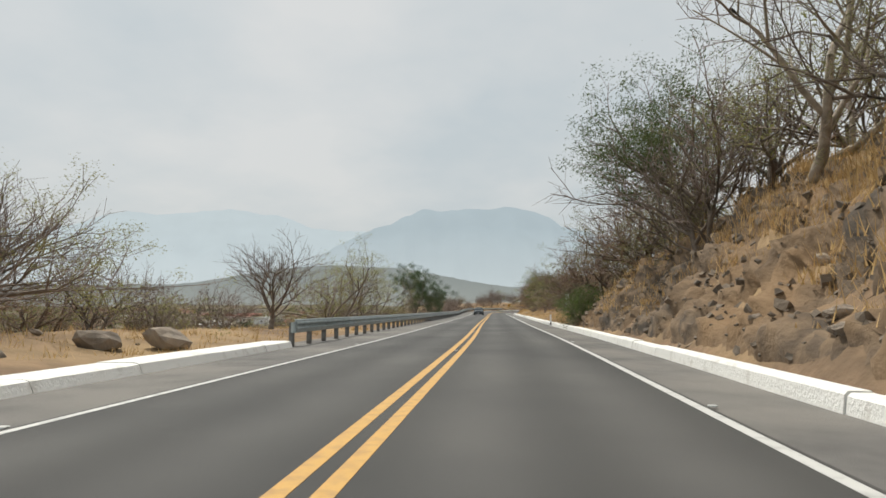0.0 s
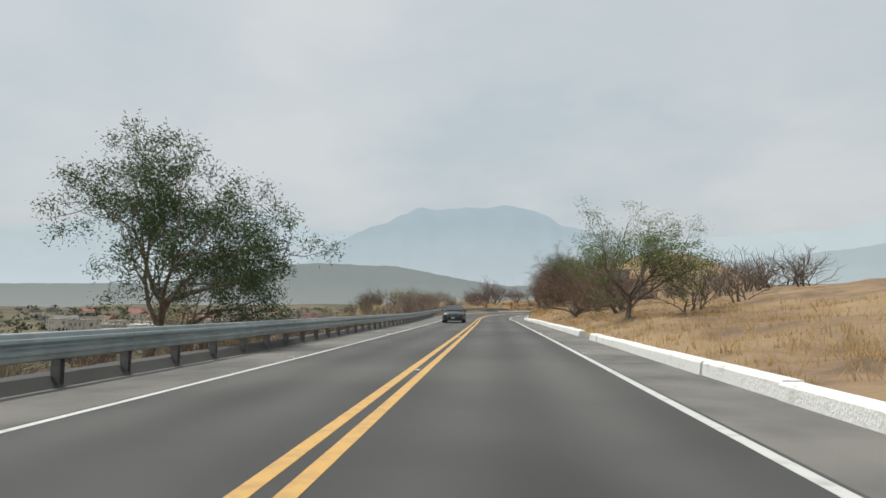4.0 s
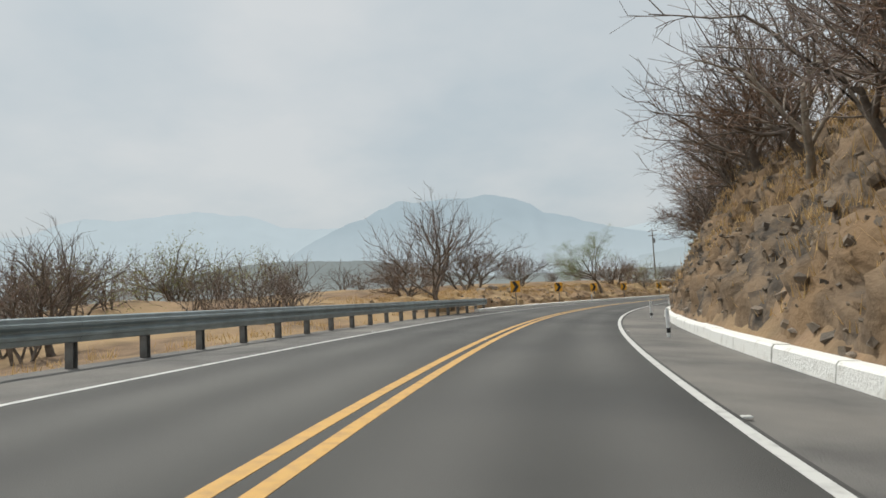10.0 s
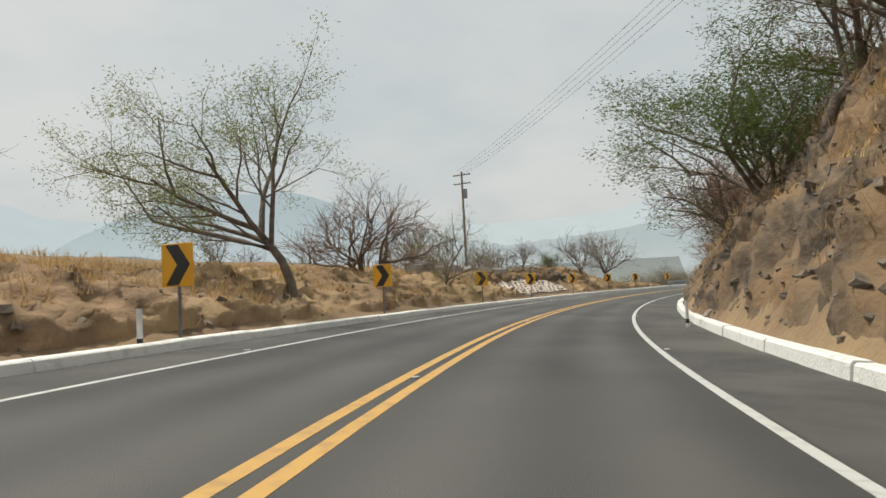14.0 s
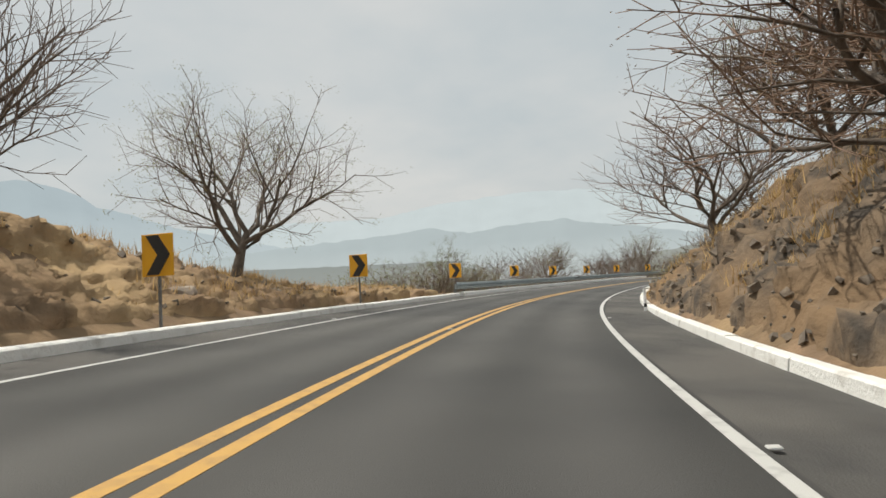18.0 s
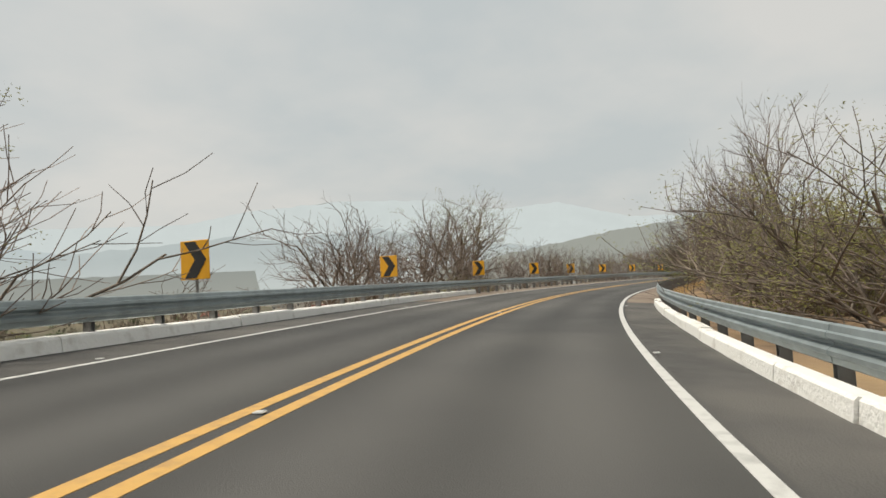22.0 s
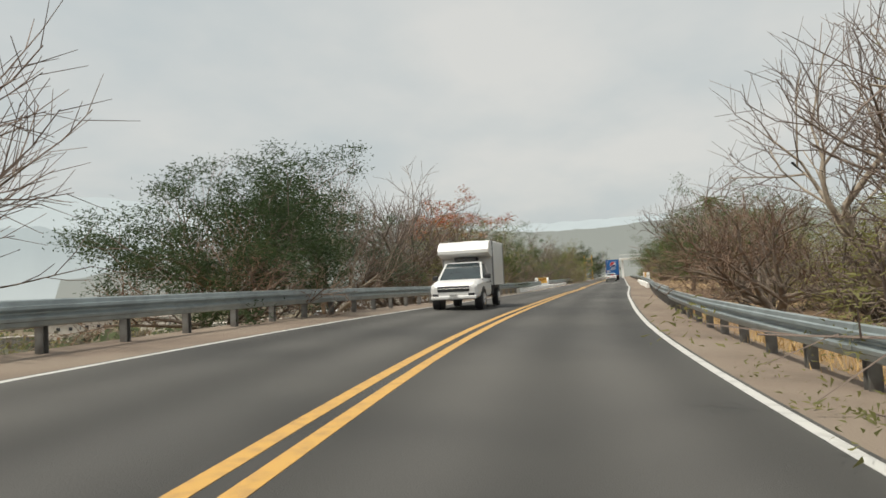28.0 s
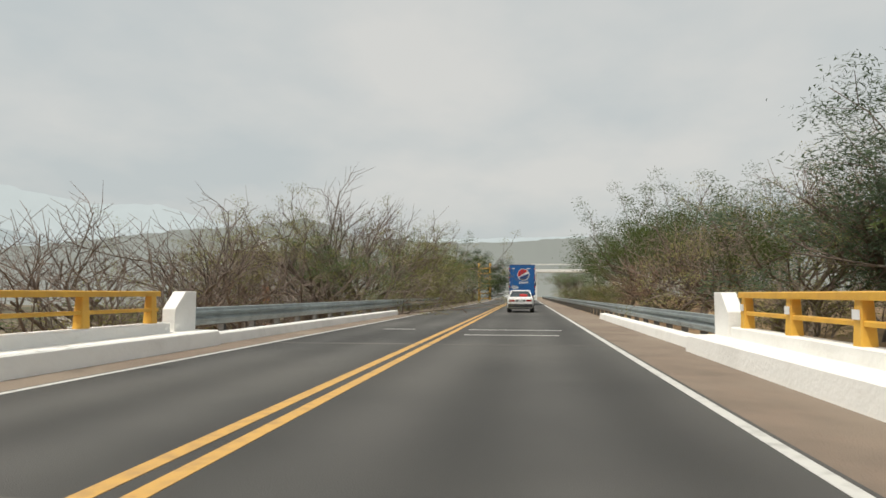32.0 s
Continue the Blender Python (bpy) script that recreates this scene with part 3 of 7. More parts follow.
stripe("trim", S0, S1, lambda s: -0.15, 0.15, YELLOW, "yellow painted centre line, one of a pair")
stripe("trim", S0, S1, lambda s: 0.15, 0.15, YELLOW, "yellow painted centre line, one of a pair")
stripe("trim", S0, S1, lambda s: edge_r(s), 0.125, WHITE, "white painted edge line")
stripe("trim", S0, S1, lambda s: edge_l(s), 0.11, WHITE, "white painted edge line")


def cat_eye(m, colour):
    e = empty("road_stud", m)
    bm = bmesh.new()
    b = box(bm, -0.05, 0.05, -0.045, 0.045, 0, 0.02, 0.008)
    part("body", b, colour, e)
    bm = bmesh.new(); box(bm, -0.038, 0.038, -0.047, -0.040, 0.004, 0.015)
    part("reflector", bm, LAMPW, e)
    return tagged(e, "small white reflective stud stuck on the asphalt", "road stud", "road studs")


stud = cat_eye(along(3.0, 0, 0.004), WHITE)
for k in range(1, 32):
    copy_thing(stud, along(3.0 + 15.0 * k, 0, 0.004))
for k in range(32):
    copy_thing(stud, along(8.0 + 15.0 * k, edge_r(8.0 + 15.0 * k) + 0.16, 0.004))
    copy_thing(stud, along(6.0 + 15.0 * k, edge_l(6.0 + 15.0 * k) - 0.16, 0.004))


# ---- kerbs ----
def kerb(k0, k1, side, inset, w, h, length, gaps, label, rnd):
    """A whitewashed kerb of separate blocks along the outer edge of the shoulder."""
    e = empty("kerb")
    tagged(e, label, "kerb", kind="structure")
    s, s1 = st(k0), st(k1)
    while s < s1:
        ln = length * rnd.uniform(0.9, 1.1)
        if rnd.random() > gaps:
            hh, dd = h * rnd.uniform(0.92, 1.08), rnd.uniform(-0.02, 0.02)
            def prof(q):
                d = shoulder_out(q, side) - side * (inset + dd)
                a = [(d - side * w * 0.5, -0.06), (d - side * w * 0.42, hh * 0.8), (d - side * w * 0.3, hh), (d + side * w * 0.4, hh), (d + side * w * 0.5, hh * 0.8), (d + side * w * 0.5, -0.06)]
                return a if side > 0 else a[::-1]
            sweep("kerb_block", s, min(s + ln - 0.015, s1 + 0.5), prof, KERB, e, step=1.6)
        s += ln
    return e


R = random.Random(5)
kerb(-5.0, 1.2, -1, 0.45, 0.95, 0.16, 3.0, 0.0, "low whitewashed concrete kerb ramp, chipped", R)
kerb(-5.0, 5.55, 1, 0.2, 0.36, 0.20, 3.0, 0.0, "whitewashed concrete kerb with dirt against its back", R)
kerb(5.78, 9.05, 1, 0.2, 0.36, 0.20, 3.0, 0.0, "whitewashed concrete kerb beyond the drain gap", R)
kerb(9.05, 12.3, 1, -0.05, 0.40, 0.27, 3.0, 0.0, "whitewashed concrete gutter kerb at the foot of the cutting", R)
kerb(12.3, 17.3, 1, 0.0, 0.34, 0.21, 2.2, 0.0, "whitewashed kerb blocks below the rock cutting, chipped", R)
kerb(17.3, 20.95, 1, 0.05, 0.27, 0.14, 1.6, 0.10, "broken whitewashed kerb blocks", R)
kerb(21.22, 23.6, 1, 0.36, 0.26, 0.17, 2.4, 0.0, "whitewashed kerb in front of the guardrail, flaking", R)
kerb(12.45, 20.3, -1, 0.2, 0.34, 0.14, 3.0, 0.0, "low whitewashed kerb at the foot of the earth bank", R)
kerb(20.3, 24.25, -1, 0.45, 0.36, 0.2, 3.0, 0.0, "whitewashed kerb in front of the guardrail", R)


# ---- guardrails ----
WAVE = ((0.0, 0.0), (0.035, 0.02), (0.045, 0.075), (0.075, 0.09), (0.08, 0.13), (0.05, 0.15), (0.005, 0.175), (0.005, 0.2), (0.05, 0.225), (0.08, 0.245), (0.075, 0.285), (0.045, 0.3), (0.035, 0.355), (0.0, 0.37))


def guardrail(k0, k1, side, dist, label, low=0.38, tall=0.43, sag0=False, sag1=False):
    """A corrugated steel beam in panels, on posts."""
    e = tagged(empty("guardrail"), label, "guardrail", kind="structure")
    s0, s1 = st(k0), st(k1)
    n = max(1, int(round((s1 - s0) / 3.81)))
    ln = (s1 - s0) / n
    for k in range(n):
        a, b = s0 + k * ln, s0 + (k + 1) * ln + 0.12
        shift = 0.006 * (k % 2)
        def prof(q):
            d = dist(q)
            f = [(d - side * (w + shift), low + z * tall / 0.37) for w, z in WAVE]
            r = [(d - side * (w + shift - 0.006), low + z * tall / 0.37) for w, z in reversed(WAVE)]
            return (f + r) if side < 0 else (f + r)[::-1]
        sweep("beam_panel", a, b, prof, STEEL, e, step=1.3)
    for k in range(2 * n + 1):
        s = s0 + 0.1 + k * (s1 - s0 - 0.2) / (2 * n)
        bm = bmesh.new()
        box(bm, -0.075, 0.075, -0.06, -0.05, -1.2, low + 0.33)
        box(bm, -0.075, 0.075, 0.05, 0.06, -1.2, low + 0.33)
        box(bm, -0.006, 0.006, -0.05, 0.05, -1.2, low + 0.33)
        ob = part("post", bm, POST, e)
        ob.matrix_basis = along(s, dist(s) + side * 0.085, 0)
    for s, on in ((s0, sag0), (s1, sag1)):
        if on:
            bm = bmesh.new()
            for a in range(7):
                t = -1.2 + 0.4 * a
                p = Vector((0.09 * math.cos(t * 1.3), 0.14 * math.sin(t * 1.3), 0))
                box(bm, p.x - 0.03, p.x + 0.03, p.y - 0.03, p.y + 0.03, low + 0.02, low + 0.35)
            ob = part("end_shoe", bm, STEEL, e, "rounded steel end piece")
            ob.matrix_basis = along(s, dist(s) - side * 0.0, 0)
    return e


RAIL_R = ((20, 1.45), (27, 1.45), (28, 1.35), (29.7, 1.35), (30.5, 1.5), (31, 1.55), (32.4, 1.62))
RAIL_L = ((20, 1.85), (21, 1.9), (23, 1.9), (25, 1.98), (29, 1.98), (30, 1.7), (31, 1.35), (32.4, 1.35))
guardrail(K_RAIL_A, K_RAIL_B, -1, lambda s: edge_l(s) - 2.05, "long galvanised steel guardrail above the valley", sag0=True, sag1=True)
guardrail(K_RAIL_C, K_RAIL_D, -1, lambda s: edge_l(s) - lerp(mk(s), RAIL_L), "curving galvanised steel guardrail behind the kerb", sag0=True)
guardrail(K_RAIL_E, 29.55, 1, lambda s: edge_r(s) + lerp(mk(s), RAIL_R), "galvanised steel guardrail with dry grass at its foot", 0.28, 0.40, sag0=True)
guardrail(29.55, K_RAIL_F, 1, lambda s: edge_r(s) + lerp(mk(s), RAIL_R), "galvanised steel guardrail running up to the bridge", 0.36, 0.40)


# low dark asphalt berm under the first guardrail
tagged(sweep("kerb", st(4.0), st(8.9), lambda s: [(edge_l(s) - 2.75, -0.3), (edge_l(s) - 2.7, 0.13 + 0.03 * noise.noise((s * 0.8, 0, 0))), (edge_l(s) - 2.2, 0.14 + 0.03 * noise.noise((s * 0.9, 3, 0))), (edge_l(s) - 2.0, -0.1)][::-1], ASPHALT, step=0.8), "low dark asphalt berm under the guardrail", "kerb", kind="structure")


# ---- bridge ----
def bridge_side(side, kerb_d, name):
    """Parapet of the short bridge: kerb, low wall, tapered posts, two rails, end posts."""
    e = tagged(empty("bridge_parapet"), "white concrete bridge parapet with yellow posts and two yellow rails", "parapet", "bridge parapets")
    a, b = st(BR0), st(BR1)
    fl = (lambda q: q) if side > 0 else (lambda q: q[::-1])
    sg = side
    sweep("kerb", a - 0.4, b, lambda s: fl([(kerb_d, -0.3), (kerb_d + sg * 0.07, 0.27), (kerb_d + sg * 0.11, 0.30), (kerb_d + sg * 0.78, 0.31), (kerb_d + sg * 0.78, -0.3)]), PARAPET, e, step=1.5, label="white painted high kerb")
    w = kerb_d + sg * 0.6
    sweep("low_wall", a + 0.2, b - 1.2, lambda s: fl([(w, 0.25), (w, 0.50), (w + sg * 0.03, 0.52), (w + sg * 0.3, 0.52), (w + sg * 0.3, -0.6), (w, -0.6)]), PARAPET, e, step=1.5)
    c = w + sg * 0.15
    for z0, z1, hw in ((1.07, 1.18, 0.10), (0.76, 0.83, 0.06)):
        sweep("rail", a + 0.4, b - 1.5, lambda s, z0=z0, z1=z1, hw=hw: [(c - hw, z0), (c + hw, z0), (c + hw, z1 - 0.015), (c + hw - 0.015, z1), (c - hw + 0.015, z1), (c - hw, z1 - 0.015)], RAILY, e, step=1.5)
    n = max(2, int((b - a - 2.2) / 1.8))
    for k in range(n + 1):
        s = a + 0.75 + k * (b - a - 2.45) / n
        bm = bmesh.new()
        box(bm, -0.075, 0.075, -0.085, 0.085, 0.5, 1.09)
        bm.verts.ensure_lookup_table()
        for v in bm.verts:
            if v.co.z < 0.6:
                v.co.x *= 1.35; v.co.y *= 1.3
        bmesh.ops.bevel(bm, geom=bm.edges[:], offset=0.015, segments=1, affect="EDGES")
        p = part("rail_post", bm, RAILY, e)
        p.matrix_basis = along(s, c, 0)
        if side > 0:
            bm = bmesh.new(); box(bm, -0.105, -0.096, -0.09, 0.09, 0.84, 0.96)
            q = part("reflective_patch", bm, TWHITE, e)
            q.matrix_basis = along(s, c, 0)
    for s, flip in ((a + 0.1, 1), (b - 0.55, -1)):
        bm = bmesh.new()
        pts = [(-0.45, 0.2), (0.45, 0.2), (0.45, 1.18), (-0.02, 1.18), (-0.45, 0.80)]
        poly_prism(bm, [(x * -flip, z) for x, z in pts], 0.3, Matrix.Rotation(radians(90), 4, "Z") @ Matrix.Translation((0, -0.15, 0)))
        bmesh.ops.recalc_face_normals(bm, faces=bm.faces[:])
        bmesh.ops.bevel(bm, geom=bm.edges[:], offset=0.012, segments=1, affect="EDGES")
        q = part("end_post", bm, PARAPET, e, "white chamfered end post")
        q.matrix_basis = along(s, c, 0)
    return e


bridge_side(-1, BR_L, "l")
bridge_side(1, BR_R, "r")
for s, w in ((st(32.17), 0.42), (st(BR1) + 0.3, 0.14)):
    ob = sweep("trim", s, s + w, lambda q: [(edge_l(q) + 0.1, 0.005), (edge_r(q) - 0.1, 0.005), (edge_r(q) - 0.1, -0.02), (edge_l(q) + 0.1, -0.02)], SHOULDER, step=0.1)
    tagged(ob, "worn concrete expansion joint across the road", "road joint", kind="structure")
for k, d0, d1 in ((33.2, 0.5, 3.4), (33.2, -2.2, -1.2), (33.05, 0.6, 3.2)):
    tagged(sweep("trim", st(k), st(k) + 0.14, lambda q, a=d0, b=d1: [(a, 0.009), (b, 0.009), (b, -0.02), (a, -0.02)], WHITE, step=0.14), "short worn white paint mark across the lane", "road marking", kind="structure")
R = random.Random(9)
for side, d0, k0, k1 in ((-1, BR_L - 0.35, BR1, 34.1), (1, BR_R + 0.4, BR1, 33.9), (-1, BR_L - 0.2, 31.2, BR0), (1, BR_R + 0.05, 31.25, BR0)):
    e = tagged(empty("kerb"), "whitewashed kerb running out from the bridge", "kerb", kind="structure")
    s = st(k0)
    while s < st(k1) - 0.3:
        t = min(s + 3.0, st(k1))
        h = 0.32 if k1 == BR0 else 0.21
        a = [(d0 - side * 0.18, -0.2), (d0 - side * 0.12, h - 0.03), (d0 - side * 0.09, h), (d0 + side * 0.18, h + 0.01), (d0 + side * 0.18, -0.3)]
        sweep("kerb_block", s, t - 0.02, lambda q, a=a: a if side > 0 else a[::-1], PARAPET, e, step=1.5)
        s = t
guardrail(BR1 - 0.02, 35.4, -1, lambda s: BR_L - 0.7, "galvanised guardrail beyond the bridge", sag1=True)
guardrail(BR1 - 0.02, 41.8, 1, lambda s: BR_R + 0.75, "long galvanised guardrail beyond the bridge", 0.3, 0.40)


# ---- signs and marker posts ----
def chevron_sign(m, turn=0.0, label="yellow curve sign with a black chevron on a steel post", w=0.82, h=0.90):
    e = empty("chevron_sign", m)
    bm = bmesh.new(); box(bm, -w / 2, w / 2, 0, 0.02, CZ0, CZ0 + h, 0.008)
    panel = part("panel", bm, SIGN_Y, e)
    bm = bmesh.new()
    c, q, t = CZ0 + h / 2, h / 2 - 0.03, w * 0.40
    pts = [(-w * 0.36, c + q), (-w * 0.36 + t, c + q), (w * 0.40, c), (-w * 0.36 + t, c - q), (-w * 0.36, c - q), (w * 0.40 - t, c)]
    poly_prism(bm, pts, 0.006, Matrix.Translation((0, -0.0065, 0)))
    bmesh.ops.recalc_face_normals(bm, faces=bm.faces[:])
    part("chevron", bm, SIGN_K, e, "black arrow mark")
    bm = bmesh.new(); box(bm, -0.03, 0.03, 0.024, 0.075, -0.6, CZ0 + h - 0.1, 0.006)
    part("post", bm, POST, e)
    for z in (CZ0 + 0.15, CZ0 + h - 0.2):
        bm = bmesh.new(); box(bm, -w / 2 + 0.06, w / 2 - 0.06, 0.018, 0.03, z, z + 0.04)
        part("bracket", bm, SIGN_GREY, e)
    return tagged(e, label, "road sign", "chevron signs along the curve")


CZ0 = 1.12
base = None
for k, d in CHEVRONS:
    m = along(st(k), d, -0.02 + (0.1 if k < 20 else 0), -8)
    if base is None:
        base = chevron_sign(m)
    else:
        copy_thing(base, m)


def marker_post(m):
    e = empty("marker_post", m)
    for nm, z0, z1, mt in (("body", 0.24, 0.80, TWHITE), ("black_band", 0.10, 0.24, SIGN_K), ("foot", -0.2, 0.10, TWHITE)):
        bm = bmesh.new(); cyl(bm, (0, 0, z0), (0, 0, z1), 0.055, 0.055 if z1 < 0.7 else 0.05, 12)
        part(nm, bm, mt, e)
    bm = bmesh.new(); box(bm, -0.03, 0.03, -0.062, -0.05, 0.62, 0.72)
    part("reflector", bm, LAMPW, e)
    return tagged(e, "short white marker post with a black band at the verge", "marker post", "marker posts")


base = None
for k, d in ((2.81, 4.95), (11.17, 4.75), (12.05, 5.0), (13.25, 5.5), (15.3, 5.2), (17.98, 5.2), (19.47, 5.15), (21.1, 5.35), (14.65, -5.9)):
    m = along(st(k), d, -0.02)
    if base is None:
        base = marker_post(m)
    else:
        copy_thing(base, m)

# the kilometre board among the shrubs
def letters(text, size, m, parent, place):
    c = bpy.data.curves.new("letters", "FONT")
    c.body, c.size, c.align_x, c.extrude = text, size, "CENTER", 0.003
    tmp = bpy.data.objects.new("letters", c)
    me = bpy.data.meshes.new_from_object(tmp)
    bpy.data.objects.remove(tmp)
    me.materials.append(m)
    ob = new("letters", me)
    ob.parent = parent
    ob.matrix_basis = place
    return ob


e = empty("kilometre_post", along(st(2.91), 6.3, 0.5, -6))
bm = bmesh.new(); box(bm, -0.14, 0.14, 0, 0.012, 0.75, 1.72, 0.01); part("board", bm, TWHITE, e, "white kilometre board")
letters("KM", 0.14, SIGN_K, e, Matrix.Translation((0, -0.006, 1.32)) @ Matrix.Rotation(radians(90), 4, "X"))
letters("9", 0.26, SIGN_K, e, Matrix.Translation((0, -0.006, 0.95)) @ Matrix.Rotation(radians(90), 4, "X"))
bm = bmesh.new(); box(bm, -0.025, 0.025, 0.014, 0.06, -0.6, 1.65); part("post", bm, POST, e)
tagged(e, "white kilometre board reading KM 9 on a post among shrubs", "road sign")
e = empty("wooden_post", Matrix.Translation(verge(st(3.0), 2.0, -1)))
part("shaft", cyl(bmesh.new(), (0, 0, -0.4), (0.02, 0, 1.5), 0.07, 0.065, 9), WOOD, e)
part("top", cyl(bmesh.new(), (0.02, 0, 1.5), (0.02, 0, 1.56), 0.066, 0.04, 9), WOOD, e)
tagged(e, "weathered grey wooden post behind the guardrail", "post")


# ---- vehicles ----
def loft(bm, sections, caps=True):
    rings = [[bm.verts.new(p) for p in sec] for sec in sections]
    n = len(rings[0])
    for a, b in zip(rings, rings[1:]):
        for k in range(n):
            bm.faces.new((a[k], a[(k + 1) % n], b[(k + 1) % n], b[k]))
    if caps:
        bm.faces.new(rings[0][::-1]); bm.faces.new(rings[-1])
    bmesh.ops.recalc_face_normals(bm, faces=bm.faces[:])
    return bm


def hull(y, w, zb, zm, zs, zt, wt):
    """A car's cross section at y: sill zb, widest zm, shoulder zs, top zt with half width wt."""
    half = [(w * 0.80, zb), (w * 0.96, zb + 0.07), (w, zm), (w * 0.975, zs), (wt, zt)]
    return [(x, y, z) for x, z in half] + [(-x, y, z) for x, z in reversed(half)]


def wheel(parent, x, y, r, w, rim_m, out):
    e = part("wheel", cyl(bmesh.new(), (x - out * w, y, r), (x, y, r), r, r, 28), BLACK, parent)
    bm = bmesh.new()
    cyl(bm, (x - out * 0.02, y, r), (x + out * 0.012, y, r), r * 0.66, r * 0.62, 24)
    part("rim", bm, rim_m, e)
    bm = bmesh.new()
    for k in range(5):
        a = 6.28319 * k / 5
        box(bm, -0.006, 0.014, -0.05, 0.05, r * 0.12, r * 0.6, m=Matrix.Translation((x + out * 0.014, y, r)) @ Matrix.Rotation(a, 4, "X"))
    cyl(bm, (x, y, r), (x + out * 0.03, y, r), r * 0.15, r * 0.13, 12)
    part("spokes", bm, CHROME, e)
    return e


def slab(name, pts, thick, m, parent, label=""):
    """A thin panel through four points, thickened inwards along its normal."""
    p = [Vector(q) for q in pts]
    nrm = (p[1] - p[0]).cross(p[3] - p[0]).normalized() * thick
    bm = bmesh.new()
    a = [bm.verts.new(q) for q in p]
    b = [bm.verts.new(q - nrm) for q in p]
    n = len(p)
    bm.faces.new(a); bm.faces.new(b[::-1])
    for k in range(n):
        bm.faces.new((a[k], b[k], b[(k + 1) % n], a[(k + 1) % n]))
    bmesh.ops.recalc_face_normals(bm, faces=bm.faces[:])
    return part(name, bm, m, parent, label)


def plate_bars(parent, y, z, out, w=0.30):
    """A number plate whose characters are only bars."""
    bm = bmesh.new(); box(bm, -w / 2, w / 2, y - 0.006, y + 0.006, z - 0.075, z + 0.075, 0.004)
    p = part("number_plate", bm, PLATE, parent)
    bm = bmesh.new()
    for k in range(6):
        x = -w * 0.36 + k * w * 0.145
        box(bm, x - 0.008, x + 0.008, y + out * 0.007 - 0.002, y + out * 0.007 + 0.002, z - 0.035, z + 0.035)
    part("dark_bars", bm, SIGN_K, p)


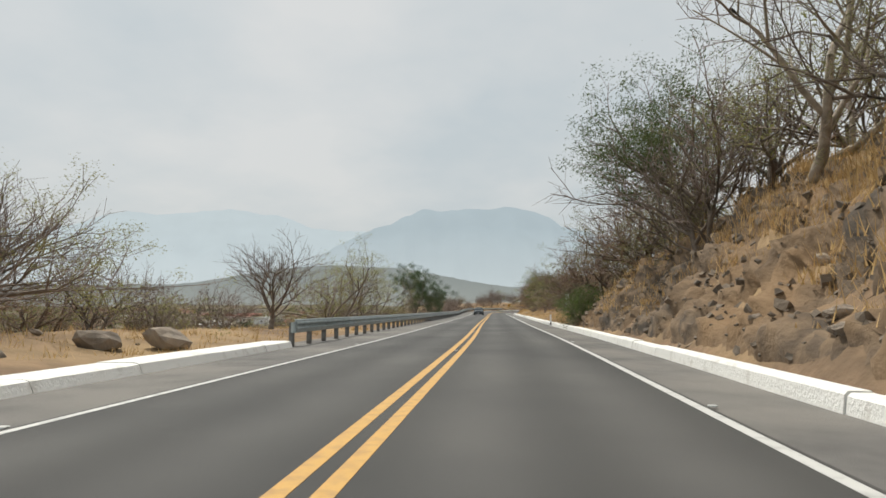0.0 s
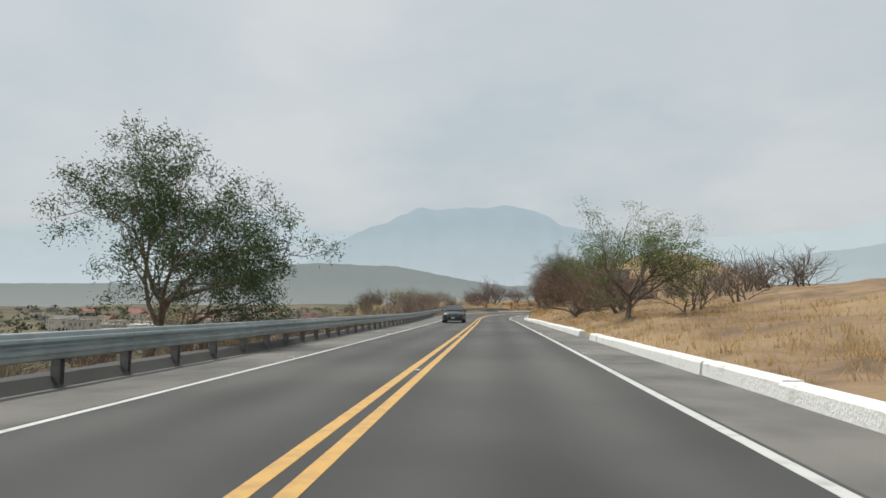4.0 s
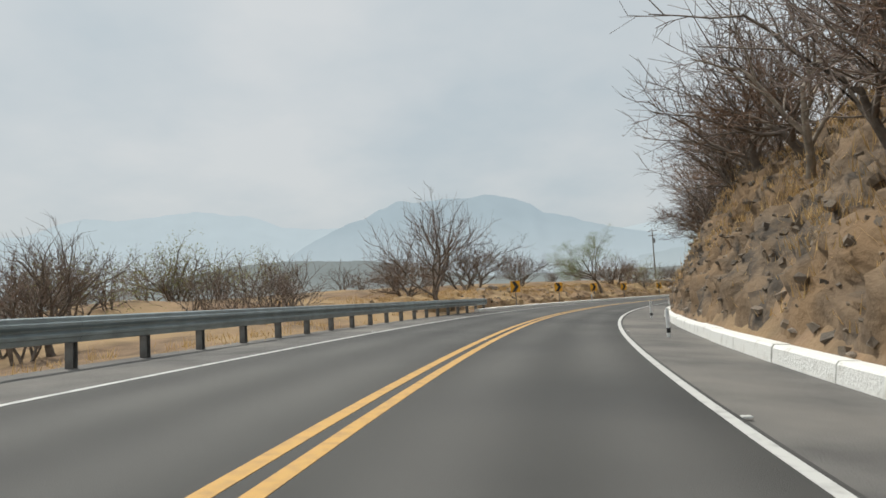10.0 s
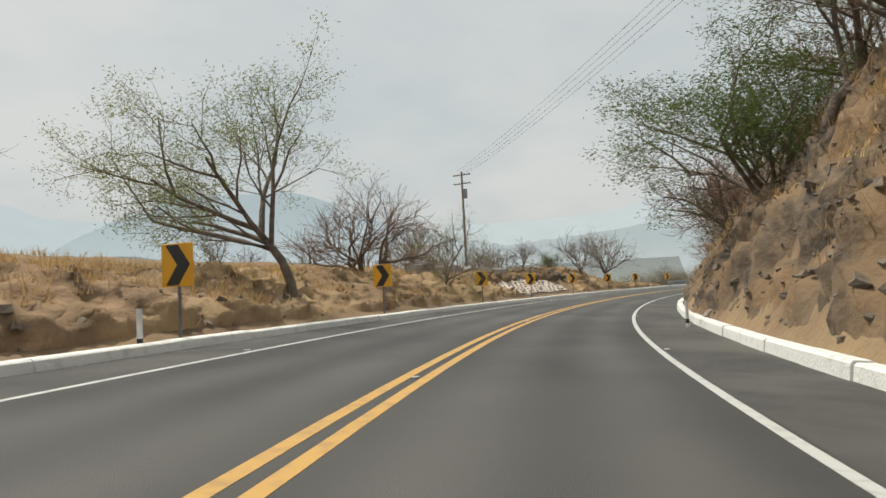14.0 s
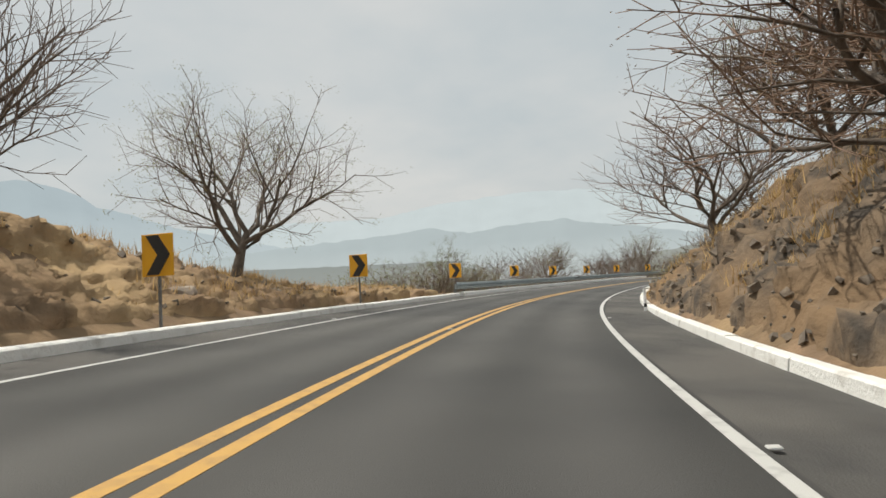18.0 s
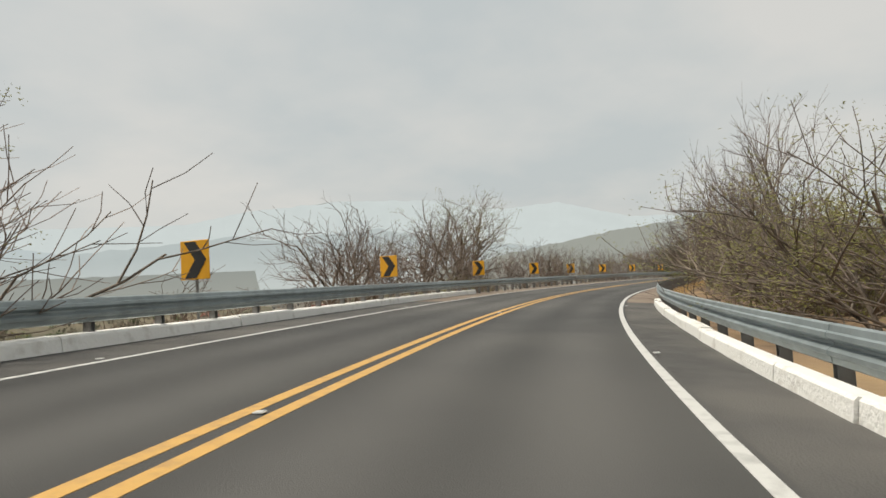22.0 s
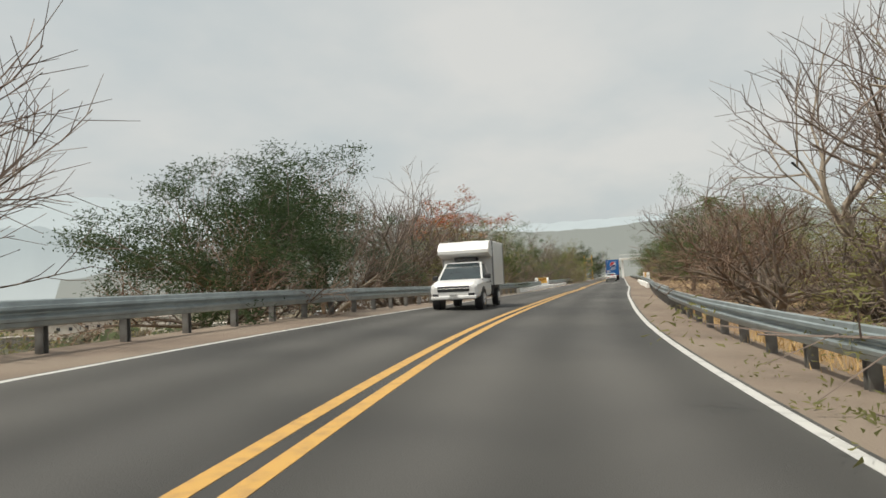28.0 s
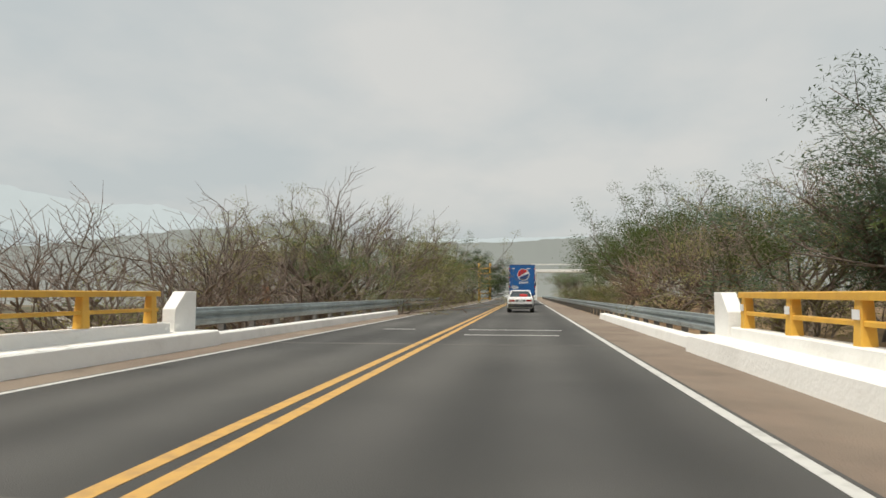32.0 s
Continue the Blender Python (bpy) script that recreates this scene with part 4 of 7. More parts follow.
def saloon(name, m, paint, label, L, W, H, hood, boot, belt, ws, roof0, roof1, rw, wb0, wb1, r, front_detail):
    """A four-door car, front towards +y at y = L, seen from both ends."""
    e = empty(name, m)
    w = W / 2
    secs = [hull(0.0, w * 0.86, 0.42, 0.55, 0.70, boot - 0.16, w * 0.74), hull(0.07, w * 0.94, 0.28, 0.55, 0.78, boot - 0.04, w * 0.80), hull(0.35, w * 0.985, 0.24, 0.58, 0.84, boot, w * 0.84),
            hull(rw, w, 0.20, 0.60, 0.86, belt, w * 0.88), hull(L * 0.45, w, 0.18, 0.60, 0.86, belt, w * 0.90), hull(ws, w, 0.18, 0.60, 0.84, belt - 0.02, w * 0.88),
            hull(L - 0.75, w * 0.985, 0.20, 0.58, 0.76, hood + 0.02, w * 0.80), hull(L - 0.22, w * 0.93, 0.22, 0.52, 0.68, hood - 0.09, w * 0.74), hull(L - 0.05, w * 0.84, 0.26, 0.46, 0.58, hood - 0.20, w * 0.68), hull(L, w * 0.74, 0.32, 0.44, 0.53, hood - 0.27, w * 0.62)]
    if front_detail:
        def ring(y, w2, zb, zw, zs, zt):
            half = [(0.0, zb), (w2 * 0.6, zb), (w2 * 0.90, zb + 0.03), (w2 * 0.985, (zb + zw) / 2), (w2, zw), (w2 * 0.985, zs), (w2 * 0.92, zs + 0.6 * (zt - zs)), (w2 * 0.72, zt - 0.01), (w2 * 0.36, zt + 0.015), (0.0, zt + 0.02)]
            return [(x, y, z) for x, z in half] + [(-x, y, z) for x, z in reversed(half[1:-1])]
        rings = [ring(0.0, w * 0.80, 0.40, 0.58, 0.72, 0.90), ring(0.06, w * 0.90, 0.30, 0.56, 0.76, 0.97), ring(0.30, w * 0.97, 0.24, 0.57, 0.80, 1.0), ring(0.8, w, 0.2, 0.58, 0.82, 0.99), ring(1.5, w, 0.19, 0.58, 0.82, 0.93), ring(2.4, w, 0.18, 0.58, 0.81, 0.92), ring(3.2, w, 0.18, 0.58, 0.82, 0.99),
                 ring(L - 1.15, w * 0.99, 0.18, 0.58, 0.82, 0.97), ring(L - 0.65, w * 0.975, 0.19, 0.56, 0.78, 0.92), ring(L - 0.28, w * 0.93, 0.20, 0.53, 0.72, 0.84), ring(L - 0.08, w * 0.86, 0.22, 0.48, 0.66, 0.75), ring(L, w * 0.78, 0.25, 0.44, 0.58, 0.66)]
        body = part("body", loft(bmesh.new(), rings), paint, e, smooth=True)
        ss = body.modifiers.new("smooth", "SUBSURF"); ss.levels = ss.render_levels = 2
        shell = []
        for y, zt, wt2 in ((0.42, 0.98, 0.80), (0.75, 1.14, 0.78), (1.15, 1.33, 0.72), (1.55, H - 0.025, 0.67), (2.1, H, 0.66), (2.6, H - 0.03, 0.67), (2.95, 1.30, 0.72), (3.35, 1.09, 0.79), (3.62, 0.95, 0.83)):
            zb = 0.88
            half = [(w * 0.90, zb), (w * (0.90 + wt2) / 2 + 0.012, (zb + zt) / 2), (w * wt2 + 0.005, zt - 0.035), (w * wt2 * 0.86, zt - 0.004), (0, zt + 0.015)]
            shell.append([(x, y, z) for x, z in half] + [(-x, y, z) for x, z in reversed(half[:-1])])
        part("roof", loft(bmesh.new(), shell), paint, e, "smooth rounded car roof with pillars", smooth=True)
        for nm, pts in (("windscreen", [(-w * 0.76, 3.50, 1.03), (w * 0.76, 3.50, 1.03), (w * 0.62, 2.68, H - 0.05), (-w * 0.62, 2.68, H - 0.05)]), ("rear_window", [(w * 0.68, 0.62, 1.08), (-w * 0.68, 0.62, 1.08), (-w * 0.58, 1.40, H - 0.08), (w * 0.58, 1.40, H - 0.08)])):
            p4 = [Vector(q) + Vector((0, 0, 0.022)) for q in pts]
            slab(nm, p4, 0.02, GLASS, e, "dark tinted glass")
        for sx in (-1, 1):
            for nm, pts in (("front_window", [(w * 0.885, 3.22, 0.95), (w * 0.73, 2.66, H - 0.10), (w * 0.715, 2.20, H - 0.07), (w * 0.875, 2.12, 0.95)]), ("rear_side_window", [(w * 0.875, 2.04, 0.95), (w * 0.715, 2.10, H - 0.07), (w * 0.74, 1.42, H - 0.12), (w * 0.86, 0.98, 0.98)])):
                slab(nm, [(sx * (x + 0.03), y, z) for x, y, z in pts][::sx], 0.02, GLASS, e, "dark tinted glass")
    else:
        body = part("body", loft(bmesh.new(), secs), paint, e, smooth=False)
        bv = body.modifiers.new("bevel", "BEVEL"); bv.width, bv.segments, bv.limit_method = 0.02, 2, "ANGLE"
        wt, wr = w * 0.88, w * 0.66
        glass = [[(-wt, rw - 0.25, belt - 0.03), (wt, rw - 0.25, belt - 0.03), (wt, rw - 0.2, belt - 0.01), (-wt, rw - 0.2, belt - 0.01)],
                 [(-wt, rw - 0.2, belt - 0.02), (wt, rw - 0.2, belt - 0.02), (w * 0.82, rw, belt + 0.14), (-w * 0.82, rw, belt + 0.14)],
                 [(-wt, roof0, belt - 0.02), (wt, roof0, belt - 0.02), (wr, roof0, H - 0.03), (-wr, roof0, H - 0.03)],
                 [(-wt, roof1, belt - 0.02), (wt, roof1, belt - 0.02), (wr, roof1, H - 0.03), (-wr, roof1, H - 0.03)],
                 [(-wt, ws + 0.15, belt - 0.04), (wt, ws + 0.15, belt - 0.04), (wt * 0.98, ws + 0.2, belt), (-wt * 0.98, ws + 0.2, belt)]]
        part("window_glass", loft(bmesh.new(), glass), GLASS, e, "dark tinted car windows")
        roof = [[(-wr * 0.98, roof0 - 0.05, H - 0.06), (wr * 0.98, roof0 - 0.05, H - 0.06), (wr * 0.95, roof0 - 0.02, H - 0.025), (-wr * 0.95, roof0 - 0.02, H - 0.025)],
                [(-wr - 0.02, roof0 + 0.25, H - 0.05), (wr + 0.02, roof0 + 0.25, H - 0.05), (wr * 0.85, roof0 + 0.25, H), (-wr * 0.85, roof0 + 0.25, H)],
                [(-wr - 0.02, roof1 - 0.2, H - 0.05), (wr + 0.02, roof1 - 0.2, H - 0.05), (wr * 0.85, roof1 - 0.2, H), (-wr * 0.85, roof1 - 0.2, H)],
                [(-wr * 0.98, roof1 + 0.05, H - 0.06), (wr * 0.98, roof1 + 0.05, H - 0.06), (wr * 0.95, roof1 + 0.02, H - 0.03), (-wr * 0.95, roof1 + 0.02, H - 0.03)]]
        part("roof", loft(bmesh.new(), roof), paint, e)
    for sx in (-1, 1):
        for y0, y1, z0, nm in () if front_detail else ((ws + 0.17, roof1, belt - 0.02, "pillar"), (rw - 0.18, roof0, belt - 0.02, "pillar"), ((roof0 + roof1) / 2, (roof0 + roof1) / 2 - 0.03, belt - 0.02, "pillar")):
            bm = bmesh.new()
            cyl(bm, (sx * (wt + 0.004), y0, z0), (sx * (wr + 0.008), y1, H - 0.04), 0.042, 0.036, 8)
            part(nm, bm, paint, e)
        bm = bmesh.new(); box(bm, sx * (w + 0.07) - 0.09, sx * (w + 0.07) + 0.09, ws - 0.12, ws + 0.0, belt + 0.0, belt + 0.13, 0.03)
        part("wing_mirror", bm, paint, e)
        for yh in (roof0 + 0.35, (roof0 + roof1) / 2 + 0.55):
            bm = bmesh.new(); box(bm, sx * (w * 0.99) - 0.015, sx * (w * 0.99) + 0.015, yh, yh + 0.18, 0.80, 0.83, 0.008)
            part("door_handle", bm, paint, e)
        for yd in (roof0 + 0.1, (roof0 + roof1) / 2, ws - 0.05):
            bm = bmesh.new(); box(bm, sx * (w * 0.995) - 0.008, sx * (w * 0.995) + 0.004, yd - 0.006, yd + 0.006, 0.30, belt - 0.05)
            part("door_gap", bm, DARKP, e)
        for y in (wb0, wb1):
            bm = bmesh.new(); cyl(bm, (sx * (w - 0.22), y, r), (sx * (w + 0.004), y, r), r + 0.06, r + 0.06, 24)
            part("wheel_arch", bm, DARKP, e)
            wheel(e, sx * (w + 0.012), y, r, 0.2, CHROME if front_detail else SIGN_GREY, sx)
        # rear lamps
        bm = bmesh.new(); box(bm, sx * w * 0.62 - 0.17, sx * w * 0.62 + 0.17, -0.005, 0.10, 0.66, 0.80, 0.015)
        part("tail_light", bm, LAMPR, e)
        bm = bmesh.new()
        z = 0.62 if front_detail else 0.60
        if front_detail:
            box(bm, -0.23, 0.23, -0.10, 0.06, -0.035, 0.045, 0.02, m=Matrix.Translation((sx * w * 0.73, L - 0.17, 0.68)) @ Matrix.Rotation(radians(-30 * sx), 4, "Z") @ Matrix.Rotation(radians(-7 * sx), 4, "Y"))
        else:
            box(bm, -0.20, 0.20, -0.07, 0.05, -0.05, 0.06, 0.02, m=Matrix.Translation((sx * w * 0.70, L - 0.20, z + 0.02)) @ Matrix.Rotation(radians(-22 * sx), 4, "Z"))
        part("headlight", bm, LAMPG if front_detail else LAMPW, e)
    bm = bmesh.new(); box(bm, -w * 0.9, w * 0.9, -0.06, 0.10, 0.34, 0.54, 0.03)
    part("rear_bumper", bm, DARKP if not front_detail else paint, e, "dark plastic bumper")
    plate_bars(e, -0.065 if front_detail else -0.008, 0.70, -1)
    if front_detail:
        bm = bmesh.new(); box(bm, -0.55, 0.55, L - 0.10, L + 0.014, 0.50, 0.60, 0.03); g = part("grille", bm, DARKP, e)
        bm = bmesh.new(); box(bm, -0.50, 0.50, L - 0.05, L + 0.02, 0.497, 0.507, 0.003); part("chrome_trim", bm, CHROME, g)
        bm = bmesh.new(); box(bm, -0.60, 0.60, L - 0.10, L + 0.02, 0.245, 0.36, 0.02); part("lower_grille", bm, DARKP, e)
        bm = bmesh.new(); box(bm, -0.74, 0.74, L - 0.16, L + 0.03, 0.19, 0.23, 0.012); part("front_lip", bm, DARKP, e)
        bm = bmesh.new(); cyl(bm, (0, L - 0.02, 0.665), (0, L + 0.012, 0.66), 0.055, 0.05, 16); part("badge", bm, CHROME, e)
        plate_bars(e, L + 0.028, 0.43, 1)
        for sx in (-1, 1):
            bm = bmesh.new(); box(bm, sx * 0.70 - 0.10, sx * 0.70 + 0.10, L - 0.20, L - 0.05, 0.29, 0.35, 0.02); part("fog_light", bm, LAMPG, e)
            bm = bmesh.new(); cyl(bm, (sx * 0.15, ws + 0.2, belt - 0.0), (sx * 0.15 + 0.5, ws + 0.14, belt + 0.035), 0.008, 0.006, 6); part("wiper", bm, DARKP, e)
    else:
        bm = bmesh.new(); box(bm, -0.3, 0.3, -0.006, 0.02, 0.665, 0.795, 0.01); part("garnish", bm, DARKP, e)
        bm = bmesh.new(); cyl(bm, (0.45, -0.05, 0.26), (0.45, 0.25, 0.26), 0.025, 0.025, 10); part("exhaust", bm, SIGN_GREY, e)
    for sx in (-1, 1):
        pass
    return tagged(e, label, "car")


sed = saloon("car", along(st(K_SEDAN), D_SEDAN, 0, 180), CARG, "dark grey modern saloon car on the oncoming lane", 4.64, 1.80, 1.44, 0.94, 1.05, 0.98, 3.15, 1.35, 2.35, 0.75, 0.95, 3.66, 0.315, True)
tsu = saloon("car", along(st(K_CAR), D_CAR, 0, 0), CARW, "white older saloon car with dark rear bumper in the lane", 4.25, 1.64, 1.38, 0.92, 0.96, 0.90, 2.95, 1.25, 2.15, 0.72, 0.85, 3.28, 0.285, False)
bm = bmesh.new(); box(bm, -0.05, 0.42, 0.60, 0.64, 0.98, 1.12, 0.01)
part("rear_sticker", bm, TRED, tsu, "red and white sticker in the rear window")


def lorry(m):
    """A box lorry seen from behind: blue rear doors, grey curtain sides."""
    e = empty("truck", m)
    L, w, z0, z1 = 8.2, 1.25, 1.05, 4.05
    bm = bmesh.new(); box(bm, -w, w, 0.02, L, z0, z1, 0.02); part("cargo_box", bm, TGREY, e, "grey curtain-sided cargo box")
    for sx in (-1, 1):
        bm = bmesh.new(); box(bm, sx * 0.6 - 0.595, sx * 0.6 + 0.595, -0.03, 0.018, z0 + 0.12, z1 - 0.08, 0.012)
        d = part("rear_door", bm, TBLUE, e, "bright blue rear door")
        for k in range(3):
            bm = bmesh.new(); box(bm, sx * 1.17 - 0.06, sx * 1.17 + 0.06, -0.05, -0.028, z0 + 0.4 + k * 1.0, z0 + 0.5 + k * 1.0); part("hinge", bm, TBLUE2, d)
        bm = bmesh.new(); cyl(bm, (sx * 0.14, -0.055, z0 + 0.16), (sx * 0.14, -0.055, z1 - 0.1), 0.018, 0.018, 8); part("lock_rod", bm, TBLUE2, d)
        bm = bmesh.new(); box(bm, sx * w - 0.04, sx * w + 0.04, -0.02, 0.06, z0, z1, 0.01); part("corner_post", bm, TBLUE2, e)
        bm = bmesh.new()
        for k in range(8):
            box(bm, sx * (w + 0.012) - 0.012, sx * (w + 0.012) + 0.012, 0.3 + k, 0.36 + k, z0, z1 - 0.05)
        part("side_straps", bm, DARKP, e)
        for k in range(6):
            bm = bmesh.new(); box(bm, sx * 1.26 - 0.05, sx * 1.26 + 0.05, -0.045, -0.022, z0 + 0.3 + k * 0.45, z0 + 0.42 + k * 0.45); part("reflector_tape", bm, TRED if k % 2 else TWHITE, e)
        bm = bmesh.new(); box(bm, sx * 0.95 - 0.16, sx * 0.95 + 0.16, -0.02, 0.06, 0.78, 0.90, 0.01); part("tail_light", bm, LAMPR, e)
        for y in (1.4, 2.5, 7.6 + 1.2):
            wheel(e, sx * 1.18, y, 0.5, 0.5 if y < 5 else 0.28, SIGN_GREY, sx)
        bm = bmesh.new(); box(bm, sx * 0.85 - 0.28, sx * 0.85 + 0.28, 0.75, 0.77, 0.25, 0.85); part("mud_flap", bm, BLACK, e)
        bm = bmesh.new(); box(bm, sx * 1.42 - 0.1, sx * 1.42 + 0.1, 9.4, 9.5, 2.0, 2.6, 0.02); part("wing_mirror", bm, DARKP, e)
    bm = bmesh.new(); box(bm, -w, w, -0.02, 0.08, z1 - 0.08, z1 + 0.02, 0.01); part("top_rail", bm, TBLUE2, e)
    bm = bmesh.new(); box(bm, -w, w, -0.04, 0.1, z0 - 0.06, z0 + 0.12, 0.01); part("sill", bm, TBLUE2, e)
    bm = bmesh.new(); box(bm, -1.1, 1.1, 0.0, 0.12, 0.50, 0.64, 0.02); part("bumper_bar", bm, DARKP, e)
    bm = bmesh.new()
    for x in (-0.4, 0.4):
        box(bm, x - 0.06, x + 0.06, 0.1, 9.6, 0.78, 1.0)
    part("chassis", bm, DARKP, e)
    bm = bmesh.new(); box(bm, -1.15, 1.15, 8.4, 10.4, 0.7, 2.9, 0.12); cab = part("cab", bm, CARW, e, "white cab")
    bm = bmesh.new(); box(bm, -1.16, 1.16, 8.9, 9.9, 1.8, 2.5, 0.02); part("side_window", bm, GLASS, cab)
    # the emblem on the doors, as plain shapes
    def disc(nm, r, y, mt, a0=0.0, a1=6.28319, z=z1 - 0.98, x=0.12, wob=0.0):
        bm = bmesh.new()
        n = 28
        ring = [bm.verts.new((x + r * math.cos(a0 + (a1 - a0) * k / n), y, z + r * math.sin(a0 + (a1 - a0) * k / n))) for k in range(n + (a1 - a0 < 6.2))]
        f = bm.faces.new(ring)
        ext = bmesh.ops.extrude_face_region(bm, geom=[f])
        bmesh.ops.translate(bm, vec=(0, 0.006, 0), verts=[v for v in ext["geom"] if isinstance(v, bmesh.types.BMVert)])
        bmesh.ops.recalc_face_normals(bm, faces=bm.faces[:])
        return part(nm, bm, mt, e)
    disc("emblem_disc", 0.60, -0.040, TWHITE)
    disc("emblem_top", 0.54, -0.046, TRED, radians(38), radians(205))
    disc("emblem_bottom", 0.54, -0.047, TBLUE2, radians(212), radians(372))
    for k, (x0, x1, zt, zb) in enumerate(((-0.45, -0.32, 0.15, -0.10), (-0.26, -0.10, 0.12, -0.04), (-0.04, 0.10, 0.12, -0.10), (0.16, 0.30, 0.12, -0.04), (0.36, 0.42, 0.17, -0.04))):
        bm = bmesh.new(); box(bm, x0 + 0.15, x1 + 0.15, -0.046, -0.036, z1 - 1.82 + zb, z1 - 1.82 + zt, 0.01); part("lettering_bar", bm, TWHITE, e)
    for x0, x1, z in ((-1.0, -0.72, z1 - 0.38), (0.45, 0.85, z1 - 0.38), (-1.05, -0.5, z1 - 2.12), (-1.05, -0.35, z1 - 2.24), (-1.0, -0.45, z1 - 2.36)):
        bm = bmesh.new(); box(bm, x0, x1, -0.046, -0.036, z - 0.035, z + 0.035); part("lettering_bar", bm, TWHITE, e)
    return tagged(e, "box truck with bright blue rear doors and grey curtain sides", "truck")


lorry(along(st(K_TRUCK), D_TRUCK, 0, 0))


def pickup(m):
    """A white pickup with a box body and a cooling unit, front towards +y."""
    e = empty("pickup_truck", m)
    w, L = 0.93, 5.35
    secs = [hull(2.65, w * 0.98, 0.42, 0.7, 1.0, 1.12, w * 0.92), hull(3.6, w, 0.40, 0.7, 1.0, 1.14, w * 0.90), hull(4.5, w, 0.42, 0.7, 0.98, 1.12, w * 0.86), hull(5.1, w * 0.97, 0.42, 0.66, 0.92, 1.04, w * 0.82), hull(5.3, w * 0.88, 0.46, 0.64, 0.84, 0.94, w * 0.78), hull(L, w * 0.80, 0.50, 0.62, 0.80, 0.88, w * 0.70)]
    b = part("cab_body", loft(bmesh.new(), secs), CARW, e)
    bv = b.modifiers.new("bevel", "BEVEL"); bv.width, bv.segments, bv.limit_method = 0.025, 2, "ANGLE"
    cabs = [[(-0.84, 2.66, 1.1), (0.84, 2.66, 1.1), (0.68, 2.68, 1.74), (-0.68, 2.68, 1.74)], [(-0.84, 3.35, 1.1), (0.84, 3.35, 1.1), (0.66, 3.4, 1.76), (-0.66, 3.4, 1.76)], [(-0.82, 4.15, 1.1), (0.82, 4.15, 1.1), (0.78, 4.2, 1.13), (-0.78, 4.2, 1.13)]]
    part("window_glass", loft(bmesh.new(), cabs), GLASS, e, "tinted cab windows")
    rf = [[(-0.70, 2.64, 1.70), (0.70, 2.64, 1.70), (0.62, 2.66, 1.80), (-0.62, 2.66, 1.80)], [(-0.70, 3.42, 1.72), (0.70, 3.42, 1.72), (0.62, 3.40, 1.79), (-0.62, 3.40, 1.79)]]
    part("roof", loft(bmesh.new(), rf), CARW, e)
    for sx in (-1, 1):
        for y0, y1 in ((4.16, 3.42), (2.70, 2.70)):
            bm = bmesh.new(); cyl(bm, (sx * 0.84, y0, 1.1), (sx * 0.68, y1, 1.74), 0.045, 0.04, 8); part("pillar", bm, CARW, e)
        bm = bmesh.new(); box(bm, sx * 1.02 - 0.11, sx * 1.02 + 0.11, 3.85, 3.97, 1.12, 1.30, 0.03); part("wing_mirror", bm, DARKP, e)
        bm = bmesh.new(); box(bm, -0.18, 0.18, -0.08, 0.06, -0.09, 0.08, 0.02, m=Matrix.Translation((sx * 0.70, 5.16, 0.87)) @ Matrix.Rotation(radians(-28 * sx), 4, "Z")); part("headlight", bm, LAMPW, e)
        bm = bmesh.new(); box(bm, sx * 0.66 - 0.12, sx * 0.66 + 0.12, 5.2, 5.36, 0.52, 0.64, 0.02); part("fog_light_recess", bm, DARKP, e)
        for y in (1.15, 4.35):
            bm = bmesh.new(); cyl(bm, (sx * 0.65, y, 0.38), (sx * 0.935, y, 0.38), 0.46, 0.46, 24)
            if y > 3:
                part("wheel_arch", bm, DARKP, e)
            else:
                bm.free()
            wheel(e, sx * 0.945, y, 0.37, 0.24, CHROME, sx)
        bm = bmesh.new(); box(bm, sx * 0.93 - 0.01, sx * 0.93 + 0.012, 2.75, 3.75, 0.97, 0.99); part("door_moulding", bm, DARKP, e)
        bm = bmesh.new(); box(bm, sx * 0.95 - 0.012, sx * 0.95 + 0.014, 2.95, 3.13, 1.0, 1.035, 0.008); part("door_handle", bm, DARKP, e)
    bm = bmesh.new(); box(bm, -0.60, 0.60, 5.22, 5.37, 0.68, 0.90, 0.03); g = part("grille", bm, DARKP, e)
    bm = bmesh.new(); box(bm, -0.60, 0.60, 5.25, 5.385, 0.79, 0.82, 0.008); part("grille_bar", bm, CHROME, g)
    bm = bmesh.new(); box(bm, -0.84, 0.84, 5.15, 5.38, 0.42, 0.55, 0.03); part("front_bumper", bm, CARW, e)
    plate_bars(e, 5.39, 0.56, 1)
    bm = bmesh.new(); box(bm, -1.0, 1.0, 0.0, 2.6, 0.85, 2.62, 0.02); part("cargo_box", bm, CARW, e, "white insulated cargo box")
    bm = bmesh.new()
    ys = [(2.6, 1.95, 2.62), (3.1, 2.02, 2.60), (3.3, 2.08, 2.48), (3.45, 2.14, 2.26)]
    loft(bm, [[(-1.0, y, a), (1.0, y, a), (1.0, y, b), (-1.0, y, b)] for y, a, b in ys])
    part("roof_fairing", bm, CARW, e, "rounded white fairing over the cab")
    bm = bmesh.new(); box(bm, -0.45, 0.45, 2.6, 3.02, 1.84, 2.0, 0.02); u = part("cooling_unit", bm, DARKP, e)
    for k in range(5):
        bm = bmesh.new(); box(bm, -0.42, 0.42, 3.02, 3.035, 1.855 + k * 0.028, 1.867 + k * 0.028); part("slat", bm, SIGN_GREY, u)
    bm = bmesh.new(); box(bm, -0.3, 0.3, 1.2, 1.8, 2.62, 2.70, 0.02); part("roof_vent", bm, CARW, e)
    for x in (-1.0, 1.0):
        for y in (0.02, 2.58):
            bm = bmesh.new(); box(bm, x - 0.03, x + 0.03, y - 0.03, y + 0.03, 0.85, 2.64, 0.008); part("corner_trim", bm, SIGN_GREY, e)
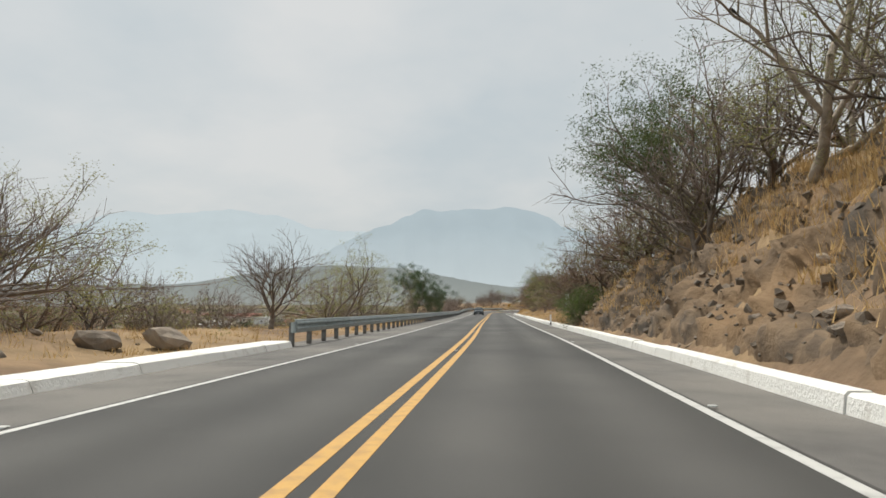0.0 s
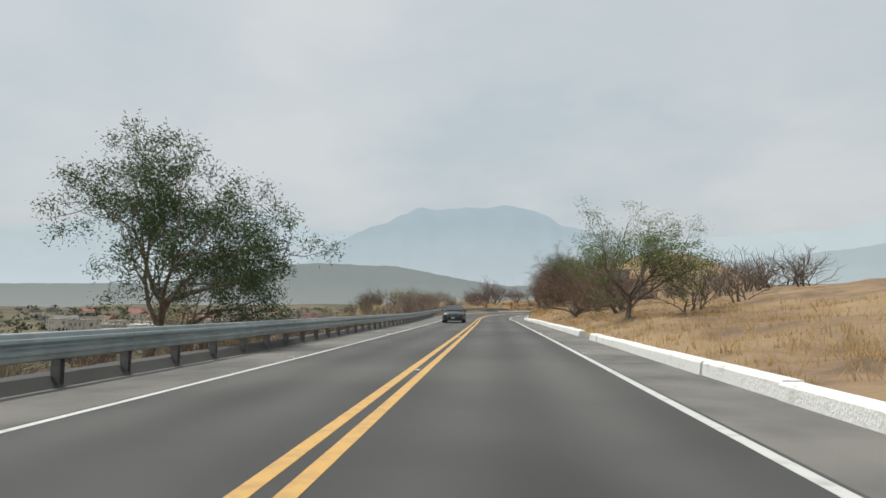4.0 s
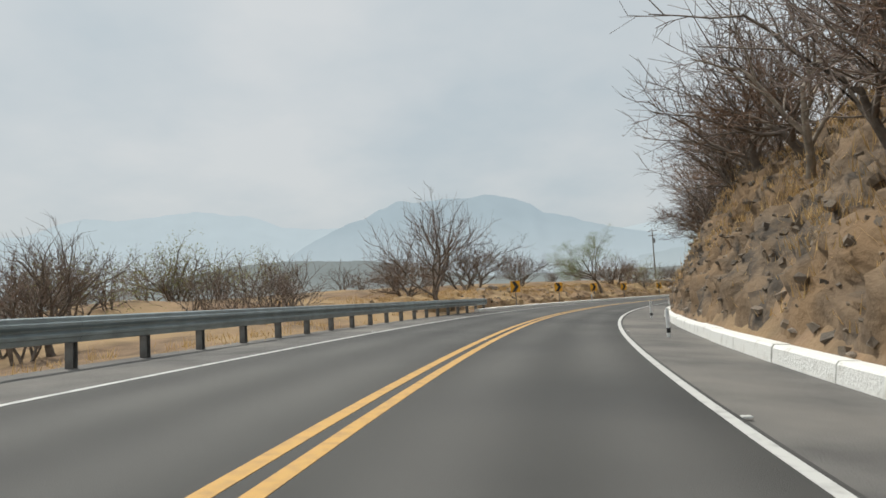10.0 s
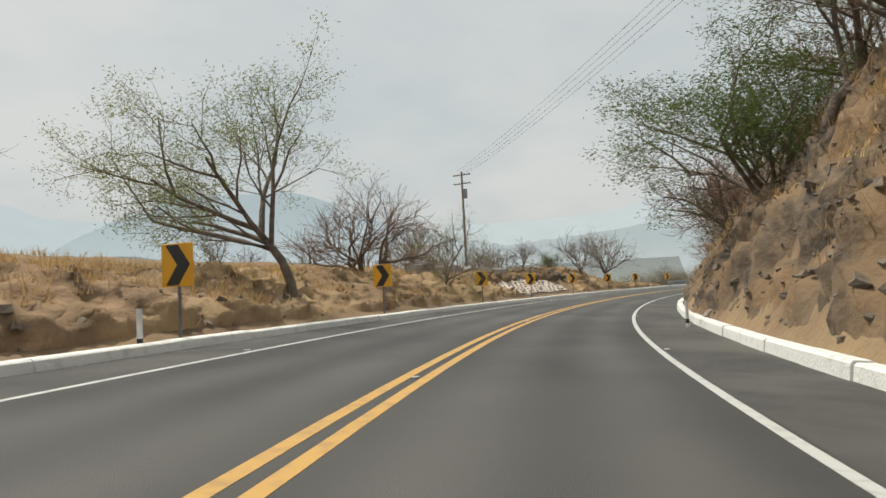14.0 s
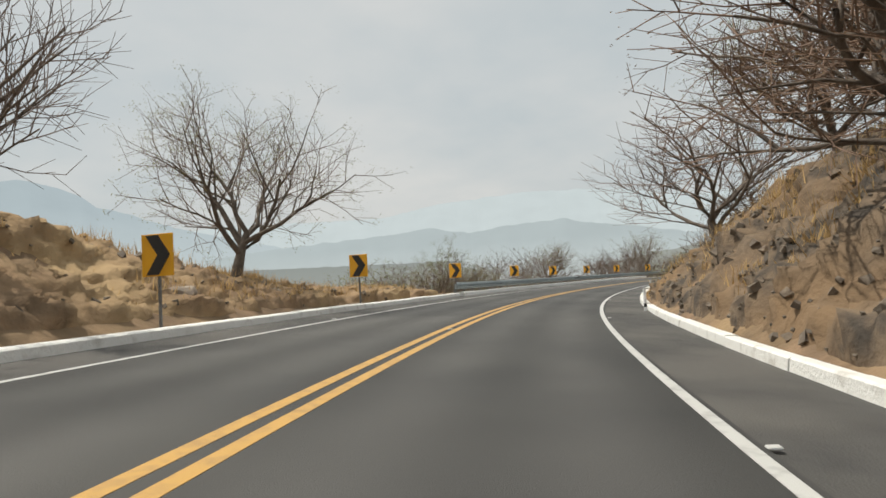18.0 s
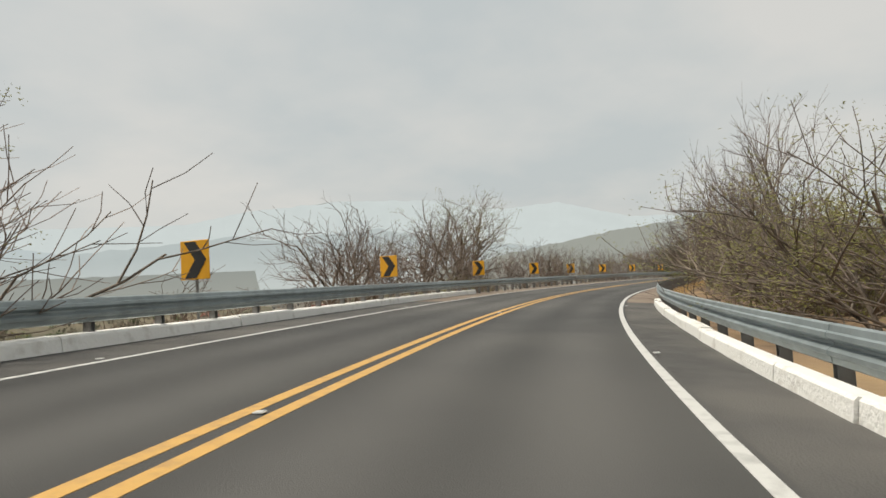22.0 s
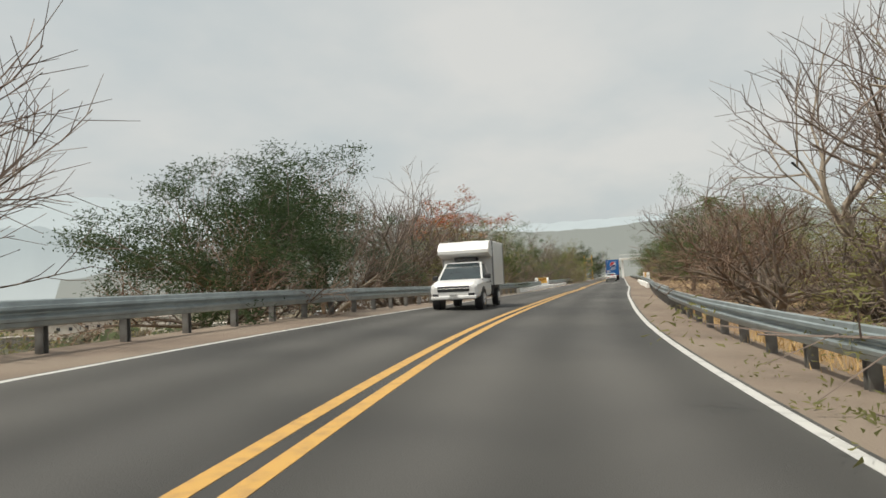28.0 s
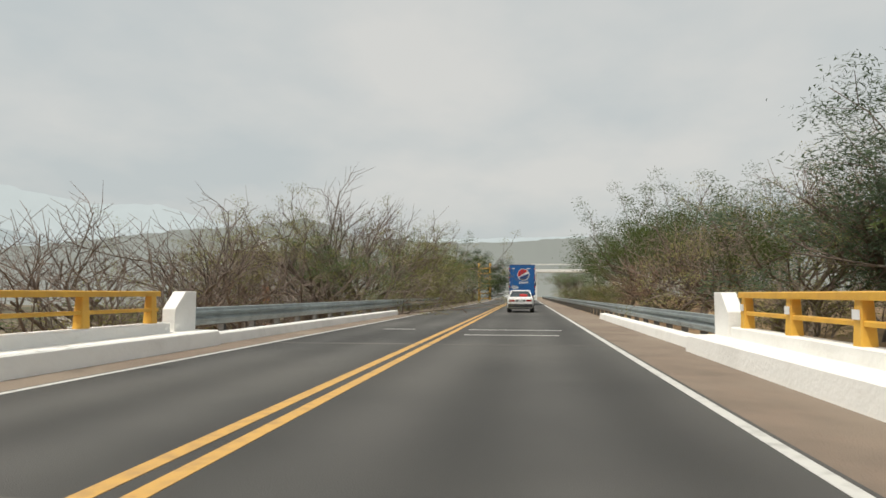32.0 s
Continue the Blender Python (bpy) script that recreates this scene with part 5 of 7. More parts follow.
    bm = bmesh.new(); box(bm, -0.8, 0.8, 0.05, 5.0, 0.50, 0.84); part("chassis", bm, DARKP, e)
    return tagged(e, "white pickup truck with box body on the oncoming lane", "pickup truck")


pickup(along(st(K_PICK), D_PICK, 0, 180))


# ---- trees and scrub ----
class Twiggery:
    """Collects tapered tubes and leaves as plain vertex and face lists."""

    def __init__(self, seed):
        self.r = random.Random(seed)
        self.v, self.f, self.tv, self.tf, self.lv, self.lf, self.tips = [], [], [], [], [], [], []

    def tube(self, pts, radii, n, fine):
        v, f = (self.tv, self.tf) if fine else (self.v, self.f)
        base = len(v)
        for k, (p, r) in enumerate(zip(pts, radii)):
            d = (pts[min(k + 1, len(pts) - 1)] - pts[max(k - 1, 0)]).normalized()
            a = d.orthogonal().normalized()
            b = d.cross(a)
            for j in range(n):
                t = 6.28319 * j / n
                v.append(p + a * (r * math.cos(t)) + b * (r * math.sin(t)))
        for k in range(len(pts) - 1):
            for j in range(n):
                q = base + k * n
                f.append((q + j, q + (j + 1) % n, q + n + (j + 1) % n, q + n + j))

    def branch(self, p, d, level, form):
        """One limb and its own branches; form holds lengths, radii, counts and spread level by level."""
        rr = self.r
        length = form["lens"][level] * rr.uniform(0.7, 1.15)
        top = form["top"]
        segs = (5, 4, 3, 2, 1)[level]
        r = form["radii"][level] * rr.uniform(0.8, 1.15)
        end = form["radii"][level + 1] if level < top else 0.004
        pts, radii = [p], [r]
        cur, dirn = p.copy(), d.normalized()
        w = form["wander"]
        for k in range(segs):
            dirn = (dirn + Vector((rr.gauss(0, w), rr.gauss(0, w), rr.gauss(0, w * 0.7) + form["up"] * (0.10 + 0.05 * level)))).normalized()
            cur = cur + dirn * (length / segs)
            pts.append(cur.copy())
            radii.append(r + (end - r) * (k + 1) / segs)
        self.tube(pts, radii, 8 if r > 0.08 else 6 if r > 0.05 else 4 if r > 0.025 else 3, level >= 3)
        if level >= top:
            self.tips.append((pts[-1], dirn, length))
            self.tips.append((pts[len(pts) // 2], dirn, length))
            return
        n = form["kids"][level]
        first = form["first"] if level == 0 else 0.22
        for k in range(n):
            u = first + (1 - first) * (k + rr.random()) / n
            q = min(segs - 1, int(u * segs))
            o = pts[q].lerp(pts[q + 1], min(1, u * segs - q))
            dq = (pts[q + 1] - pts[q]).normalized()
            az = 6.28319 * (k * 0.382 + rr.random() * 0.25)
            a = dq.orthogonal().normalized()
            side = a * math.cos(az) + dq.cross(a) * math.sin(az)
            nd = dq + side * (form["open"][min(level, len(form["open"]) - 1)] * rr.uniform(0.7, 1.25))
            if level < 2:
                nd.z = max(nd.z, 0.12)
            self.branch(o, nd.normalized(), level + 1, form)

    def leaves(self, per, size, spread, drop=0.0, slim=0.5):
        rr = self.r
        for p, d, ln in self.tips:
            for _ in range(per):
                c = p + Vector((rr.gauss(0, spread), rr.gauss(0, spread), rr.gauss(0, spread * 0.7) - drop * rr.random()))
                a = Vector((rr.gauss(0, 1), rr.gauss(0, 1), rr.gauss(0, 0.6))).normalized()
                b = a.orthogonal().normalized()
                s = size * rr.uniform(0.6, 1.3)
                k = len(self.lv)
                self.lv += [c - a * s, c + a * s * 0.4 + b * s * slim, c + a * s]
                self.lf.append((k, k + 1, k + 2))


def make_tree(name, label, seed, height, stems, lean, lens, radii, kids, opening, up, wander, bark, twig, leaf=None, per=0, size=0.05, spread=0.2, blossom=None, bper=0, category="tree", drop=0.0, first=0.5, flat=0.0, skip=1):
    t = Twiggery(seed)
    rr = t.r
    form = dict(lens=lens, radii=radii, kids=kids, open=opening, up=up, wander=wander, first=first, top=len(lens) - 1)
    for k in range(stems):
        az = 6.28319 * (k + rr.random() * 0.5) / stems
        off = 0.1 if stems > 1 else 0.0
        t.branch(Vector((math.cos(az) * off, math.sin(az) * off, -0.35)), Vector((math.cos(az) * lean, math.sin(az) * lean, 1)), 0, form)
    f = height / max(p.z for p in t.v + t.tv)
    t.tips = t.tips[::skip]
    if leaf:
        t.leaves(per, size / f, spread / f, drop)
    def sc(vs):
        # crowns that spread flat: the higher the point, the further out and the more pressed down
        if not flat:
            return [p * f for p in vs]
        return [Vector((p.x * f * (1 + flat * p.z * f / height), p.y * f * (1 + flat * p.z * f / height), p.z * f)) for p in vs]
    e = empty(name)
    mesh_ob("trunk", sc(t.v), t.f, bark, e, smooth=True)
    mesh_ob("twig_spray", sc(t.tv), t.tf, twig, e)
    if leaf:
        mesh_ob("crown", sc(t.lv), t.lf, leaf, e)
    if blossom:
        t.lv, t.lf = [], []
        t.tips = [q for q in t.tips if q[0].z * f > 0.70 * height]
        t.leaves(bper, size / f * 1.3, spread / f * 0.9)
        mesh_ob("blossom", sc(t.lv), t.lf, blossom, e, "orange-red blossom")
    tagged(e, label, category)
    return e


KINDS = {}
VASE = (1.3, 2.3, 1.7, 1.1, 0.6)
SPRAY = (0.15, 0.065, 0.03, 0.013, 0.0065)
KINDS["bare"] = make_tree("tree", "leafless grey dry-season tree with fine ascending twigs", 11, 6.0, 1, 0.1, (1.5, 2.1, 1.6, 1.0, 0.55), SPRAY, (6, 5, 5, 5), (1.15, 0.9, 0.85, 0.85), 0.6, 0.16, BARK, TWIG)
KINDS["bare2"] = make_tree("tree", "leafless multi-stemmed grey tree with spreading twigs", 12, 5.0, 3, 0.45, (1.4, 1.8, 1.4, 0.9, 0.5), (0.085, 0.042, 0.022, 0.011, 0.006), (4, 4, 4, 4), (0.9, 0.9, 0.9, 0.85), 0.4, 0.2, BARK, TWIG, first=0.35)
KINDS["brown"] = make_tree("tree", "low thorny tree with dense tangled brown twigs", 13, 4.2, 3, 0.5, (1.3, 1.9, 1.3, 0.8, 0.45), (0.15, 0.06, 0.028, 0.012, 0.0065), (4, 4, 5, 5), (1.0, 1.0, 1.0, 0.95), 0.25, 0.22, BARK, RTWIG, LEAF_B, 1, 0.026, 0.06, first=0.4)
KINDS["pale"] = make_tree("tree", "tall pale-barked leafless tree with crooked branches", 14, 9.0, 2, 0.22, (2.8, 2.5, 1.9, 1.1, 0.6), (0.13, 0.06, 0.03, 0.013, 0.007), (4, 5, 4, 5), (0.85, 0.85, 0.85, 0.85), 0.5, 0.2, PALEBARK, TWIG)
KINDS["olive"] = make_tree("tree", "spreading dry-season tree with sparse olive-green leaves", 15, 5.5, 2, 0.4, (1.3, 2.1, 1.6, 1.0, 0.5), (0.12, 0.055, 0.027, 0.012, 0.006), (4, 4, 4, 3), (1.0, 0.95, 0.9, 0.9), 0.35, 0.19, BARK, TWIG, LEAF_O, 26, 0.036, 0.14, first=0.4)
KINDS["round"] = make_tree("tree", "round-crowned tree with dense grey twigs and a few olive leaves", 28, 6.5, 1, 0.12, (2.0, 2.1, 1.5, 1.0, 0.55), (0.17, 0.07, 0.03, 0.012, 0.006), (7, 5, 5, 4), (1.2, 0.95, 0.9, 0.9), 0.28, 0.2, BARK, TWIG, LEAF_O, 6, 0.038, 0.12, first=0.6)
KINDS["green"] = make_tree("tree", "leafy green tree with dense crown", 16, 6.5, 1, 0.1, (1.6, 2.1, 1.6, 1.0, 0.55), SPRAY, (6, 4, 4, 3), (1.05, 0.95, 0.9, 0.9), 0.35, 0.18, BARK, TWIG, LEAF_G, 44, 0.052, 0.22)
KINDS["dark"] = make_tree("tree", "broad dark green tree with large clustered leaves", 17, 7.5, 1, 0.05, (1.7, 2.3, 1.6, 1.0, 0.55), SPRAY, (6, 5, 4, 2), (1.15, 0.95, 0.9, 0.9), 0.35, 0.18, BARK, TWIG, LEAF_D, 80, 0.08, 0.29)
KINDS["umbrella"] = make_tree("tree", "umbrella-shaped tree with feathery light green leaves", 18, 7.0, 1, 0.12, (2.3, 2.6, 1.5, 0.9, 0.5), (0.17, 0.07, 0.032, 0.013, 0.006), (6, 4, 4, 4), (0.9, 0.7, 0.9, 0.9), 0.3, 0.15, BARK, TWIG, LEAF_L, 24, 0.045, 0.19, first=0.72, flat=0.35)
KINDS["flame"] = make_tree("tree", "tree with orange-red blossom over green leaves", 19, 6.5, 1, 0.1, (1.9, 2.3, 1.6, 1.0, 0.5), SPRAY, (5, 4, 4, 3), (1.0, 0.9, 0.9, 0.9), 0.35, 0.18, BARK, TWIG, LEAF_O, 18, 0.046, 0.2, LEAF_R, 40, flat=0.15)
KINDS["cluster"] = make_tree("tree", "pale tall tree with leaf clusters at the tips of bare branches", 23, 8.0, 2, 0.25, (2.6, 2.4, 1.4, 0.6), (0.08, 0.04, 0.02, 0.011), (5, 4, 3), (1.0, 0.85, 0.8), 0.7, 0.14, PALEBARK, PALEBARK, LEAF_D, 22, 0.10, 0.14, skip=2, first=0.3)
KINDS["shrub"] = make_tree("shrub", "leafless tangled grey-brown thorn shrub", 20, 2.2, 5, 0.6, (0.8, 0.9, 0.6, 0.35), (0.028, 0.016, 0.009, 0.005), (4, 4, 4), (0.85, 0.95, 0.95), 0.35, 0.22, BARK, TWIG, category="shrub", first=0.2)
KINDS["oshrub"] = make_tree("shrub", "dry shrub with sparse olive leaves", 21, 2.2, 5, 0.6, (0.8, 0.9, 0.6, 0.35), (0.028, 0.016, 0.009, 0.005), (4, 4, 3), (0.85, 0.95, 0.95), 0.35, 0.22, BARK, TWIG, LEAF_O, 6, 0.05, 0.13, category="shrub", first=0.2)
KINDS["gshrub"] = make_tree("shrub", "leafy green roadside shrub", 22, 1.8, 5, 0.7, (0.7, 0.8, 0.5, 0.3), (0.028, 0.016, 0.009, 0.005), (4, 4, 3), (0.85, 0.95, 0.95), 0.3, 0.2, BARK, TWIG, LEAF_G, 10, 0.055, 0.14, category="shrub", first=0.2)
KINDS["sapling"] = make_tree("tree", "slender leafless roadside tree with upright twigs", 24, 4.5, 4, 0.38, (1.6, 1.5, 1.0, 0.6), (0.045, 0.024, 0.012, 0.006), (5, 4, 4), (0.7, 0.8, 0.85), 0.6, 0.16, BARK, TWIG, first=0.25)
KINDS["leafy"] = make_tree("tree", "small dry-season tree with thin yellow-green leaves", 25, 4.5, 4, 0.42, (1.3, 1.5, 1.0, 0.6), (0.045, 0.024, 0.012, 0.006), (4, 4, 3), (0.8, 0.9, 0.9), 0.35, 0.19, BARK, TWIG, LEAF_O, 13, 0.045, 0.14, first=0.3)
KINDS["farshrub"] = make_tree("shrub", "leafless grey shrub", 26, 3.0, 4, 0.5, (1.1, 1.1, 0.8, 0.5), (0.045, 0.026, 0.014, 0.008), (3, 4, 3), (0.8, 0.9, 0.9), 0.4, 0.2, BARK, TWIG, category="shrub", first=0.25)
KINDS["farleafy"] = make_tree("shrub", "dry olive shrub", 27, 3.0, 4, 0.5, (1.1, 1.1, 0.8, 0.5), (0.045, 0.026, 0.014, 0.008), (3, 4, 3), (0.8, 0.9, 0.9), 0.4, 0.2, BARK, TWIG, LEAF_O, 6, 0.06, 0.18, category="shrub", first=0.25)
FAR_KINDS = dict(shrub="farshrub", sapling="farshrub", brown="farshrub", oshrub="farleafy", leafy="farleafy", gshrub="farleafy")
USED = set(("farshrub", "farleafy"))
HEIGHT = dict(round=6.5, farshrub=3.0, farleafy=3.0, cluster=8.0, sapling=4.5, leafy=4.5, bare=6.0, bare2=5.0, brown=4.2, pale=9.0, olive=5.5, green=6.5, dark=7.5, umbrella=7.0, flame=6.5, shrub=2.2, oshrub=2.2, gshrub=1.8)


def plant(kind, k, off, side, height, rnd, turn=None, wide=1.0):
    """A tree of a kind and height rooted off metres outside the made ground, at mark k."""
    p = verge(st(k), off, side)
    f = height / HEIGHT[kind]
    a = rnd.uniform(0, 360) if turn is None else turn
    m = Matrix.Translation(p) @ Matrix.Rotation(radians(a), 4, "Z")
    if kind not in USED:
        USED.add(kind)
        ob = KINDS[kind]
        ob.matrix_basis = m
    else:
        ob = copy_thing(KINDS[kind], m)
    ob.scale = (f * wide, f * wide, f)
    return ob


def palm(p, h):
    e = empty("palm_tree", Matrix.Translation(p))
    r = random.Random(5)
    pts = [Vector((0.25 * math.sin(2 * u), 0.1 * u, h * u - 0.4 * (1 - u))) for u in [k / 9 for k in range(10)]]
    t = Twiggery(3)
    t.tube(pts, [0.2 - 0.07 * k / 9 for k in range(10)], 10, False)
    mesh_ob("trunk", t.v, t.f, BARK, e, smooth=True)
    for k in range(18):
        az, el = k * 2.4, 1.15 - 0.085 * k
        v, f = [], []
        last = None
        for j in range(15):
            u = j / 14
            q = pts[-1] + Vector((math.cos(az), math.sin(az), 0)) * (2.6 * u * math.cos(el * (1 - 0.4 * u))) + Vector((0, 0, 2.6 * u * math.sin(el) - 1.9 * u * u))
            if last is not None:
                d = (q - last).normalized()
                sd = d.cross(Vector((0, 0, 1))).normalized()
                ln = 0.62 * math.sin(math.pi * min(1, u * 0.85 + 0.12))
                for sg in (-1, 1):
                    for m in (0, 0.5):
                        o = last.lerp(q, m)
                        b = len(v)
                        v += [o, o + d * 0.07, o + sd * (sg * ln) + d * 0.3 - Vector((0, 0, 0.3 * ln + r.uniform(0, 0.1)))]
                        f.append((b, b + 1, b + 2))
            last = q
        mesh_ob("frond", v, f, LEAF_G, e)
    return tagged(e, "tall palm with drooping feathery green fronds", "palm tree")


P = random.Random(77)
# kind, mark, metres outside the made ground, side, height, width
plant("pale", 1.14, 4, 1, 9.4, P, None, 1)
plant("green", 1.73, 4.2, 1, 8.8, P, None, 1)
plant("bare2", 1.44, 3.2, 1, 6.9, P, None, 1.1)
plant("olive", 2.31, 4.1, 1, 7.5, P, None, 0.72)
plant("bare", 2.02, 5.5, 1, 8.8, P, None, 1)
plant("gshrub", 2.36, 0.9, 1, 2.1, P, None, 1)
plant("gshrub", 2.56, 1.1, 1, 1.8, P, None, 1.2)
plant("brown", 3, 2.5, 1, 5.2, P, None, 1)
plant("olive", 3.4, 3.5, 1, 4.5, P, None, 1.2)
plant("bare", 2.13, 5.3, -1, 5.8, P, None, 1.05)
plant("bare", 1.05, 8, -1, 5.2, P, None, 1.2)
plant("olive", 0.77, 10, -1, 5.6, P, None, 1.2)
plant("bare2", 1.73, 11, -1, 4.8, P, None, 1)
plant("olive", 3.35, 6.8, -1, 8, P, None, 1)
plant("olive", 3.75, 6, -1, 7.4, P, None, 0.95)
plant("bare2", 2.7, 12, -1, 4.5, P, None, 1.2)
plant("olive", 4.1, 9, -1, 5, P, None, 1.1)
plant("dark", 5.2, 3.8, -1, 7.6, P, None, 0.75)
plant("olive", 4.8, 12, -1, 4, P, None, 1.2)
plant("brown", 1.24, 13, -1, 3.8, P, None, 1.4)
plant("brown", 1.92, 16, -1, 3.8, P, None, 1.4)
plant("green", 6.21, 3.2, 1, 6.8, P, None, 1.1)
plant("brown", 6.72, 4.5, 1, 4, P, None, 1.1)
plant("brown", 7.14, 2.2, 1, 5.4, P, None, 0.9)
plant("brown", 7.46, 4.8, 1, 4.6, P, None, 0.9)
plant("brown", 7.96, 5.5, 1, 4.2, P, None, 1.1)
plant("brown", 9.5, 2.4, 1, 5.2, P, None, 1.05)
plant("bare", 8.37, 9, 1, 4, P, None, 1.1)
plant("bare", 9.78, 1.6, 1, 5.6, P, None, 0.8)
plant("brown", 9.39, 5, 1, 4.5, P, None, 1.1)
plant("green", 10.29, 6, 1, 7.5, P, None, 1.1)
plant("bare2", 10.6, 2.6, 1, 5.8, P, None, 1.1)
plant("bare2", 10.85, 3.2, 1, 6, P, None, 1.1)
plant("brown", 10.09, 3.5, 1, 4, P, None, 1)
plant("pale", 11.25, 3.2, 1, 8.1, P, None, 1)
plant("bare", 11.6, 3.4, 1, 7.5, P, None, 1.1)
plant("bare2", 11.85, 4.2, 1, 6.2, P, None, 1.2)
plant("brown", 11.4, 4.4, 1, 5, P, None, 1.2)
plant("bare2", 12.8, 3.4, 1, 6.2, P, None, 1.1)
plant("bare", 13.2, 4, 1, 7.5, P, None, 1.1)
plant("bare2", 13.8, 3.2, 1, 6.2, P, None, 1.2)
plant("bare", 14.1, 3.6, 1, 6.2, P, None, 1.1)
plant("green", 15.5, 2.2, 1, 8.5, P, None, 1.1)
plant("umbrella", 15.2, 3, 1, 8.1, P, None, 1)
plant("brown", 15.8, 2.4, 1, 4.4, P, None, 1)
plant("bare2", 8.88, 3, -1, 4.2, P, None, 1.1)
plant("bare2", 9.59, 3.5, -1, 4.2, P, None, 1.2)
plant("bare", 10.19, 5, -1, 5.2, P, None, 1)
plant("bare2", 10.5, 6, -1, 4, P, None, 1.2)
plant("bare", 11, 7, -1, 4.5, P, None, 1)
plant("shrub", 11.6, 5, -1, 2.5, P, None, 1.5)
plant("bare", 12.28, 1.3, -1, 8.2, P, None, 0.9)
plant("brown", 12.45, 4.6, -1, 3.2, P, None, 1.3)
plant("bare2", 12.8, 8, -1, 4.1, P, None, 1.2)
plant("bare2", 13.4, 6.5, -1, 5.6, P, None, 1.5)
plant("bare2", 13.8, 8, -1, 5.6, P, None, 1.4)
plant("bare2", 14.3, 6.5, -1, 5.2, P, None, 1.2)
plant("umbrella", 15.24, 1.7, -1, 9, P, None, 0.85)
plant("brown", 15.87, 4, -1, 5.2, P, None, 1.1)
plant("olive", 16.36, 2.6, -1, 5.4, P, None, 1)
plant("bare2", 14.8, 10, -1, 4.1, P, None, 1.1)
plant("bare", 16.8, 8, -1, 4.6, P, None, 1)
plant("shrub", 17.7, 7, -1, 3, P, None, 1.4)
plant("gshrub", 18.5, 6, -1, 2.2, P, None, 1.3)
plant("bare", 18.6, 2.6, -1, 6.6, P, None, 1)
plant("round", 19.2, 3, -1, 7.8, P, None, 0.95)
plant("bare", 18.2, 7, -1, 4, P, None, 1.1)
plant("bare2", 17.8, 4.2, 1, 5.6, P, None, 1.1)
plant("bare2", 18.3, 3.6, 1, 5.8, P, None, 1.2)
plant("bare", 18.8, 4, 1, 6.2, P, None, 1.2)
plant("bare", 19.85, 3.4, 1, 7.4, P, None, 1.5)
plant("brown", 17.1, 6.5, 1, 5, P, None, 1.1)
plant("shrub", 20.7, 4, 1, 3.2, P, None, 1.4)
plant("oshrub", 21.1, 4.4, 1, 3.2, P, None, 1.5)
plant("olive", 20.8, 5, -1, 5.4, P, None, 1.1)
plant("oshrub", 21.2, 3, -1, 3.5, P, None, 1.4)
plant("bare2", 21.6, 3.5, -1, 5.1, P, None, 1.1)
plant("shrub", 21.4, 5, -1, 4.1, P, None, 1.4)
plant("round", 22.41, 2.6, -1, 6.2, P, None, 1)
plant("bare2", 23.6, 2.5, -1, 5.9, P, None, 1.1)
plant("round", 25.02, 5.4, -1, 10.4, P, None, 0.95)
plant("bare2", 24.2, 2.2, -1, 6.8, P, 75, 1)
plant("bare2", 24.9, 2.6, -1, 5, P, None, 1)
plant("bare2", 25.7, 3.5, -1, 6.1, P, None, 1.1)
plant("bare", 26.2, 3.5, -1, 6.5, P, None, 1.1)
plant("olive", 26.8, 4.5, -1, 5.7, P, None, 1)
plant("bare2", 27.49, 3.5, -1, 6.1, P, None, 1.1)
plant("bare", 28.53, 2.6, -1, 7.6, P, None, 1.1)
plant("shrub", 27.1, 3, -1, 3.8, P, None, 1.4)
plant("pale", 22.5, 4.9, 1, 8.1, P, None, 0.72)
plant("olive", 22.9, 6, 1, 5.1, P, None, 1)
plant("pale", 24.75, 2.4, 1, 9, P, None, 0.68)
plant("pale", 24.6, 5.5, 1, 9, P, None, 0.72)
plant("bare2", 25.4, 3.3, 1, 6.8, P, None, 1.1)
plant("olive", 24.5, 7.4, 1, 6.5, P, None, 1.1)
plant("pale", 25.3, 3.5, 1, 8.8, P, None, 0.72)
plant("olive", 25.6, 4.5, 1, 6.1, P, None, 1.2)
plant("bare2", 26.3, 3.5, 1, 6.2, P, None, 1.1)
plant("bare", 27.29, 3.9, 1, 7.4, P, None, 1.1)
plant("green", 27.79, 3.9, 1, 6.2, P, None, 1)
plant("pale", 28.67, 4.7, 1, 9.2, P, None, 0.95)
plant("pale", 29.16, 5.1, 1, 9.5, P, None, 0.95)
plant("bare", 28.87, 4.8, 1, 8.1, P, None, 0.9)
plant("olive", 29.75, 8, 1, 6.6, P, None, 1)
plant("green", 30.44, 4.4, 1, 7.3, P, None, 1.1)
plant("brown", 29.46, 3.1, 1, 4.9, P, None, 1.1)
plant("dark", 29.26, 3.2, -1, 6.8, P, None, 1.05)
plant("dark", 29.85, 4.2, -1, 7.2, P, None, 1.05)
plant("bare", 29.56, 7, -1, 9.2, P, None, 0.7)
plant("pale", 29.75, 4.6, -1, 9.2, P, None, 0.8)
plant("bare", 30.22, 3.2, -1, 9.8, P, None, 1)
plant("flame", 30.75, 3, -1, 9.12, P, None, 1)
plant("green", 31.3, 2.6, -1, 8.3, P, None, 1)
plant("brown", 29.07, 2.2, -1, 4.1, P, None, 1.2)
plant("brown", 30.04, 2.4, -1, 4.1, P, None, 1.2)
plant("cluster", 32.41, 5.5, -1, 9.5, P, None, 1.1)
plant("cluster", 32, 6.2, -1, 9, P, None, 1)
plant("bare", 34.69, 4.5, -1, 12.1, P, None, 1)
plant("olive", 34.12, 4.5, -1, 9.5, P, None, 1.1)
plant("green", 34.36, 4.6, -1, 8.1, P, None, 1)
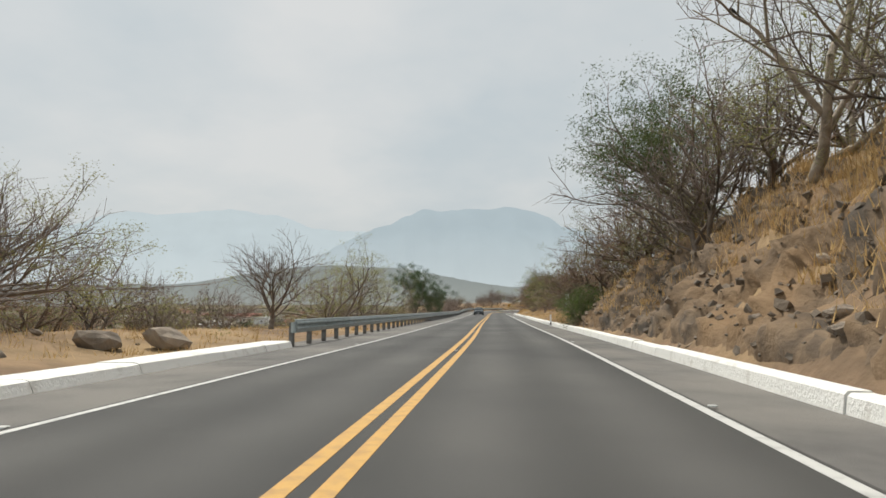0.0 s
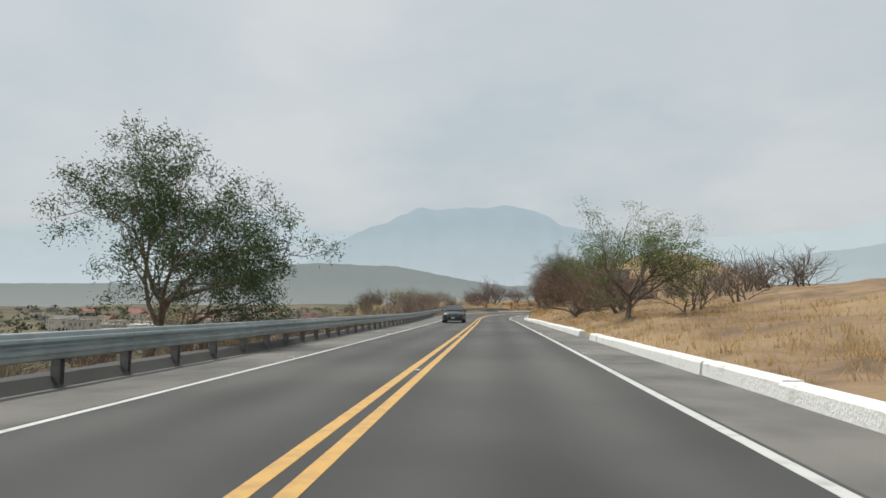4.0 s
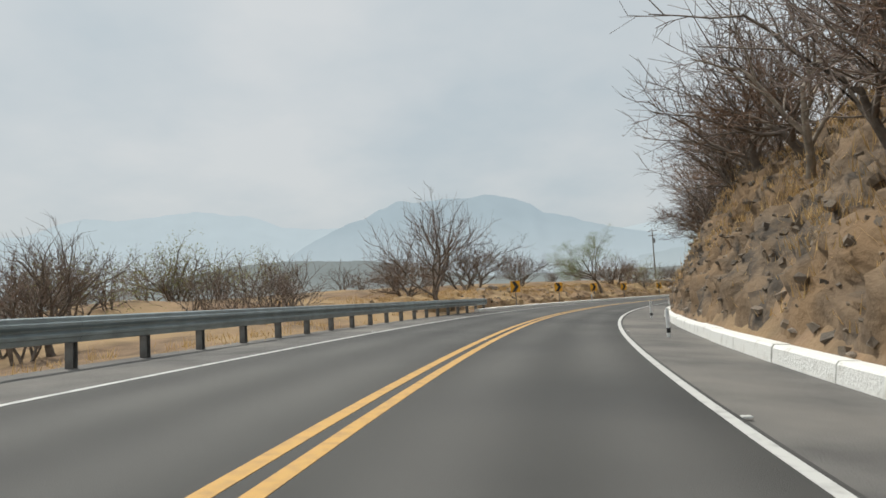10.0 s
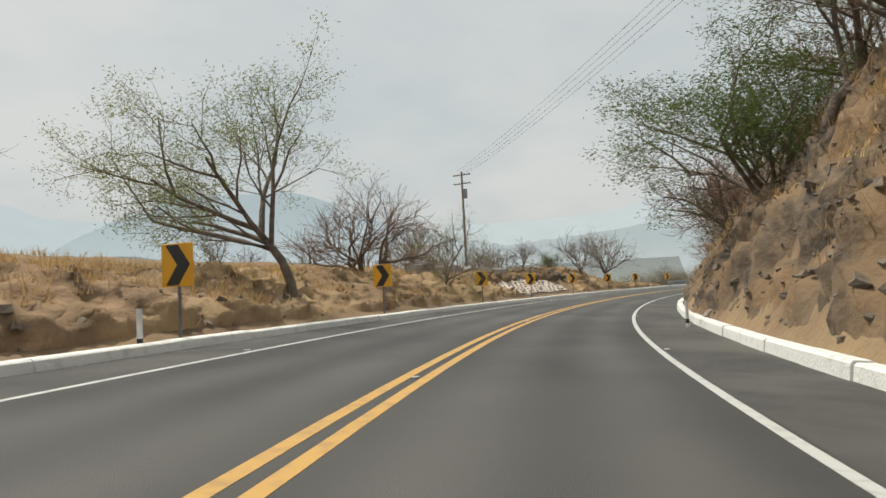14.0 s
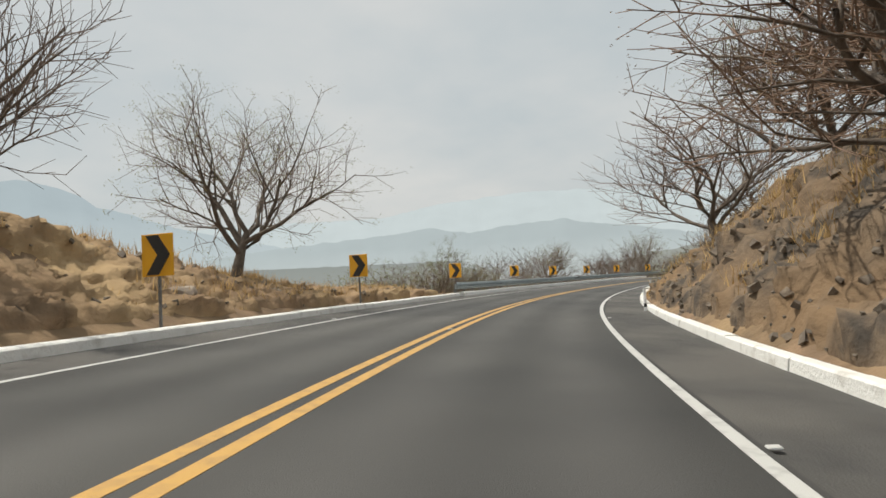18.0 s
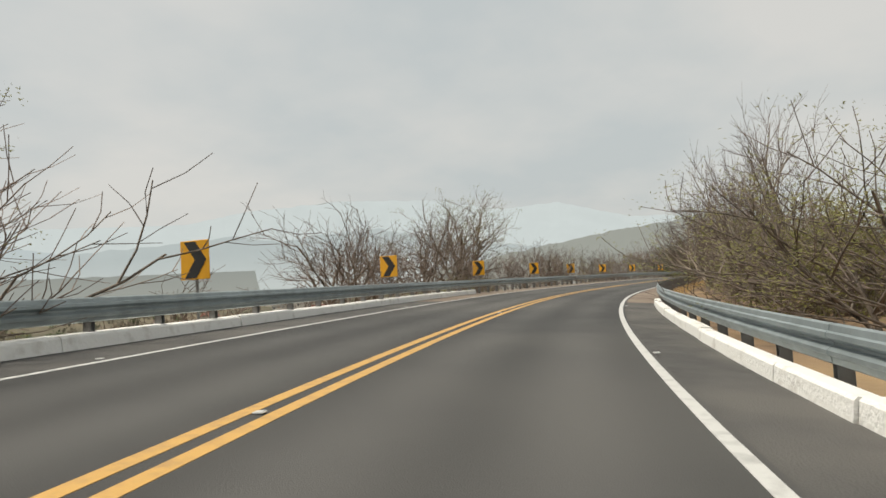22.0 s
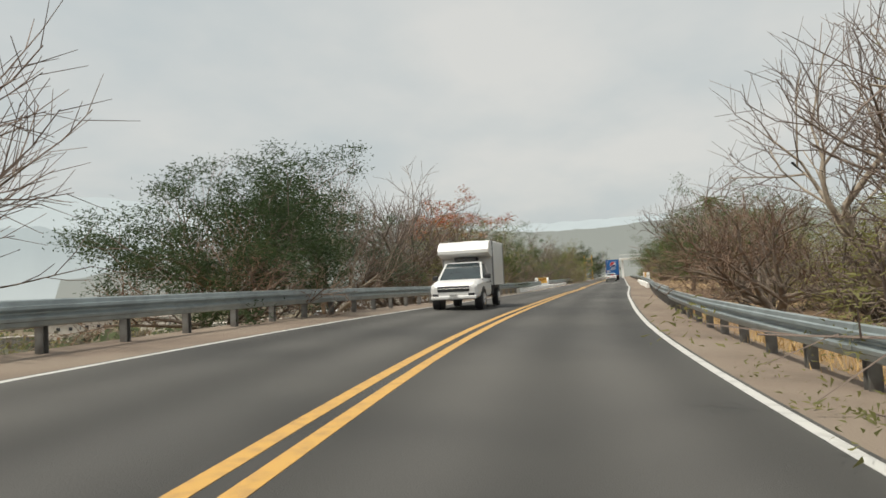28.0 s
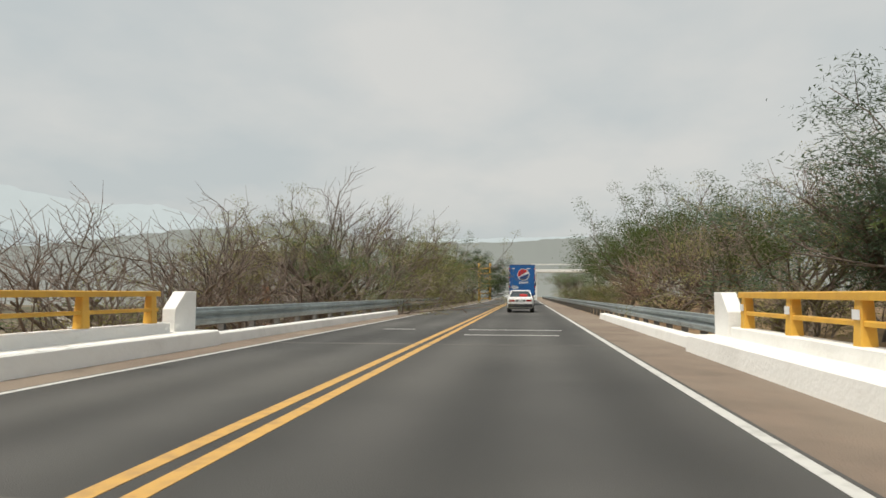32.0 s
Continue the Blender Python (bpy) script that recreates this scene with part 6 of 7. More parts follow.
plant("olive", 35.09, 3.5, -1, 9.8, P, None, 1)
plant("green", 35.5, 4, -1, 9.5, P, None, 1)
plant("olive", 36.07, 3.5, -1, 10.1, P, None, 1)
plant("green", 36.88, 3.5, -1, 10.1, P, None, 1.1)
plant("green", 38.02, 3.5, -1, 10.5, P, None, 1.1)
plant("dark", 39.33, 4, -1, 11, P, None, 1.1)
plant("green", 34.69, 4.2, 1, 9.5, P, None, 1)
plant("green", 34.12, 5.5, 1, 8.4, P, None, 1)
plant("olive", 33.63, 6.5, 1, 8.1, P, None, 1.1)
plant("bare", 33.79, 5, 1, 6.8, P, None, 1)
plant("bare", 33.3, 7.5, 1, 7.6, P, None, 1)
plant("brown", 33.95, 3.2, 1, 4.6, P, None, 1.1)
plant("green", 35.42, 6.5, 1, 10.1, P, None, 1)
plant("green", 36.48, 8, 1, 10.1, P, None, 1.1)
plant("dark", 32.98, 12, 1, 8.8, P, None, 1.2)
plant("green", 40.95, 8, 1, 9.5, P, None, 1.1)
plant("green", 44.21, 9, 1, 10.8, P, None, 1.2)
plant("olive", 0.51, 5.9, 1, 6.5, P, None, 0.79)
plant("brown", 2.21, 4.2, 1, 5.5, P, None, 1.1)
plant("bare2", 2.6, 4.4, 1, 5.4, P, None, 1.1)
plant("olive", 1.78, 3.5, 1, 5.2, P, None, 0.86)
plant("brown", 10.4, 3.8, 1, 5, P, None, 1.1)
plant("brown", 10.9, 5.2, 1, 5.2, P, None, 1.1)
plant("bare", 12.1, 3.4, 1, 6.5, P, None, 1.2)
plant("brown", 12.4, 4.6, 1, 5, P, None, 1.2)
plant("bare", 12.6, 5.6, 1, 6.5, P, None, 1.1)
plant("brown", 13, 3.2, 1, 4.6, P, None, 1.1)
plant("bare2", 13.5, 4.6, 1, 6, P, None, 1.1)
plant("brown", 13.9, 4.4, 1, 5, P, None, 1.1)
plant("bare", 14.4, 3.4, 1, 6.5, P, None, 1.1)
plant("brown", 14.7, 4.4, 1, 5.4, P, None, 1.2)
plant("bare2", 15, 4.6, 1, 6.2, P, None, 1.2)
plant("bare", 16.1, 4.6, 1, 6, P, None, 1.2)
plant("brown", 16.6, 4.2, 1, 5.2, P, None, 1.2)
plant("bare", 17.3, 4.4, 1, 6.5, P, None, 1.2)
plant("brown", 18.1, 4.6, 1, 5.5, P, None, 1.3)
plant("brown", 18.6, 3.4, 1, 5.2, P, None, 1.3)
plant("round", 19.1, 4.6, 1, 5.6, P, None, 1.1)
plant("brown", 18.9, 5.6, 1, 5.6, P, None, 1.2)
plant("sapling", 20.9, 6, 1, 4, P, None, 1.2)
plant("bare2", 21.2, 5.5, 1, 4.4, P, None, 1.2)
plant("sapling", 22.1, 2.6, -1, 5.2, P, None, 1.2)
plant("sapling", 22.5, 2.4, -1, 5.4, P, None, 1.3)
plant("bare2", 23.9, 3.2, -1, 5.6, P, None, 1.1)
plant("sapling", 24.5, 2.6, -1, 5.2, P, None, 1.2)
plant("sapling", 25.9, 2.4, -1, 5.5, P, None, 1.2)
plant("sapling", 26.9, 2.3, -1, 5.4, P, None, 1.2)
plant("sapling", 27.79, 2.6, -1, 5.4, P, None, 1.3)
plant("sapling", 28.08, 2.4, -1, 5.6, P, None, 1.2)
plant("sapling", 28.38, 3, -1, 5.4, P, None, 1.2)
plant("bare", 25.2, 2.4, 1, 8, P, None, 1)
plant("brown", 25.8, 3.7, 1, 4.6, P, None, 1.2)
plant("pale", 23.4, 4.3, 1, 7.8, P, None, 0.72)
plant("bare", 25.9, 4.9, 1, 7.2, P, None, 1.1)
plant("brown", 26.5, 4.5, 1, 4.4, P, None, 1.2)
plant("green", 28.08, 3.4, 1, 7, P, None, 1)
plant("olive", 28.48, 4.9, 1, 6.4, P, None, 1.1)
plant("bare", 30.04, 3.9, 1, 7, P, None, 1.1)
plant("green", 31.02, 4.9, 1, 7, P, None, 1.1)
plant("dark", 32, 7.9, 1, 7.5, P, None, 1.1)
plant("green", 32.65, 6.9, 1, 6.5, P, None, 1.1)
plant("green", 33.55, 7, 1, 7, P, None, 1.1)
plant("flame", 30.95, 4.5, -1, 8.64, P, None, 1)
plant("bare2", 33.79, 7, -1, 8.6, P, None, 1.2)
plant("olive", 34.2, 8, -1, 8.6, P, None, 1.2)
plant("bare2", 33.38, 9, -1, 8, P, None, 1.2)
plant("bare", 34.77, 6, -1, 9, P, None, 1.1)
plant("olive", 0.85, 7.5, -1, 6.5, P, None, 1.2)
plant("bare", 1.19, 9.5, -1, 6.2, P, None, 1.2)
plant("bare", 0.68, 10, -1, 6.5, P, None, 1.2)
plant("olive", 0.77, 4.3, 1, 6.4, P, None, 0.79)
plant("olive", 1.34, 4.5, 1, 6.8, P, None, 0.79)
plant("olive", 2.7, 5.3, 1, 5.2, P, None, 0.86)
plant("brown", 2.8, 3.6, 1, 5, P, None, 1.1)
plant("gshrub", 2.7, 1.5, 1, 2, P, None, 1)
plant("gshrub", 2.85, 1.7, 1, 1.9, P, None, 1)
plant("olive", 3.1, 3.6, 1, 5.8, P, None, 1.2)
plant("brown", 3.3, 2.6, 1, 4.6, P, None, 1.2)
plant("bare2", 9.13, 8.5, 1, 4.6, P, None, 1)
plant("bare2", 9.39, 9, 1, 4.2, P, None, 1)
plant("pale", 24.3, 4.2, 1, 9.5, P, None, 0.65)

plant("bare", 31.1, 2.8, 1, 8.8, P, 20, 0.8)
plant("green", 31.05, 5.5, -1, 8.4, P, 110, 0.9)
plant("bare", 30.5, 4.6, -1, 9.2, P, 200, 0.9)


WOOD_PARTS = []


def thicket(k0, k1, side, o0, o1, n, kinds, h0, h1):
    """Scattered growth; what stands well back from the road is joined later."""
    for _ in range(n):
        kind, k, o, h, w = P.choice(kinds), P.uniform(k0, k1), P.uniform(o0, o1), P.uniform(h0, h1), P.uniform(0.9, 1.3)
        if o < 6.5:
            plant(kind, k, o, side, h, P, None, w)
            continue
        kind = FAR_KINDS[kind]
        f = h / HEIGHT[kind]
        m = Matrix.Translation(verge(st(k), o, side)) @ Matrix.Rotation(P.uniform(0, 6.28), 4, "Z") @ Matrix.Diagonal((f * w, f * w, f, 1))
        WOOD_PARTS.append((kind, np.array(m)))


def joined_wood():
    """All the growth that stands back from the road, as one mesh."""
    base, slots = {}, []
    for kind in {q[0] for q in WOOD_PARTS}:
        base[kind] = []
        for c in KINDS[kind].children:
            me = c.data
            co = np.empty(len(me.vertices) * 3, np.float32); me.vertices.foreach_get("co", co)
            ix = np.empty(len(me.loops), np.int32); me.loops.foreach_get("vertex_index", ix)
            if me.materials[0] not in slots:
                slots.append(me.materials[0])
            base[kind].append((co.reshape(-1, 3), ix, len(me.polygons), slots.index(me.materials[0])))
    V, I, T, M = [], [], [], []
    nv = 0
    for kind, m in WOOD_PARTS:
        for co, ix, polys, slot in base[kind]:
            V.append(co @ m[:3, :3].T + m[:3, 3]); I.append(ix + nv)
            T.append(np.full(polys, len(ix) // polys, np.int32)); M.append(np.full(polys, slot, np.int32))
            nv += len(co)
    V, I, T, M = np.concatenate(V), np.concatenate(I), np.concatenate(T), np.concatenate(M)
    me = bpy.data.meshes.new("scrub")
    me.vertices.add(nv); me.vertices.foreach_set("co", V.astype(np.float32).ravel())
    me.loops.add(len(I)); me.loops.foreach_set("vertex_index", I.astype(np.int32))
    me.polygons.add(len(T)); me.polygons.foreach_set("loop_start", np.r_[0, np.cumsum(T)[:-1]].astype(np.int32))
    for m in slots:
        me.materials.append(m)
    me.polygons.foreach_set("material_index", M)
    me.update(calc_edges=True)
    tagged(new("scrub", me), "tangled grey-brown scrub and small trees back from the road", "vegetation", kind="stuff")


thicket(-3, 3, 1, 6, 14, 14, ("sapling", "brown", "leafy"), 4, 6.5)
thicket(0, 5.5, -1, 11, 30, 60, ("oshrub", "sapling", "shrub"), 2.8, 4.2)
thicket(5.5, 12.5, -1, 3.5, 9, 22, ("shrub", "sapling", "shrub"), 2.2, 3.8)
thicket(4.5, 12.5, -1, 8, 34, 110, ("shrub", "sapling", "oshrub", "shrub"), 2.6, 4.6)
thicket(5.5, 9.5, 1, 6, 22, 16, ("brown", "sapling"), 3, 4.2)
thicket(9.5, 16, 1, 5, 14, 30, ("sapling", "sapling", "brown"), 3.4, 5.2)
thicket(11, 20, -1, 10, 26, 30, ("shrub", "sapling", "sapling"), 2.4, 4.0)
thicket(16.5, 20.4, 1, 4.5, 12, 20, ("sapling", "brown", "shrub"), 2.5, 4.5)
thicket(20, 32, -1, 3, 14, 70, ("shrub", "oshrub", "shrub", "sapling"), 1.8, 4.2)
thicket(21, 32, 1, 3.0, 10, 80, ("oshrub", "shrub", "leafy", "sapling", "shrub"), 2.0, 4.6)
thicket(32.9, 40.1, -1, 4, 16, 44, ("oshrub", "leafy", "gshrub", "shrub"), 2.0, 4.8)
thicket(32.9, 41.8, 1, 5, 18, 40, ("oshrub", "leafy", "gshrub", "leafy"), 2.0, 4.8)
joined_wood()
for kind in ("farshrub", "farleafy"):
    ob = KINDS.pop(kind)
    for c in list(ob.children):
        bpy.data.objects.remove(c)
    bpy.data.objects.remove(ob)
for kind in KINDS:
    if kind not in USED:
        plant(kind, 40, 12, 1, HEIGHT[kind], P)

palm(verge(st(32.45), 7.5, 1), 8.8)
palm(verge(st(36.5), 14.0, -1), 6.5)


# ---- rock cuttings ----
def cell(q):
    """Blocky noise: one value per cell, with a crack between cells."""
    dist, pts = noise.voronoi(q)
    return noise.noise(pts[0] * 7.3) - 0.6 * max(0.0, 0.16 - (dist[1] - dist[0]))


FACES = []


def face_point(s, o, face):
    """A place on a cutting: the bare slope pushed out into blocks, ledges and rubble."""
    k0, k1, o0, o1, side, seed, amp, blocky = face
    p = verge(s, o, side)
    a = float(np.interp(s, CS, CH))
    out = Vector((-side * math.cos(a), -side * math.sin(a), 0.55)).normalized()
    u = ((o - o0) / (o1 - o0)) ** (1 / 1.15)
    q = Vector((p.x, p.y, p.z * 1.3 + seed))
    lift = 0.55 * noise.noise(q * 0.7) + blocky * (0.20 * cell(q * 0.9) + 0.24 * cell(q * 2.1) + 0.20 * cell(q * 4.1)) + 0.22 * noise.noise(q * 2.1) + 0.17 * noise.noise(q * 4.7) - 0.16 * abs(noise.noise(q * 6.3 + Vector((5, 0, 0)))) + 0.13 * noise.noise(q * 9.5) + 0.14
    fade = min(1.0, (s - st(k0)) / 3.0, (st(k1) - s) / 3.0) * min(1.0, u * 16) * min(1.0, (1 - u) * 3.0)
    return p + out * (amp * lift * fade) + Vector((0, 0, 0.20 * fade - 0.12 * (1 - fade)))


def rock_face(k0, k1, o0, o1, side, label, seed, m, amp, blocky, rows=46, ds=0.2):
    face = (k0, k1, o0, o1, side, seed, amp, blocky)
    FACES.append(face)
    n = int((st(k1) - st(k0)) / ds)
    verts, faces = [], []
    for i in range(n + 1):
        s = st(k0) + i * ds
        for j in range(rows + 1):
            verts.append(face_point(s, o0 + (o1 - o0) * (j / rows) ** 1.15, face))
    w = rows + 1
    for i in range(n):
        for j in range(rows):
            b = i * w + j
            faces.append((b, b + w, b + w + 1, b + 1))
    ob = mesh_ob("rock_face", verts, faces, m, smooth=True)
    return tagged(ob, label, "rock face", kind="structure")


rock_face(-2.0, 2.85, 0.3, 6.0, 1, "broken grey and brown rock cutting beside the road", 0.0, ROCK, 0.8, 1.0)
rock_face(10.2, 15.9, 0.3, 7.5, 1, "steep brown rock cutting with roots and dry grass", 9.0, ROCK, 0.85, 1.0)
rock_face(16.0, 20.4, 0.3, 8.0, 1, "crumbling grey rock cutting above loose rubble", 4.0, ROCK, 0.8, 0.7)
rock_face(11.9, 17.1, 0.7, 5.5, -1, "low eroded bank of dry brown earth and rubble", 14.0, CUTEARTH, 0.85, 0.12, 38)
rock_face(18.15, 20.3, 0.6, 6.0, -1, "eroded bank of dry brown earth with crumbling ledges", 18.0, CUTEARTH, 0.95, 0.25, 42)
rock_face(16.6, 18.4, 2.7, 7.0, -1, "dark crumbling ledge of rock above the stone apron", 21.0, ROCK, 1.1, 1.0, 26)


# ---- loose stones ----
def stone_mesh(seed, flat):
    bm = bmesh.new()
    bmesh.ops.create_icosphere(bm, subdivisions=2, radius=0.5)
    for v in bm.verts:
        d = 1 + 0.55 * noise.noise(v.co * 1.7 + Vector((seed, 0, 0))) + 0.2 * noise.noise(v.co * 4 + Vector((0, seed, 0)))
        v.co = Vector((v.co.x * d * 1.2, v.co.y * d, v.co.z * d * flat))
    me = bpy.data.meshes.new("stone")
    bm.to_mesh(me); bm.free()
    me.materials.append(STONE)
    return me


STONES = [stone_mesh(3.1 * k, 0.6 + 0.1 * (k % 3)) for k in range(6)]
R = random.Random(31)


def stone(p, size, big=False):
    ob = new("boulder" if big else "stone", STONES[R.randrange(6)])
    ob.matrix_basis = Matrix.Translation(p) @ Euler((R.uniform(-0.4, 0.4), R.uniform(-0.4, 0.4), R.uniform(0, 6.28))).to_matrix().to_4x4()
    ob.scale = (size, size * R.uniform(0.8, 1.1), size * R.uniform(0.7, 1.0))
    return tagged(ob, "large weathered grey boulder on the dry verge" if big else "loose brown stone lying on the verge", "rock", "" if big else "loose stones")


p = verge(st(1.03), 1.4, -1); stone(p + Vector((0, 0, 0.3)), 1.05, True)
p = verge(st(0.95), 2.4, -1); stone(p + Vector((0, 0, 0.2)), 0.9, True)
p = verge(st(18.9), 1.6, -1); stone(p + Vector((0, 0, 0.15)), 0.8, True)
for k, o, z in ((13.2, 3.6, 0.9), (13.3, 4.4, 1.1), (13.45, 3.9, 0.8), (13.6, 4.8, 1.0), (13.75, 4.1, 0.7), (19.2, 1.6, 0.5), (18.55, 1.5, 0.6), (18.4, 3.0, 0.7)):
    p = verge(st(k), o, -1); stone(p + Vector((0, 0, 0.15)), z, True)
p = verge(st(18.2), 2.6, -1); stone(p + Vector((0, 0, 0.15)), 0.8, True)
for k0, k1, o0, o1, side, n, s0, s1 in ((-0.5, 2.8, 0.3, 2.6, 1, 50, 0.12, 0.55), (10.4, 15.8, 0.2, 2.2, 1, 60, 0.10, 0.45), (16.0, 19.6, 0.3, 3.4, 1, 46, 0.12, 0.6), (11.9, 19.5, 1.0, 6.0, -1, 50, 0.12, 0.55), (6.5, 9.0, 1.0, 9.0, 1, 26, 0.1, 0.4), (-1, 1.6, 0.8, 6, -1, 24, 0.1, 0.4)):
    for _ in range(n):
        z = s0 + (s1 - s0) * R.random() ** 2.2
        p = verge(st(R.uniform(k0, k1)), R.uniform(o0, o1), side)
        stone(p + Vector((0, 0, z * 0.15)), z)


# ---- dry grass ----
def tufts(name, label, spots, m, h0, h1, blades, seed, spread=0.16):
    r = random.Random(seed)
    verts, faces = [], []
    for p in spots:
        hh = r.uniform(h0, h1)
        for _ in range(blades):
            a, t = r.uniform(0, 6.283), r.uniform(0.1, 0.75)
            o = p + Vector((r.gauss(0, spread), r.gauss(0, spread), -0.05))
            tip = o + Vector((math.cos(a) * t * hh, math.sin(a) * t * hh, hh * r.uniform(0.5, 1.0)))
            w = Vector((-math.sin(a), math.cos(a), 0)) * r.uniform(0.008, 0.02)
            b = len(verts)
            verts += [o - w, o + w, tip]
            faces.append((b, b + 1, b + 2))
    return tagged(mesh_ob(name, verts, faces, m), label, "grass", kind="stuff")


R = random.Random(41)
spots = []
for k0, k1, o0, o1, side, n in ((-2, 2.2, 2.5, 10, 1, 1100), (2, 9.8, 0.3, 12, 1, 5600), (9.5, 11.4, 0.5, 6, 1, 1500), (11.4, 16, 1.6, 9, 1, 1700), (16, 20, 2.0, 9, 1, 900), (20, 22.2, 0.1, 7, 1, 1700), (24, 31.3, -0.15, 0.9, 1, 1500), (-2, 3.2, 0.5, 9, -1, 1300), (11.6, 19.6, 0.8, 8, -1, 2300), (3, 11.5, 0.1, 3.0, -1, 700), (19.6, 24, 0.3, 4, -1, 600)):
    for _ in range(n):
        s, o = st(R.uniform(k0, k1)), R.uniform(o0, o1)
        q = at(s, side * (5 + o))
        if noise.noise((q.x * 0.25, q.y * 0.25, 11)) > -0.25 or R.random() < 0.25:
            spots.append(verge(s, o, side))
tufts("dry_grass", "straw-coloured dry grass tufts on the verges", spots, STRAW, 0.12, 0.42, 9, 3)
spots = [verge(st(R.uniform(a, b)), R.uniform(c, d), 1) for a, b, c, d, n in ((0.6, 1.6, 2.6, 5.0, 150), (9.0, 11.0, 1.2, 5.0, 240), (11.6, 15.6, 2.5, 7.0, 330), (18.8, 19.8, 2.5, 6.0, 110)) for _ in range(n)]
tufts("dry_grass", "tall golden dry grass hanging over the cutting", spots, STRAW, 0.45, 0.95, 22, 5, 0.24)


spots = []
for f in FACES:
    lo, hi, per = (0.08, 1.0, 42) if f[4] > 0 else (0.05, 1.0, 24)
    for _ in range(int((st(f[1]) - st(f[0])) * per)):
        s = R.uniform(st(f[0]) + 1, st(f[1]) - 1)
        o = f[2] + (f[3] - f[2]) * (lo + (hi - lo) * R.random() ** 0.8)
        if noise.noise((s * 0.22, o * 0.5, f[5])) + 0.5 * (o - f[2]) / (f[3] - f[2]) > 0.1:
            spots.append(face_point(s, o, f))
tufts("dry_grass", "golden dry grass and litter clinging to the cuttings", spots, STRAW, 0.14, 0.55, 13, 6, 0.2)
chips, chip_faces = [], []
CUBE = ((0, 3, 2, 1), (4, 5, 6, 7), (0, 1, 5, 4), (1, 2, 6, 5), (2, 3, 7, 6), (3, 0, 4, 7))
for f in FACES:
    for _ in range(int((st(f[1]) - st(f[0])) * (48 if f[4] > 0 else 9))):
        z = 0.03 + 0.13 * R.random() ** 3.5
        c = face_point(R.uniform(st(f[0]) + 0.6, st(f[1]) - 0.6), f[2] + (f[3] - f[2]) * R.uniform(0.0, 0.75), f)
        rot = Euler((R.uniform(-0.8, 0.8), R.uniform(-0.8, 0.8), R.uniform(0, 6.28))).to_matrix()
        b = len(chips)
        for x, y, w in ((-1, -1, -1), (1, -1, -1), (1, 1, -1), (-1, 1, -1), (-1, -1, 1), (1, -1, 1), (1, 1, 1), (-1, 1, 1)):
            chips.append(c + rot @ (Vector((x * R.uniform(0.5, 1.1), y * R.uniform(0.4, 1.0), w * R.uniform(0.3, 0.8))) * z))
        chip_faces += [tuple(b + q for q in g) for g in CUBE]
tagged(mesh_ob("rubble", chips, chip_faces, RUBBLE), "broken stone rubble scattered over the cuttings", "rubble", kind="stuff")


# ---- whitewashed stone apron and grey wall on the bank ----
def apron(k0, k1):
    e = tagged(empty("stone_apron"), "whitewashed sloping stone apron with jutting stones on the bank", "stone apron", kind="structure")
    n, rows = 26, 10
    verts, faces = [], []
    def place(u, v):
        s = st(k0) + (st(k1) - st(k0)) * u
        top = min(1.0, u * 5 + 0.3, (1 - u) * 3 + 0.35)
        a = verge(s, 0.9, -1) + Vector((0, 0, 0.12))
        b = verge(s, 0.9 + 2.0 * top, -1) + Vector((0, 0, 0.22))
        return a.lerp(b, v)
    for i in range(n + 1):
        for j in range(rows + 1):
            p = place(i / n, j / rows)
            verts.append(p + Vector((0, 0, 0.05 * noise.noise(p * 1.7))))
    for i in range(n):
        for j in range(rows):
            a = i * (rows + 1) + j
            faces.append((a, a + 1, a + rows + 2, a + rows + 1))
    mesh_ob("slope_face", verts, faces, LIME, e)
    sweep("toe_wall", st(k0), st(k1), lambda s: [(shoulder_out(s, -1) - 0.95, -0.2), (shoulder_out(s, -1) - 0.95, 0.36), (shoulder_out(s, -1) - 0.7, 0.34), (shoulder_out(s, -1) - 0.7, -0.2)], CONC, e, step=1.0)
    r = random.Random(8)
    for i in range(17):
        for j in range(6):
            u, v = (i + 0.5 + (j % 2) * 0.5 + r.uniform(-0.15, 0.15)) / 18, (j + 0.6 + r.uniform(-0.1, 0.1)) / 6.6
            ob = new("jutting_stone", STONES[r.randrange(6)])
            ob.parent = e
            z = r.uniform(0.13, 0.24)
            ob.matrix_basis = Matrix.Translation(place(u, v) + Vector((0, 0, 0.03))) @ Matrix.Rotation(r.uniform(0, 6.28), 4, "Z")
            ob.scale = (z, z, z)


apron(K_AP0, K_AP1)
sw = sweep("wall_bank", st(16.3), st(17.45), lambda s: [(shoulder_out(s, -1) - 3.9, 0.5), (shoulder_out(s, -1) - 4.2, 2.75 + 0.25 * noise.noise((s * 0.4, 0, 0))), (shoulder_out(s, -1) - 4.8, 2.85), (shoulder_out(s, -1) - 4.9, 0.5)][::-1], BLOCKW, step=0.7)
tagged(sw, "dark grey rough stone wall on top of the bank", "wall", kind="structure")


